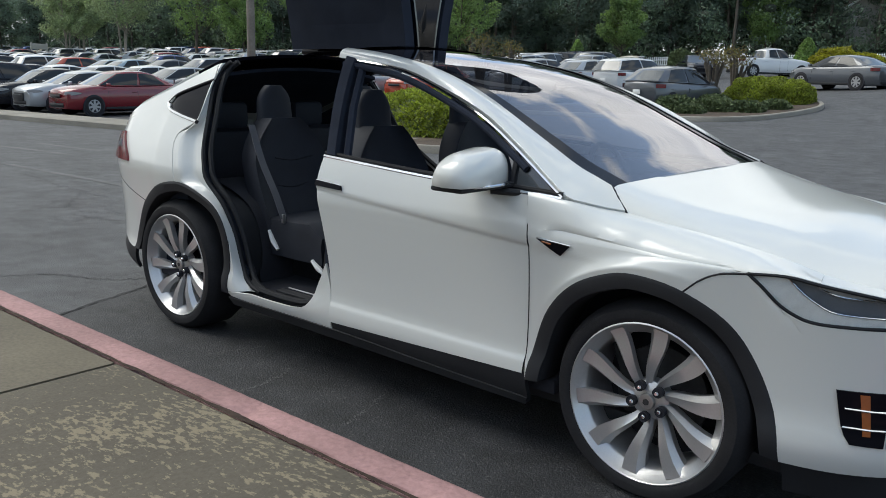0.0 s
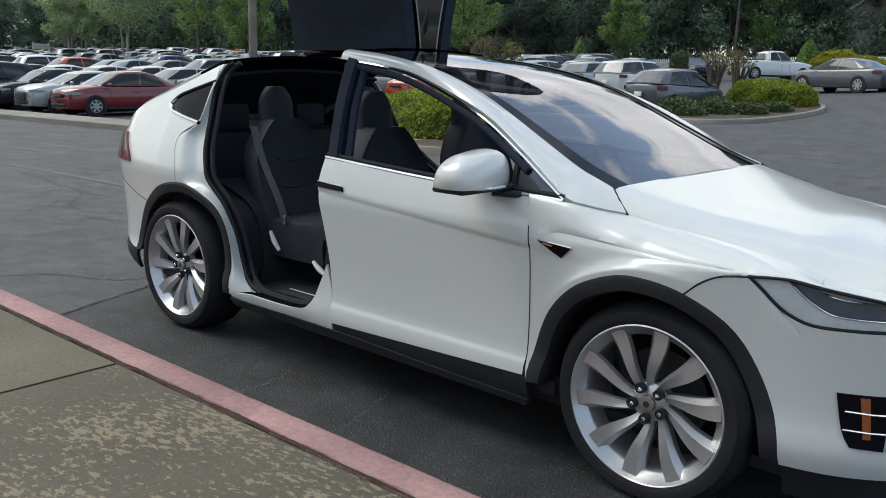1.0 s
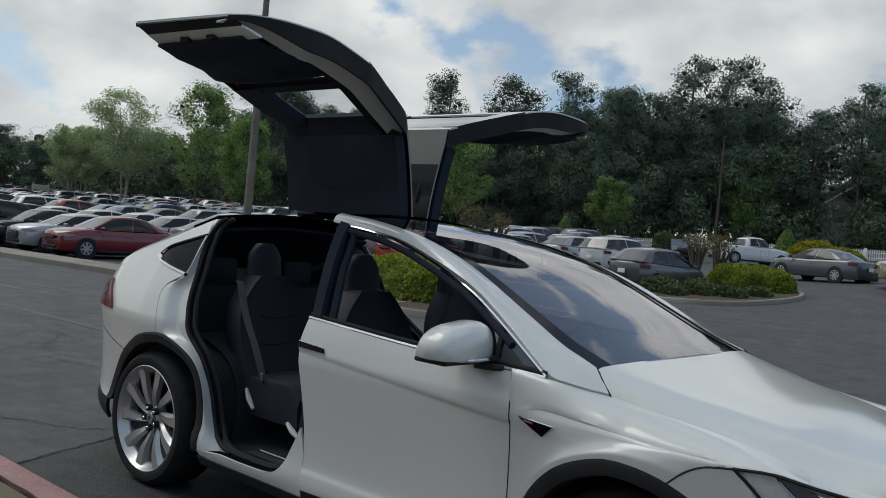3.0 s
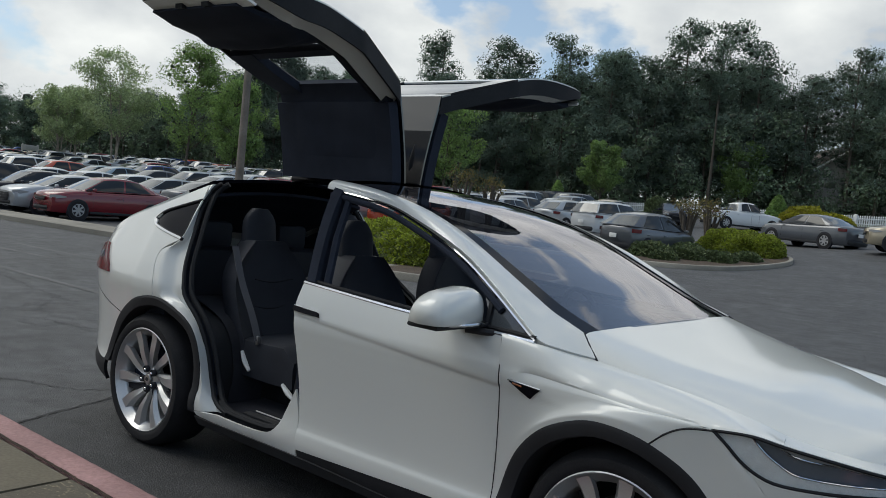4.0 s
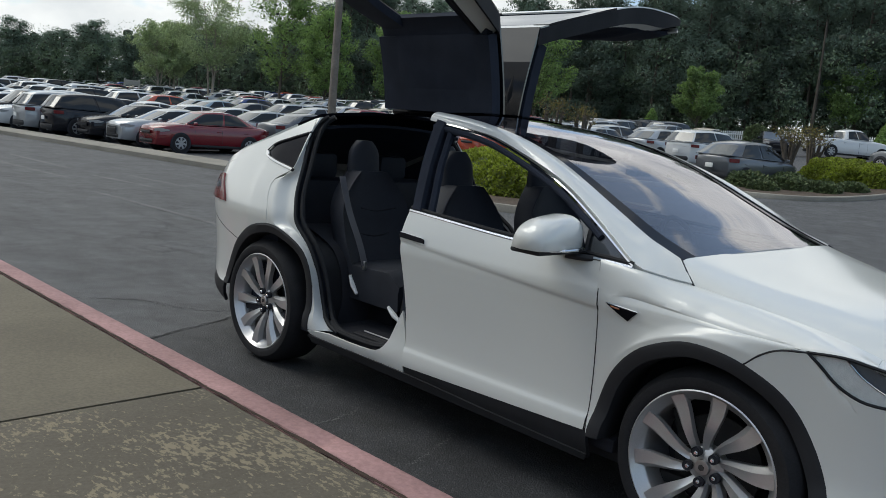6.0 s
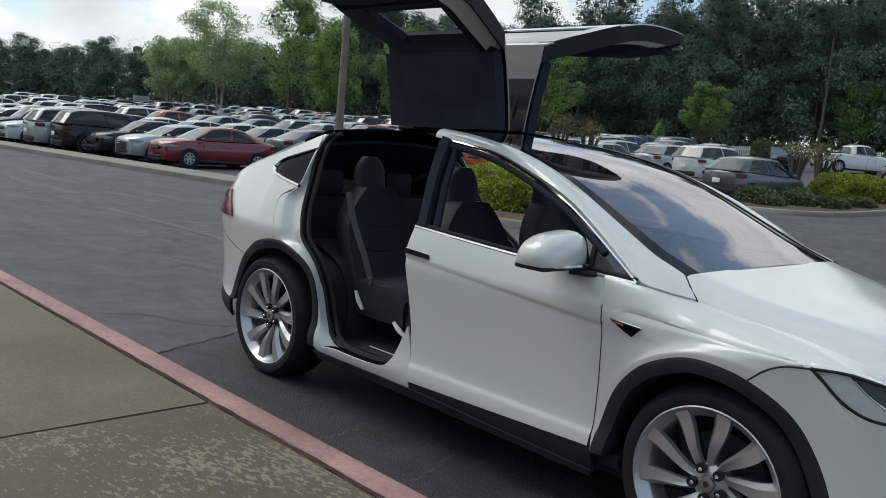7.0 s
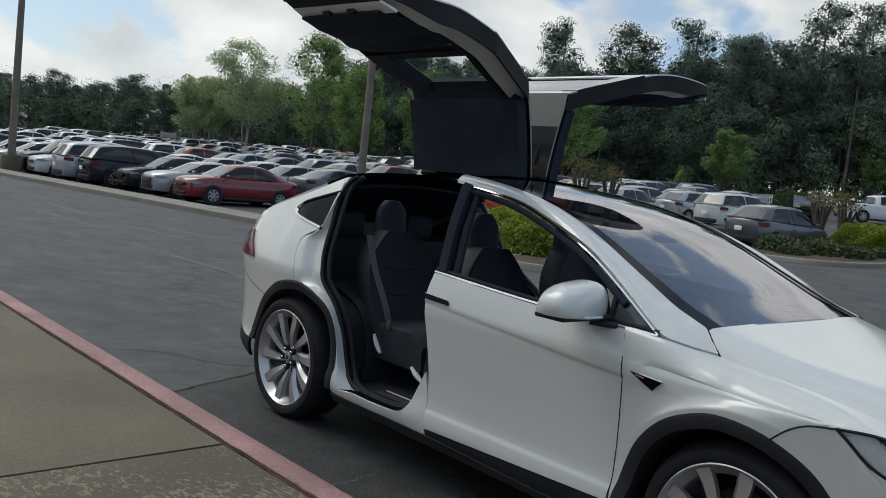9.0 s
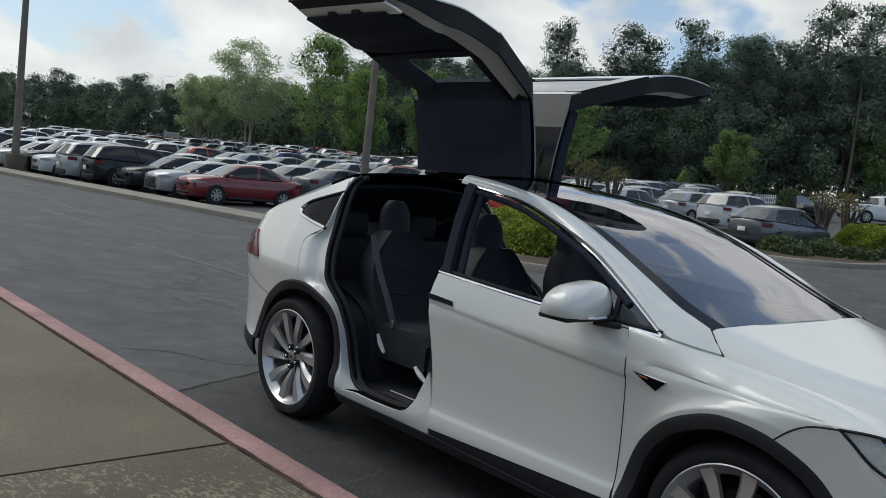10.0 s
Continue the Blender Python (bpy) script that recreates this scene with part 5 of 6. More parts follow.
# cracks and worn lines in the asphalt
for pts in (
    [(-9.2, -0.9), (-7.69, -0.03), (-7.62, 0.28), (-7.49, 0.57)], [(-10.76, 1.51), (-9.93, 1.41), (-9.78, 1.39), (-9.06, 1.26), (-8.55, 1.27), (-8.18, 1.22), (-7.9, 1.36), (-6.4, 2.4), (-4.5, 3.3)],
    [(-7.53, 0.59), (-7.92, 0.84), (-8.04, 0.94), (-8.51, 1.24)], [(-7.52, 0.61), (-7.26, 0.58), (-7.1, 0.56), (-6.93, 0.67), (-6.2, 1.3)],
    [(-6.96, 0.13), (-7.03, 0.35), (-6.77, 0.43), (-6.65, 0.21), (-6.96, 0.13)], [(-6.77, 0.43), (-6.57, 0.47), (-6.42, 0.55), (-5.6, 1.2)], [(-7.7, 0.46), (-7.99, 0.69), (-8.03, 0.83)],
    [(-13, 1.5), (-11.6, 2.0), (-10.4, 2.6), (-9.2, 2.7)], [(-3.6, -1.45), (-3.5, -0.9), (-3.3, 0.0)], [(-5.0, -1.4), (-4.7, -0.9), (-4.2, -0.6), (-3.9, 0.1)],
):
    ribbon("crack", pts, 0.012, M["crack"], "dark jagged crack in the asphalt", "crack", 0.003, 0.024, 90)
for pts, w in (
    ([(-15.7, 3.23), (-14.52, 3.33), (-13.07, 3.35)], 0.09), ([(-16.1, 4.14), (-13.56, 4.17)], 0.09), ([(-12.4, 1.87), (-10.5, 1.87), (-8.0, 1.86)], 0.07),
    ([(-18.5, 2.3), (-15.0, 2.45)], 0.09), ([(-21.0, 3.3), (-17.5, 3.4)], 0.09),
):
    ribbon("worn_line", pts, w * 1.6, M["line"], "faint worn line on the asphalt", "line", 0.004, 0.006, 50)
ribbon("crack", [(-3.60, -1.45), (-3.70, -1.2), (-3.91, -0.62), (-4.12, 0.0)], 0.02, M["crack"], "dark joint at the edge of the newer asphalt", "joint", 0.008, 0.006, 40)
for pts, w in (([(-2.346, -1.384), (-2.401, -1.133), (-2.301, -0.824)], 0.007), ([(-1.9, -1.42), (-1.86, -1.2), (-1.93, -0.95)], 0.008), ([(-1.21, -1.25), (-1.30, -1.0), (-1.39, -0.79)], 0.006)):
    ribbon("dust_line", pts, w, M["line"], "pale dusty hairline in the asphalt", "line", 0.007, 0.012, 60)


# ---- the far strip and the car park behind it ----


def lot(u, v):
    p = LOT_O + u * LOT_U + v * LOT_V
    return float(p[0]), float(p[1]), ground_z(float(p[0]), float(p[1]))


def build_strip():
    g = []
    for u in np.linspace(-60, 15, 120):
        row = []
        for v, h in ((0.0, -0.02), (0.0, 0.13), (0.03, 0.15), (0.14, 0.155), (0.145, 0.15), (1.25, 0.16), (1.27, 0.12), (1.27, -0.02)):
            x, y, z = lot(u, v)
            row.append((x, y, z + h))
        g.append(row)
    tagged(part("island_strip", sheet(np.array(g)), M["strip"]), "long raised concrete strip before the parked cars", "kerb", kind="structure")


build_strip()


def parked_car(name, paint, label, L=4.55, W=1.76, H=1.46, hood=0.92, belt=0.98, deck=1.02, cowl=0.28, front=0.10, rear=-0.22, base=-0.36, wb=2.65, rw=0.315, detail=True, bed=False, tail=True, clad=None, quarter=7, grille=(0.40, 0.11, 0.66)):
    """A parked car; cowl, front, rear and base: where the glass begins and the roof ends, as shares of its length from the middle."""
    c = tagged(new(name), label, "car", kind="")
    h, wd = L / 2, W / 2
    xs = np.concatenate([[-h, -h + 0.03, -h + 0.12, -h + 0.3], np.linspace(-h + 0.6, h - 0.7, 12), [h - 0.5, h - 0.34, h - 0.22, h - 0.12, h - 0.06, h - 0.02, h]])
    xb, xc = base * L, cowl * L
    g = []
    for x in xs:
        e = abs(x) / h
        w = wd * (1 - 0.25 * max(0, (e - 0.72) / 0.28) ** 2.4)
        if x > xc:
            top = belt - (belt - hood * 0.86) * ((x - xc) / (h - xc)) ** 1.5 - 0.05 * max(0.0, (x - h + 0.3) / 0.3) ** 2 if x < h - 0.02 else hood * 0.74
        elif x < xb:
            top = deck - 0.10 * ((xb - x) / (h + xb + 1e-6)) ** 3 * (1 if x > -h + 0.02 else 1.6)
        else:
            top = belt + (deck - belt) * (xc - x) / (xc - xb)
        lo = 0.19 + 0.03 * max(0, (e - 0.8) / 0.2)
        end = max(0, (e - 0.93) / 0.07)
        row = [(x, -w * 0.86, lo), (x, -w * 0.97, lo + 0.08), (x, -w, 0.50), (x, -w * 0.995, 0.66 + 0.02 * e), (x, -w * 0.975, top - 0.13), (x, -w * (0.93 - 0.03 * end), top - 0.04), (x, -w * 0.86, top - 0.005), (x, -w * 0.45, top + 0.025), (x, 0, top + 0.035)]
        bow = 0.24 * max(0.0, (e - 0.55) / 0.45) ** 1.5 * (1 if x > 0 else -1)
        row = [(a - bow * (b / wd) ** 2, b, z) for a, b, z in row]
        g.append(row + [(a, -b, z) for a, b, z in row[-2::-1]])
    bm = sheet(np.array(g))
    for row in (g[0], g[-1]):
        bm.faces.new([bm.verts.new(p) for p in row])
    bmesh.ops.remove_doubles(bm, verts=bm.verts, dist=0.0005)
    body = part("body", bm, paint, c, smooth=58)
    # cabin: rows of rings from the belt to the roof
    xf, xr, hb, hr = front * L, rear * L, wd * 0.93, wd * 0.69
    zb = (belt + deck) / 2 - 0.01
    def ring(v):
        b = v ** 0.92
        fx, rx = xc + (xf - xc) * b, xb + (xr - xb) * b
        w = hb + (hr - hb) * (v ** 1.25)
        z = lambda t: (belt + (deck - belt) * t) * (1 - v) + (H - 0.055 - (0.075 if t > 0.45 else 0.05) * (2 * t - 0.9) ** 2) * v
        side = [(fx + (rx - fx) * t, -w * (1 - 0.09 * abs(2 * t - 1) ** 3), z(t)) for t in np.linspace(0, 1, 9)]
        nose_ = [(fx + 0.14 * (1 - s * s), -w * 0.91 * s, z(0)) for s in np.linspace(-1, 1, 7)][1:-1]
        back = [(rx - 0.15 * (1 - s * s), -w * 0.91 * s, z(1)) for s in np.linspace(1, -1, 7)][1:-1]
        return side + back + [(x, -y, zz) for x, y, zz in side[::-1]] + nose_
    rings = [ring(v) for v in np.linspace(0, 1, 6)]
    n = len(rings[0])
    cab = np.array([r + [r[0]] for r in rings])
    bm = sheet(cab)
    cx = (xf + xr) / 2
    caps = [[((x - cx) * k + cx, y * k, zz + (H - zz) * (1 - k * k)) for x, y, zz in rings[-1]] for k in (1.0, 0.92, 0.7, 0.35)]
    sheet(np.array([r + [r[0]] for r in caps]), bm)
    bm.faces.new([bm.verts.new(p) for p in caps[-1]])
    bmesh.ops.remove_doubles(bm, verts=bm.verts, dist=0.0005)
    part("cabin", bm, paint, c, smooth=58)

    def pane(cols, v0, v1, nm, out=0.008):
        idx = [k % n for k in cols]
        a = np.array([[np.array(rings[v][k]) for k in idx] for v in range(v0, v1 + 1)])
        a[:, 0] = a[:, 0] * 0.86 + a[:, 1] * 0.14
        a[:, -1] = a[:, -1] * 0.86 + a[:, -2] * 0.14
        a[0] = a[0] * 0.75 + a[1] * 0.25
        a[-1] = a[-1] * 0.35 + a[-2] * 0.65
        mid = np.array((cx, 0, zb))
        d = a - mid
        d[..., 2] = np.maximum(d[..., 2], 0) * 0.4
        d /= np.linalg.norm(d, axis=-1)[..., None]
        part(nm, sheet(a + d * out * 1.8), M["lot_glass"] if nm == "side_window" else M["lot_screen_sky"], c, thick=0.004)

    pane(range(0, 5), 0, 5, "side_window")
    pane(range(4, quarter + 1), 0, 5, "side_window")
    s2 = 9 + 5
    pane(range(s2 + 8 - quarter, s2 + 5), 0, 5, "side_window")
    pane(range(s2 + 4, s2 + 9), 0, 5, "side_window")
    pane(range(8, s2 + 1), 0, 5, "rear_screen")
    pane(list(range(s2 + 8, n)) + [0], 0, 5, "windscreen")
    # wheels on flat dark discs that paint the shade of arches and rims
    tyre = rim = arch = None
    for x in (wb / 2 + 0.05, -wb / 2 + 0.05):
        for s in (1, -1):
            m = Matrix.Translation((x, -s * (wd + 0.002), rw)) @ (Matrix() if s > 0 else Matrix.Rotation(math.pi, 4, "Z"))
            if tyre is None:
                arch = part("wheel_arch", lathe([(0.0, -0.004), (rw + 0.045, -0.006), (rw + 0.05, 0.1)], 24), M["carpet_and_shade"], c)
                tyre = part("tyre", lathe([(rw * 0.66, -0.012), (rw * 0.72, -0.024), (rw * 0.94, -0.020), (rw, 0.0), (rw, 0.17), (rw * 0.6, 0.18)], 28), M["rubber"], c)
                bm = lathe([(rw * 0.68, -0.010), (rw * 0.62, -0.016), (rw * 0.58, 0.0), (rw * 0.56, 0.05)], 24)
                lathe([(0.0, -0.014), (rw * 0.16, -0.012), (rw * 0.2, 0.0)], 12, bm)
                for k in range(7):
                    a = math.tau * k / 7
                    box(bm, (rw * 0.36 * math.sin(a), -0.010, rw * 0.36 * math.cos(a)), (rw * 0.2, 0.016, rw * 0.5), 0.0, Matrix.Rotation(a, 4, "Y"))
                rim = part("rim", bm, M["hub"], c, "silver wheel")
                back = part("rim_back", lathe([(0.0, -0.006), (rw * 0.66, -0.006)], 20), M["carpet_and_shade"], rim) if detail else None
                arch.matrix_basis = tyre.matrix_basis = rim.matrix_basis = m
            else:
                for o in (arch, tyre, rim):
                    q = o.copy()
                    scene.collection.objects.link(q)
                    q.matrix_basis = m
                    for ch in o.children:
                        r = ch.copy()
                        scene.collection.objects.link(r)
                        r.parent = q
    # lamps, bumpers, grille, mirrors, plate
    for s in (1, -1):
        z = hood * 0.76
        lamp = [[(h - 0.50 + 0.40 * t, -s * (wd * (0.965 - 0.34 * t * t) + 0.004), z + 0.02 * (1 - t) + dz * (0.2 + 0.8 * min(1.0, t * 1.6)) * (1 - 0.3 * t * t)) for dz in (-0.065, -0.02, 0.03, 0.07)] for t in np.linspace(0, 1, 8)]
        part("head_lamp", sheet(np.array(lamp)), M["lot_lamp"], c, "clear head lamp", thick=0.015)
        if tail:
            tl = [[(-h + 0.44 - 0.31 * t, -s * (wd * (0.972 - 0.20 * t * t) + 0.006), deck - 0.15 + dz) for dz in (-0.07, 0.0, 0.06)] for t in np.linspace(0, 1, 6)]
            part("tail_lamp", sheet(np.array(tl)), M["red_lens"], c, "red tail lamp", thick=0.02)
        if detail:
            part("door_mirror", box(bmesh.new(), (xc - 0.30, -s * (wd + 0.07), belt + 0.05), (0.10, 0.16, 0.11), 0.03), paint, c)
            part("door_gap", tube([(xc - 0.32, -s * wd * 0.999, 0.40), (xc - 0.34, -s * wd * 0.985, belt - 0.15)], 0.006, 5), M["seal"], c)
            mid = (xc + xb) / 2 + 0.05
            part("door_gap", tube([(mid, -s * wd * 0.999, 0.36), (mid, -s * wd * 0.985, belt - 0.15)], 0.006, 5), M["seal"], c)
            for hx in (mid + 0.12, mid - 0.95):
                part("door_handle", box(bmesh.new(), (hx, -s * wd * 0.995, belt - 0.19), (0.17, 0.03, 0.03), 0.01), paint, c)
            part("side_skirt", box(bmesh.new(), (0, -s * wd * 0.93, 0.25), (wb - 0.7, 0.10, 0.09), 0.02), clad or M["black_trim"], c)
    def on_end(zc, width, height, end=1, out=0.008):
        """A panel that follows the bowed nose or tail."""
        return sheet(np.array([[(end * (h - 0.24 * (2 * y / W) ** 2 + out - 0.02 * abs(q)), y * (1 - 0.08 * abs(q)), zc + q * height / 2) for q in (-1, -0.6, 0, 0.6, 1)] for y in np.linspace(-width / 2, width / 2, 9)]))

    part("grille", on_end(hood * grille[2], W * grille[0], grille[1]), M["black_trim"], c, "black grille", thick=0.012)
    if not detail:
        return c
    part("front_intake", on_end(0.33, W * 0.56, 0.12), M["black_trim"], c, thick=0.012)
    part("rear_skirt", on_end(0.34, W * 0.7, 0.2, -1), clad or M["black_trim"], c, thick=0.012)
    if detail:
        for q in np.linspace(-0.3, 0.3, max(1, round(grille[1] / 0.09))):
            part("grille_bar", on_end(hood * grille[2] + q * grille[1], W * grille[0] * 0.9, 0.016, 1, 0.03), M["chrome"], c, thick=0.006)
        part("number_plate", box(bmesh.new(), (-h - 0.008, 0, 0.66), (0.02, 0.30, 0.15), 0.004), M["fence_white"], c, "pale number plate, unreadable")
    if bed:
        part("load_bed", box(bmesh.new(), (xb - (h + xb) / 2 + 0.03, 0, deck + 0.01), ((h + xb) * 0.86, W * 0.80, 0.07), 0.01), M["carpet_and_shade"], c, "open load bed")
    return c


def place(c, x, y, z, heading):
    c.matrix_basis = Matrix.Translation((x, y, z)) @ Matrix.Rotation(radians(heading), 4, "Z")
    return c


SEDAN = dict(cowl=0.265, front=0.075, rear=-0.21, base=-0.36, belt=0.95, deck=1.0, hood=0.92, H=1.48)
SUV = dict(L=4.55, W=1.84, H=1.69, hood=1.02, belt=1.03, deck=1.07, cowl=0.26, front=0.10, rear=-0.39, base=-0.475, wb=2.69, rw=0.35, quarter=8)
HATCH = dict(L=4.4, W=1.77, H=1.58, hood=0.94, belt=0.96, deck=1.02, cowl=0.29, front=0.10, rear=-0.31, base=-0.46, wb=2.70, rw=0.32)
PICKUP = dict(L=5.3, W=1.90, H=1.80, hood=1.10, belt=1.15, deck=1.17, cowl=0.20, front=0.09, rear=-0.12, base=-0.15, wb=3.3, rw=0.37, bed=True)
VAN = dict(L=4.6, W=1.78, H=1.78, hood=1.08, belt=1.12, deck=1.15, cowl=0.24, front=0.15, rear=-0.42, base=-0.47, wb=2.6, rw=0.35)

FACE, AWAY = -90.0, 90.0
ROW = "cars in the front row of the lot"
for kind, paint, label, u, v, facing in (
    (dict(SEDAN, W=1.72), "red_lot", "dark red compact sedan parked nose to the strip", 0.8, 4.35, FACE),
    (dict(SEDAN, L=4.6, H=1.44, grille=(0.44, 0.30, 0.54)), "silver_lot", "silver white sedan with a wide grille", -1.5, 4.5, FACE),
    (dict(SEDAN, grille=(0.5, 0.16, 0.64)), "dark_lot", "black sedan with chrome grille", -3.75, 4.6, FACE),
    (SUV, "dark_lot", "black SUV parked tail to the strip", -5.95, 4.3, AWAY),
    (SUV, "silver_lot", "silver SUV parked tail to the strip", -8.2, 4.3, AWAY),
    (SEDAN, "white_lot", "white sedan parked nose to the strip", -10.5, 4.3, FACE),
    (SUV, "dark_lot", "dark boxy SUV parked nose to the strip", -12.9, 4.8, FACE),
    (SEDAN, "silver_lot", "silver sedan parked nose to the strip", -15.3, 4.6, FACE),
    (SEDAN, "white_lot", "white sedan parked nose to the strip", -17.8, 4.5, FACE),
    (SUV, "grey_lot", "grey SUV parked tail to the strip", -20.3, 4.4, AWAY),
    (SEDAN, "dark_lot", "black sedan parked behind the red one", 4.6, 9.2, AWAY),
):
    c = parked_car("parked_car", M[paint], label, **kind)
    x, y, z = lot(u - 0.5, v)
    tagged(place(c, x, y, z, facing), group=ROW)

# templates for the rows behind
rng = random.Random(11)
templates = []
for kind, paint, label in (
    (SEDAN, "white_lot", "white sedan in the car park"), (SEDAN, "silver_lot", "silver sedan in the car park"), (SEDAN, "grey_lot", "grey sedan in the car park"),
    (SEDAN, "teal_lot", "pale blue sedan in the car park"), (SEDAN, "dark_lot", "black sedan in the car park"), (HATCH, "red_lot", "red hatchback in the car park"),
    (SUV, "white_lot", "white SUV in the car park"), (SUV, "dark_lot", "black SUV in the car park"), (SUV, "silver_lot", "silver SUV in the car park"),
    (HATCH, "blue_lot", "blue hatchback in the car park"), (HATCH, "silver_lot", "silver hatchback in the car park"), (VAN, "silver_lot", "silver boxy van in the car park"), (SEDAN, "tan_lot", "tan sedan in the car park"), (HATCH, "orange_lot", "orange red hatchback in the car park"),
):
    templates.append(parked_car("parked_car", M[paint], label, detail=False, **kind))
used = set()
# cars whose colour is known: row, bearing from the kerb, template
KNOWN = ((31.5, 148.6, 5), (31.5, 146.4, 0), (36.7, 145.4, 10), (46, 147.6, 6), (46, 146.5, 9), (46, 145.2, 8), (46, 143.9, 13), (46, 142.2, 0), (17.6, 147.0, 0), (17.6, 148.8, 2), (17.6, 144.5, 1), (22.8, 150.4, 0), (22.8, 152.0, 3), (9.9, 152.5, 0))
weights = [8, 8, 3, 4, 3, 2, 4, 2, 3, 1, 4, 1, 1, 1]
for v, lo, hi in ((9.9, -52, 0.5), (17.6, -62, 6), (22.8, -66, 6), (31.5, -76, 5), (36.7, -80, 5), (46, -88, 0), (51.2, -92, -10), (61, -100, -30), (66, -104, -40)):
    u = lo
    while u < hi:
        u += 2.85 + rng.uniform(-0.1, 0.15)
        if rng.random() < 0.10:
            continue
        k = rng.choices(range(len(templates)), weights)[0]
        x, y, z = lot(u, v + rng.uniform(-0.3, 0.3))
        bearing = math.degrees(math.atan2(y + 3.6, x - 1.3))
        for row, b, kind in KNOWN:
            if row == v and abs(b - bearing) < 0.6:
                k = kind
        m = Matrix.Translation((x, y, z)) @ Matrix.Rotation(radians((FACE if rng.random() < 0.5 else AWAY) + rng.uniform(-1.5, 1.5)), 4, "Z")
        if k in used:
            tagged(copy_thing(templates[k], m), group="cars in the rows behind")
        else:
            used.add(k)
            templates[k].matrix_basis = m
            tagged(templates[k], group="cars in the rows behind")

# cars across the drive
for kind, paint, label, x, y, facing in (
    (dict(HATCH, L=4.2, wb=2.6), "grey_lot", "dark grey rounded electric hatchback", -12.0, 24.7, 80),
    (SUV, "white_lot", "white SUV with red tail lamps", -17.3, 31.9, 80),
    (HATCH, "silver_lot", "silver hatchback parked across the drive", -20.4, 33.4, 78),
    (SUV, "grey_lot", "dark grey SUV with red tail lamps", -27.7, 46.8, 80),
    (SUV, "dark_lot", "black SUV parked across the drive", -30.2, 46.4, 80),
    (SEDAN, "dark_lot", "dark sedan facing the drive", -21.4, 47.7, -55),
    (PICKUP, "white_lot", "white crew-cab pickup truck", -17.8, 50.4, 52),
    (dict(SEDAN, L=4.75, W=1.83, H=1.47, wb=2.8, rw=0.335), "grey_lot", "grey sedan with silver wheels by the drive", -9.2, 35.2, 156),
    (SEDAN, "tan_lot", "tan sedan at the edge of the drive", -4.2, 32.2, 200),
    (HATCH, "silver_lot", "silver hatchback behind the shrubs", -24.2, 34.6, 80),
    (SUV, "red_lot", "red SUV behind the shrubs", -39.6, 46.5, 82),
):
    c = parked_car("parked_car", M[paint], label, **kind)
    tagged(place(c, x, y, ground_z(x, y) - 0.01, facing), group="cars across the drive")


# ---- planting ----
def leaf_mesh(name, material, centres, per, spread, size, rng_, flat=1.0, droop=0.0, core=0.0, slim=0.45):
    """Many small leaf cards round the given centres, each card a bent diamond; core: a dark filler lump painting the
    shaded depth of each clump.
    """
    r = np.random.RandomState(rng_)
    c = np.repeat(np.array([p[:3] for p in centres], float), per, 0)
    s = np.repeat(np.array([p[3] for p in centres], float), per)[:, None]
    d = r.normal(size=c.shape)
    d /= np.linalg.norm(d, axis=1)[:, None]
    pos = c + d * s * spread * (0.35 + 0.65 * r.rand(len(c), 1) ** 0.5) * (1, 1, flat)
    u = r.normal(size=c.shape)
    u /= np.linalg.norm(u, axis=1)[:, None]
    w = np.cross(u, d + 0.6 * r.normal(size=c.shape))
    w /= np.linalg.norm(w, axis=1)[:, None] + 1e-9
    k = size * (0.6 + 0.8 * r.rand(len(c), 1))
    u[:, 2] -= droop
    v = np.stack([pos - u * k, pos + w * k * slim, pos + u * k, pos - w * k * slim], 1).reshape(-1, 3)
    f = np.arange(len(v)).reshape(-1, 4).tolist()
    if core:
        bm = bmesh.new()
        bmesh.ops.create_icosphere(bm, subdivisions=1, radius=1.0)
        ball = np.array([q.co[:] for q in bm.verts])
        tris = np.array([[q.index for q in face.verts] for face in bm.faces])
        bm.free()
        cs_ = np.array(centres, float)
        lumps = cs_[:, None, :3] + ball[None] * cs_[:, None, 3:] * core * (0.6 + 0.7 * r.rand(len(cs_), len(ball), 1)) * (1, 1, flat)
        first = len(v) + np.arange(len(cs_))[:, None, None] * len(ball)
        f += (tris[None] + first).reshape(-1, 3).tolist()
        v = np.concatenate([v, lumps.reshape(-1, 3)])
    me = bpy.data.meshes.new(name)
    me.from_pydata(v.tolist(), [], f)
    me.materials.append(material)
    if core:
        me.materials.append(M["crown_shade"])
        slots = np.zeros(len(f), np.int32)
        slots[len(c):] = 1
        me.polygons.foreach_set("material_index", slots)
    return me


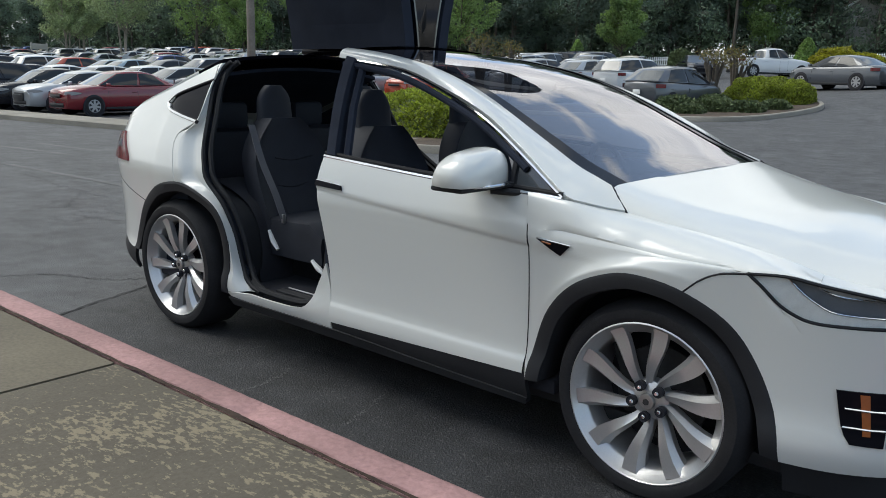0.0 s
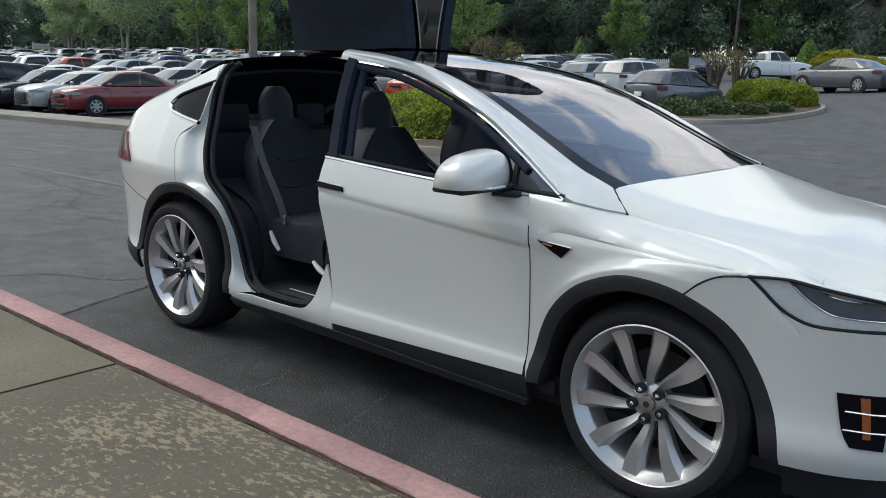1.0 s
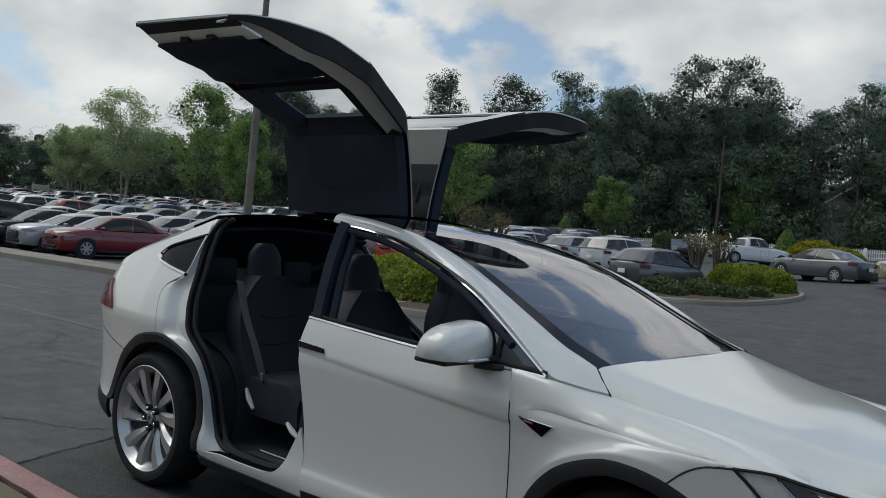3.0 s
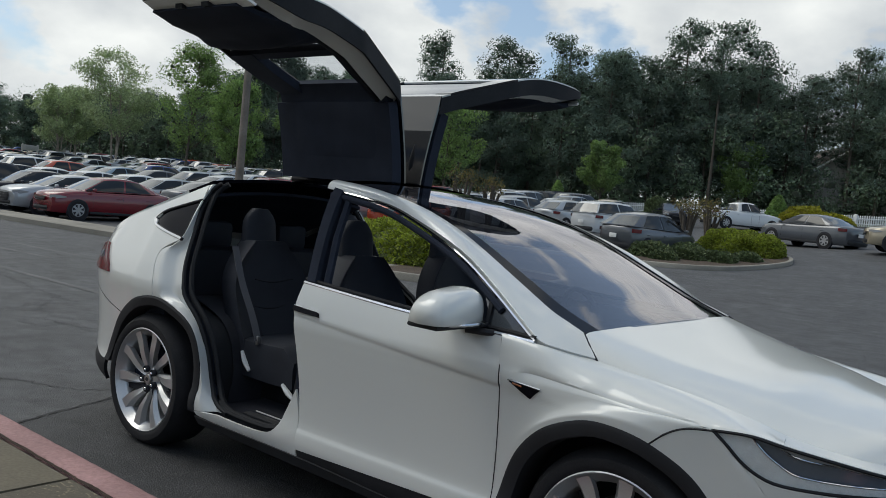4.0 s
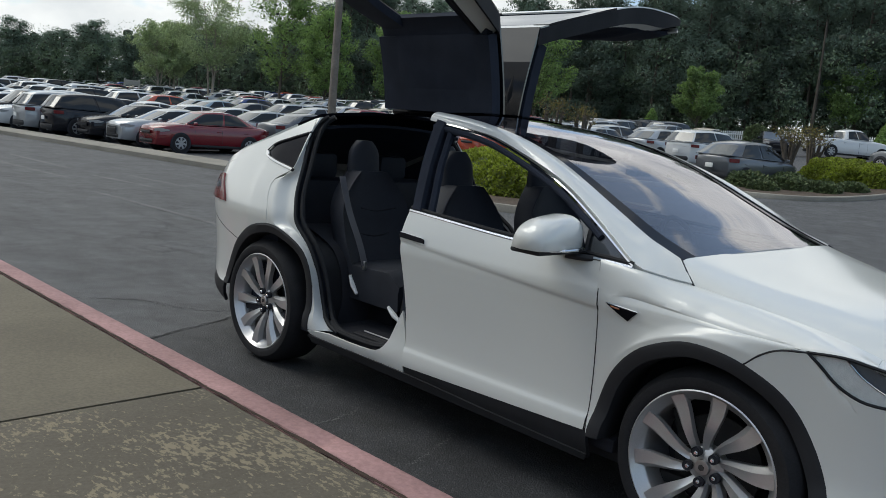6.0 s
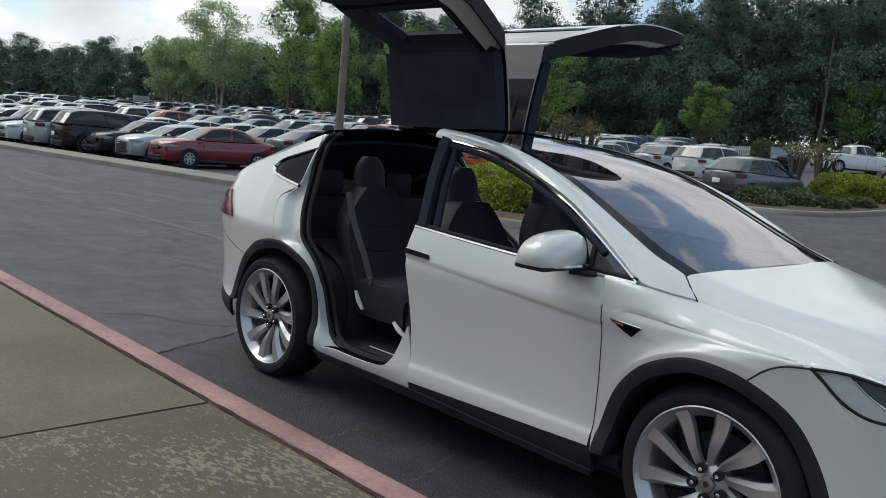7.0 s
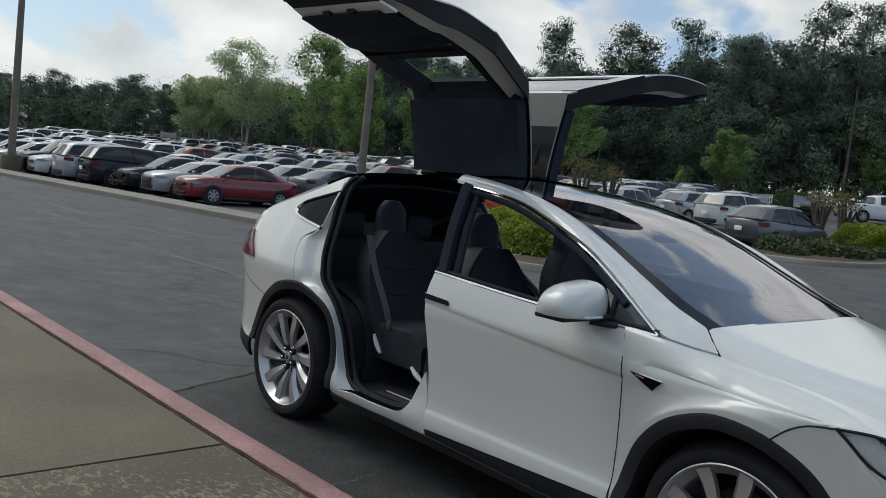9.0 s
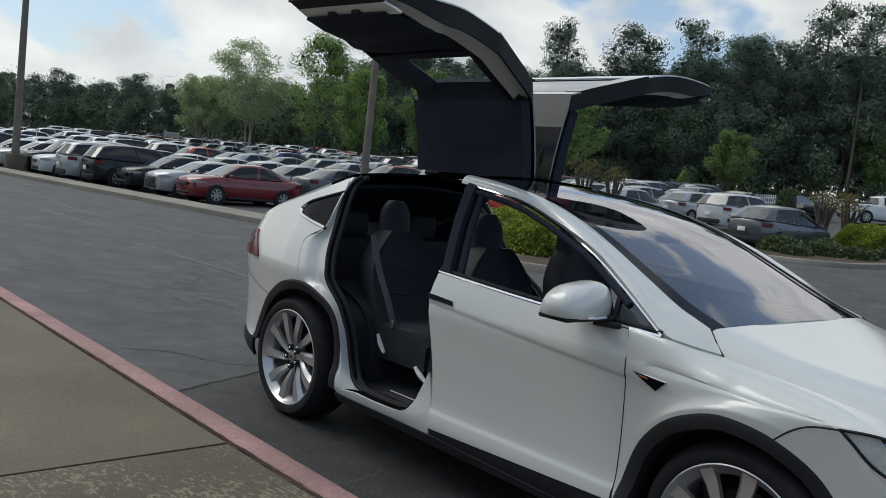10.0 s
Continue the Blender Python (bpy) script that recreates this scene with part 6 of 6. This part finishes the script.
def tree(name, label, kind, height, seed, open_=0.0):
    rg = random.Random(seed)
    t = tagged(new(name), label, "tree")
    centres, bm = [], bmesh.new()
    if kind == "pine":
        lean = (rg.uniform(-0.4, 0.4), rg.uniform(-0.4, 0.4))
        tube([(0, 0, -0.3), (lean[0] * 0.4, lean[1] * 0.4, height * 0.5), (lean[0], lean[1], height * 0.96)], [0.24, 0.17, 0.05], 7, bm, 8)
        z = height * (rg.uniform(0.10, 0.22) + 0.22 * open_)
        while z < height * 0.98:
            q = z / height
            reach = height * 0.17 * (1.15 - q) ** 0.55 * (0.55 + 0.45 * ease((q - 0.1) / 0.25)) * rg.uniform(0.55, 1.25) + 0.7
            a = rg.uniform(0, math.tau)
            o = (lean[0] * q, lean[1] * q)
            tip = (o[0] + reach * math.cos(a), o[1] + reach * math.sin(a), z + reach * rg.uniform(0.0, 0.3))
            tube([(o[0], o[1], z - 0.2), tip], [0.05, 0.02], 4, bm)
            for f in (0.55, 1.0):
                centres.append((o[0] + (tip[0] - o[0]) * f, o[1] + (tip[1] - o[1]) * f, z + (tip[2] - z) * f, rg.uniform(0.85, 1.45)))
            z += height * rg.uniform(0.010, 0.027) * (1 + 0.9 * open_)
        centres.append((lean[0], lean[1], height * 0.98, 0.8))
        part("trunk", bm, M["bark"], t, smooth=60)
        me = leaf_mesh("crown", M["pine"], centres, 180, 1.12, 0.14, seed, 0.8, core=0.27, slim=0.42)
    else:
        stems = 1 if kind != "pale" else 3
        for sidx in range(stems):
            a0 = rg.uniform(0, math.tau)
            b = (0.35 * math.cos(a0) * (stems > 1), 0.35 * math.sin(a0) * (stems > 1))
            topz = height * rg.uniform(0.75, 0.95)
            off = (rg.uniform(-1, 1) * height * 0.10, rg.uniform(-1, 1) * height * 0.10)
            tube([(b[0], b[1], -0.3), (b[0] + off[0] * 0.3, b[1] + off[1] * 0.3, height * 0.35), (b[0] + off[0], b[1] + off[1], topz)], [height * (0.009 if stems > 1 else 0.012), height * 0.007, 0.015], 7, bm, 8)
            for _ in range(int(46 / stems)):
                q = rg.uniform(0.38 if kind == "pale" else 0.30, 1.0)
                z = height * q
                wide = height * 0.27 * math.sin(math.pi * min(1, (q - 0.18) / 0.86)) ** 0.7 * rg.uniform(0.4, 1.1) + 0.3
                a = rg.uniform(0, math.tau)
                o = (b[0] + off[0] * q, b[1] + off[1] * q)
                tip = (o[0] + wide * math.cos(a), o[1] + wide * math.sin(a), z + wide * 0.25)
                tube([(o[0], o[1], max(0.5, z - wide * 0.7)), tip], [0.03, 0.008], 4, bm)
                for f in (0.65, 1.0):
                    centres.append((o[0] + (tip[0] - o[0]) * f, o[1] + (tip[1] - o[1]) * f, z - (1 - f) * wide * 0.5 + f * wide * 0.2, rg.uniform(0.6, 1.1) * height / 11))
        part("trunk", bm, M["pale_bark"] if kind == "pale" else M["bark"], t, smooth=60)
        me = leaf_mesh("crown", M["leaf_pale"] if kind == "pale" else M["leaf"], centres, 170, 1.05, 0.10, seed, 0.8, core=0.18 if kind != "pale" else 0.0)
    cr = new("crown", me)
    cr.parent = t
    return t


pines = [tree("pine_tree", "tall dark pine with an uneven crown", "pine", h, s, o) for h, s, o in ((21, 1, 0.0), (19, 2, 0.25), (22.5, 3, 0.0), (18, 4, 0.0), (20, 5, 0.55), (21, 6, 0.3))]
rng = random.Random(5)
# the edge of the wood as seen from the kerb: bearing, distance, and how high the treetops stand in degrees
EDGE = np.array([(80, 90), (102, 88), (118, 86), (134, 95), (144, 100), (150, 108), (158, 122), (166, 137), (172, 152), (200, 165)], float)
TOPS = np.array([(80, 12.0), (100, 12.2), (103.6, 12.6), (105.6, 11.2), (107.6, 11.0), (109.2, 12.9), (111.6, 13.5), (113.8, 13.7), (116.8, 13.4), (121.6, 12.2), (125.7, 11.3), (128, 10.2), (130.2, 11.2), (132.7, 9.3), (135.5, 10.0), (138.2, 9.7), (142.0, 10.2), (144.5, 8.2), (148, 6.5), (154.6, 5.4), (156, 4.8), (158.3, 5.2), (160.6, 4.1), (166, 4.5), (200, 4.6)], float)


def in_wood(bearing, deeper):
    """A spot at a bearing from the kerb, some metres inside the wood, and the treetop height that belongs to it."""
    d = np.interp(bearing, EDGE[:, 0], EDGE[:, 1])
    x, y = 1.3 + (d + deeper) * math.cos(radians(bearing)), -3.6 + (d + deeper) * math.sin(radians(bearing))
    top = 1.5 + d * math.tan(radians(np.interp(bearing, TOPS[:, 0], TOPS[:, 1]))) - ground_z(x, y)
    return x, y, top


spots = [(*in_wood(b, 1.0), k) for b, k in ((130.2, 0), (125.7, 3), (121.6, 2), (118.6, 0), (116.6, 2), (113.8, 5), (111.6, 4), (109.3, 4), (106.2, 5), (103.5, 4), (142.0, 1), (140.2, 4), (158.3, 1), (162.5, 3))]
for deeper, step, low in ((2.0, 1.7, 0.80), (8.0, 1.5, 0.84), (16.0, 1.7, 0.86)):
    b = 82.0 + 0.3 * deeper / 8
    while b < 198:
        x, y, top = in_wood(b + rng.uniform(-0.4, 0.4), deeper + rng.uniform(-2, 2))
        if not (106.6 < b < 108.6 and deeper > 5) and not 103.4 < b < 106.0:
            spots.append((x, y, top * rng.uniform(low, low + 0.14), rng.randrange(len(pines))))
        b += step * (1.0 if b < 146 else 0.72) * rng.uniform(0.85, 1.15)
heights = (21, 19, 22.5, 18, 20, 21)
placed = set()
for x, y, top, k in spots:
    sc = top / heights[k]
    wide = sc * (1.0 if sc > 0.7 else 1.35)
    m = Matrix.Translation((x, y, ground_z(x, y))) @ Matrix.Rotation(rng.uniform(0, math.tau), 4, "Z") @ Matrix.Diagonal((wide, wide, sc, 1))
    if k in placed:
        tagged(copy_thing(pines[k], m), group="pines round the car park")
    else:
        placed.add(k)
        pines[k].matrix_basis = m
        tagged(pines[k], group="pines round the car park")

for kind, label, x, y, h, s in (
    ("pale", "pale spring tree with several slender trunks", -73.2, 37.6, 11.1, 21), ("pale", "pale spring tree with several slender trunks", -82.5, 38.5, 8.0, 22), ("pale", "pale spring tree with several slender trunks", -80.5, 36.0, 7.7, 23),
    ("green", "fresh green spring tree", -61.4, 37.8, 11.4, 24), ("green", "fresh green spring tree", -55.1, 38.1, 8.2, 25), ("green", "fresh green spring tree", -50.0, 41.5, 8.3, 26), ("green", "bright green spring tree behind the cars", -43.2, 50.6, 9.3, 27),
    ("green", "low bright green tree before the pines", -34.7, 62.4, 6.0, 28), ("green", "fresh green spring tree", -60.0, 60.0, 11.0, 29), ("green", "fresh green tree before the pines", -12.0, 84.0, 9.0, 30), ("green", "low green tree before the pines", -28.0, 78.0, 7.0, 31),
):
    t = tree("deciduous_tree", label, kind, h, s)
    t.matrix_basis = Matrix.Translation((x, y, ground_z(x, y)))

# undergrowth that closes the wood near the ground
cs = []
rng = random.Random(8)
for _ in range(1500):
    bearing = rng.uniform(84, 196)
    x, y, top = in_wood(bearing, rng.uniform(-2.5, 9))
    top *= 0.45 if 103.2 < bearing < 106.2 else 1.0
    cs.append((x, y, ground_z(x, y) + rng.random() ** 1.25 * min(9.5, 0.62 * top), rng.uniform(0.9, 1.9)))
for x0, y0, x1, y1, n, top in ((-95, 100, 60, 118, 480, 13.0), (-190, -30, -150, 60, 240, 9.0), (-150, 60, -90, 104, 240, 10.0)):
    for k in range(n):
        f = rng.random()
        x, y = x0 + (x1 - x0) * f + rng.uniform(-2, 2), y0 + (y1 - y0) * f + rng.uniform(-2, 6)
        cs.append((x, y, ground_z(x, y) + rng.random() * top, rng.uniform(1.6, 2.8)))
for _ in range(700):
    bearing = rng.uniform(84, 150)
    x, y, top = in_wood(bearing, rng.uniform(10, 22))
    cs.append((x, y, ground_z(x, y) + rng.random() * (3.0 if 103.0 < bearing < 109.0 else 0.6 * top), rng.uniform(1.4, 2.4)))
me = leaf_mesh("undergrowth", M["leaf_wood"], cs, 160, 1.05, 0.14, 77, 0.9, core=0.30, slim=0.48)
tagged(new("undergrowth", me), "dark undergrowth along the edge of the wood", "undergrowth", kind="stuff")


def shrub(name, label, x, y, rx, ry, h, material, seed, leaf=0.06, per=9000, cone=False):
    """A clipped shrub: many small leaves over a lumpy mound, with a solid dark green core inside."""
    r = np.random.RandomState(seed)
    s = tagged(new(name), label, "shrub")
    n = per
    d = r.normal(size=(n, 3))
    d /= np.linalg.norm(d, axis=1)[:, None]
    d[:, 2] = np.abs(d[:, 2])
    lump = np.array([0.10 * noise.noise(Vector(q * 2.6) + Vector((seed, 0, 0))) + 0.05 * noise.noise(Vector(q * 7.0)) for q in d])[:, None]
    rad = 0.96 + lump - 0.16 * r.rand(n, 1) ** 2
    if cone:
        t = r.rand(n)
        a = r.rand(n) * math.tau
        w = (1 - t) ** 0.62 * (0.9 + 0.15 * r.rand(n))
        p = np.stack([rx * w * np.cos(a), ry * w * np.sin(a), h * t], 1)
    else:
        sq = np.sign(d) * np.abs(d) ** 0.8
        p = sq * rad * (rx, ry, h)
    p += (x, y, ground_z(x, y))
    u = d + r.normal(size=d.shape) * 0.7
    u /= np.linalg.norm(u, axis=1)[:, None]
    w = np.cross(u, r.normal(size=d.shape))
    w /= np.linalg.norm(w, axis=1)[:, None]
    k = leaf * (0.6 + 0.8 * r.rand(n, 1))
    v = np.stack([p - u * k, p + w * k * 0.55, p + u * k, p - w * k * 0.55], 1).reshape(-1, 3)
    me = bpy.data.meshes.new("foliage")
    me.from_pydata(v.tolist(), [], np.arange(len(v)).reshape(-1, 4).tolist())
    me.materials.append(material)
    o = new("foliage", me)
    o.parent = s
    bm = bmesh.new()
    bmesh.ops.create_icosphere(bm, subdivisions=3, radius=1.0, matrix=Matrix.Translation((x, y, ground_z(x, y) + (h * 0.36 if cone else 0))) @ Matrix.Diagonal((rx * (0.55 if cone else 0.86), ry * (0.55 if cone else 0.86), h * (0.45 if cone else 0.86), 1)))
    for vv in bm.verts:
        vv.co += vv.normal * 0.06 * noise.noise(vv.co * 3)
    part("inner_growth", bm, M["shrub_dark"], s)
    return s


def island(name, label, outline, bed=True):
    """A planted island: a kerb ring round a bed of mulch."""
    p = spline(outline + [outline[0]], 80)
    mid = p.mean(0)
    g = []
    for inset_, h in ((0.0, -0.03), (0.0, 0.12), (0.02, 0.145), (0.15, 0.15), (0.17, 0.11)):
        row = []
        for q in p:
            d = (mid - q) / np.linalg.norm(mid - q)
            a = q + d * inset_
            row.append((a[0], a[1], ground_z(*a) + h))
        g.append(row)
    tagged(part(name, sheet(np.array(g)), M["strip"]), label, "kerb", kind="structure")
    rows = [[(*(mid + (q - mid) * f * 0.985), ground_z(*(mid + (q - mid) * f)) + 0.11 + 0.10 * (1 - f)) for q in p] for f in (1.0, 0.6, 0.25, 0.02)]
    tagged(part("planting_bed", sheet(np.array(rows)), M["mulch"]), "brown mulch bed inside the kerb ring", "bed", kind="structure")


island("kerb_ring", "rounded concrete kerb round a planted island", [(-16.5, 20.0), (-12.5, 20.3), (-9.9, 20.8), (-8.5, 21.7), (-7.7, 23.6), (-7.35, 26.2), (-8.2, 28.2), (-10.2, 28.6), (-11.4, 26.6), (-12.4, 24.4), (-16.5, 23.6)])
island("kerb_ring", "rounded concrete kerb round a planted island", [(-16.0, 9.6), (-12.0, 8.8), (-9.3, 8.5), (-7.8, 9.6), (-7.9, 12.2), (-9.6, 13.2), (-14.0, 13.4), (-17.0, 12.2)])
shrub("shrub", "broad clipped yellow-green shrub", -9.75, 27.2, 1.35, 1.2, 1.08, M["shrub"], 1, 0.055, 14000)
shrub("shrub", "broad clipped yellow-green shrub", -8.75, 27.3, 0.85, 0.95, 0.92, M["shrub"], 2, 0.055, 9000)
for k, (x, y, w, h) in enumerate(((-12.0, 23.6, 0.7, 0.62), (-11.0, 22.9, 0.75, 0.66), (-9.9, 23.6, 0.7, 0.58), (-9.0, 23.9, 0.6, 0.48), (-13.2, 22.9, 0.7, 0.6), (-10.6, 25.0, 0.65, 0.58), (-8.5, 25.1, 0.5, 0.42), (-12.6, 22.0, 0.55, 0.5), (-10.3, 22.4, 0.5, 0.42))):
    shrub("low_shrub", "low dark green groundcover shrub", x, y, w, w, h, M["shrub_dark"], 10 + k, 0.07, 3500)
shrub("shrub", "broad clipped yellow-green hedge shrub", -11.6, 11.2, 2.3, 1.5, 1.15, M["shrub"], 3, 0.05, 16000)
shrub("shrub", "broad clipped yellow-green hedge shrub", -14.6, 11.6, 1.8, 1.4, 1.1, M["shrub"], 4, 0.05, 9000)
shrub("shrub", "small clipped green shrub", -29.0, 61.8, 0.95, 0.95, 1.6, M["shrub_dark"], 5, 0.12, 2500)
shrub("cone_shrub", "clipped cone-shaped green shrub", -37.95, 60.5, 1.0, 1.0, 2.7, M["leaf"], 6, 0.12, 3500, True)
shrub("cone_shrub", "clipped cone-shaped green shrub", -17.8, 57.6, 1.05, 1.05, 2.3, M["leaf"], 7, 0.12, 5000, True)
shrub("yellow_shrub", "loose yellow-green flowering shrub", -14.9, 54.2, 1.7, 1.4, 1.7, M["yellow_shrub"], 8, 0.13, 5000)
shrub("yellow_shrub", "loose yellow-green flowering shrub", -12.9, 53.0, 1.5, 1.3, 1.3, M["yellow_shrub"], 9, 0.13, 5000)


def crepe(x, y, h, seed):
    """A hard-pruned small tree with knuckled stems and sparse new leaves."""
    rg = random.Random(seed)
    t = tagged(new("pruned_tree"), "hard-pruned small tree with knuckled stems and sparse leaves", "tree")
    bm, cs = bmesh.new(), []
    z0 = ground_z(x, y) + 0.08
    for k in range(6):
        a = math.tau * k / 6 + rg.uniform(-0.3, 0.3)
        r = h * rg.uniform(0.07, 0.20)
        tip = (x + r * math.cos(a), y + r * math.sin(a), z0 + h * rg.uniform(0.68, 0.85))
        tube([(x + 0.10 * math.cos(a), y + 0.10 * math.sin(a), z0 - 0.1), (x + 0.14 * math.cos(a), y + 0.14 * math.sin(a), z0 + h * 0.4), tip], [0.06, 0.055, 0.065], 7, bm, 6)
        for _ in range(7):
            b = rg.uniform(0, math.tau)
            q = (tip[0] + 0.3 * h * 0.4 * math.cos(b), tip[1] + 0.3 * h * 0.4 * math.sin(b), tip[2] + rg.uniform(0.05, 0.32) * h * 0.7)
            tube([tip, q], [0.014, 0.005], 4, bm)
            cs.append((*q, 0.20))
    part("trunk", bm, M["bark"], t, smooth=60)
    me = leaf_mesh("foliage", M["leaf_rust"], cs, 9, 1.1, 0.05, seed, 0.8)
    o = new("foliage", me)
    o.parent = t


crepe(-11.1, 26.0, 1.9, 1)
crepe(-10.9, 27.6, 1.9, 2)
crepe(-19.7, 23.4, 2.6, 3)
crepe(-19.4, 24.9, 2.4, 4)


# ---- poles, fence, sign, verge ----
def wood_pole(x, y, h, base):
    z = ground_z(x, y)
    p = tagged(new("lamp_pole"), "weathered grey wooden lighting pole", "pole")
    part("shaft", tube([(x, y, z - 0.2), (x, y, z + h * 0.5), (x, y, z + h)], [0.17, 0.145, 0.11], 14), M["pole"], p, smooth=60)
    if base:
        part("footing", tube([(x, y, z - 0.1), (x, y, z + 0.75)], 0.42, 20), M["concrete"], p, "round concrete footing", smooth=50)


wood_pole(-25.7, 16.7, 12.0, False)
wood_pole(-38.5, 7.2, 11.0, True)


def picket_fence():
    f = tagged(new("picket_fence"), "white picket fence before the wood", "fence")
    a, b = np.array((-35.5, 62.0)), np.array((-12.0, 71.5))
    n = 150
    bm = bmesh.new()
    d = (b - a) / np.linalg.norm(b - a)
    rot = Matrix.Rotation(math.atan2(d[1], d[0]), 4, "Z")
    first = None
    for k in range(n):
        p = a + (b - a) * k / n
        z = ground_z(*p)
        if first is None:
            bm = box(bmesh.new(), (0, 0, 0.50), (0.10, 0.03, 0.80))
            bmesh.ops.create_cone(bm, cap_ends=True, segments=4, radius1=0.07, radius2=0.0, depth=0.12, matrix=Matrix.Translation((0, 0, 0.96)))
            first = part("picket", bm, M["fence_white"], f)
            o = first
        else:
            o = first.copy()
            scene.collection.objects.link(o)
        o.matrix_basis = Matrix.Translation((*p, z)) @ rot
    for h in (0.30, 0.72):
        part("rail", tube([(*(a + (b - a) * t), ground_z(*(a + (b - a) * t)) + h) for t in np.linspace(0, 1, 12)], 0.05, 4), M["fence_white"], f)
    for k in range(0, n, 16):
        p = a + (b - a) * k / n
        part("post", box(bmesh.new(), (*p, ground_z(*p) + 0.55), (0.22, 0.22, 1.1), 0.02), M["fence_white"], f)


picket_fence()
g = [[(x, y + 14 * t, ground_z(x, y + 14 * t) + 0.03 + 0.02 * math.sin(x)) for t in np.linspace(0, 1, 8)] for x, y in zip(np.linspace(-52, 10, 40), np.linspace(62, 80, 40))]
tagged(part("verge", sheet(np.array(g)), M["grass"]), "green grass verge before the fence", "grass", kind="structure")
g = [[(x, y + 24 * t, ground_z(x, y + 24 * t) + 0.03) for t in np.linspace(0, 1, 8)] for x, y in zip(np.linspace(-170, -52, 40), np.linspace(-20, 62, 40))]
tagged(part("verge", sheet(np.array(g)), M["grass"]), "grass below the far trees", "grass", kind="structure")
bm = bmesh.new()
x, y = -97.1, 40.8
box(bm, (x, y, ground_z(x, y) + 1.65), (0.1, 2.4, 0.62), 0.02, Matrix.Rotation(0.3, 4, "Z"))
for s in (-1.0, 1.0):
    box(bm, (x - 0.3 * s, y + s, ground_z(x, y) + 1.0), (0.12, 0.12, 2.2))
tagged(part("banner_sign", bm, M["wall"]), "pale banner sign on two posts, unreadable", "sign")


def house(x, y, turn):
    """A low house half hidden by the wood: walls, a brown gable roof and white barge boards."""
    h = tagged(new("house"), "low pale house with a brown roof behind the trees", "house")
    z = ground_z(x, y)
    part("wall", box(bmesh.new(), (0, 0, 2.9), (8.0, 10.0, 6.4), 0.02), M["wall"], h)
    for sgn in (1, -1):
        slope = [[(sgn * 4.5, yy, 5.8), (0, yy, 8.9)] for yy in np.linspace(-5.4, 5.4, 5)]
        part("roof", sheet(np.array(slope)), M["roof"], h, "brown shingle roof slope", thick=0.12)
        part("barge_board", tube([(sgn * 4.55, -5.45, 5.75), (0, -5.45, 8.85)], 0.12, 4), M["fence_white"], h, "white barge board")
    gable = bmesh.new()
    gable.faces.new([gable.verts.new(p) for p in ((-4.0, -4.98, 6.0), (4.0, -4.98, 6.0), (0, -4.98, 8.8))])
    part("gable", gable, M["wall"], h, thick=0.05)
    part("window", box(bmesh.new(), (0, -5.02, 4.2), (1.4, 0.06, 1.2), 0.02), M["lot_glass"], h)
    h.matrix_basis = Matrix.Translation((x, y, z - 1.4)) @ Matrix.Rotation(radians(turn), 4, "Z")


house(-22.4, 90.5, 35)
t = tagged(new("bare_trunk"), "slender bare tree trunk before the wood", "tree trunk")
x, y = -30.0, 75.0
part("trunk", tube([(x, y, ground_z(x, y) - 0.2), (x + 0.1, y, ground_z(x, y) + 5.5), (x, y + 0.1, ground_z(x, y) + 11.0)], [0.16, 0.13, 0.06], 8, samples=10), M["bark"], t, smooth=60)
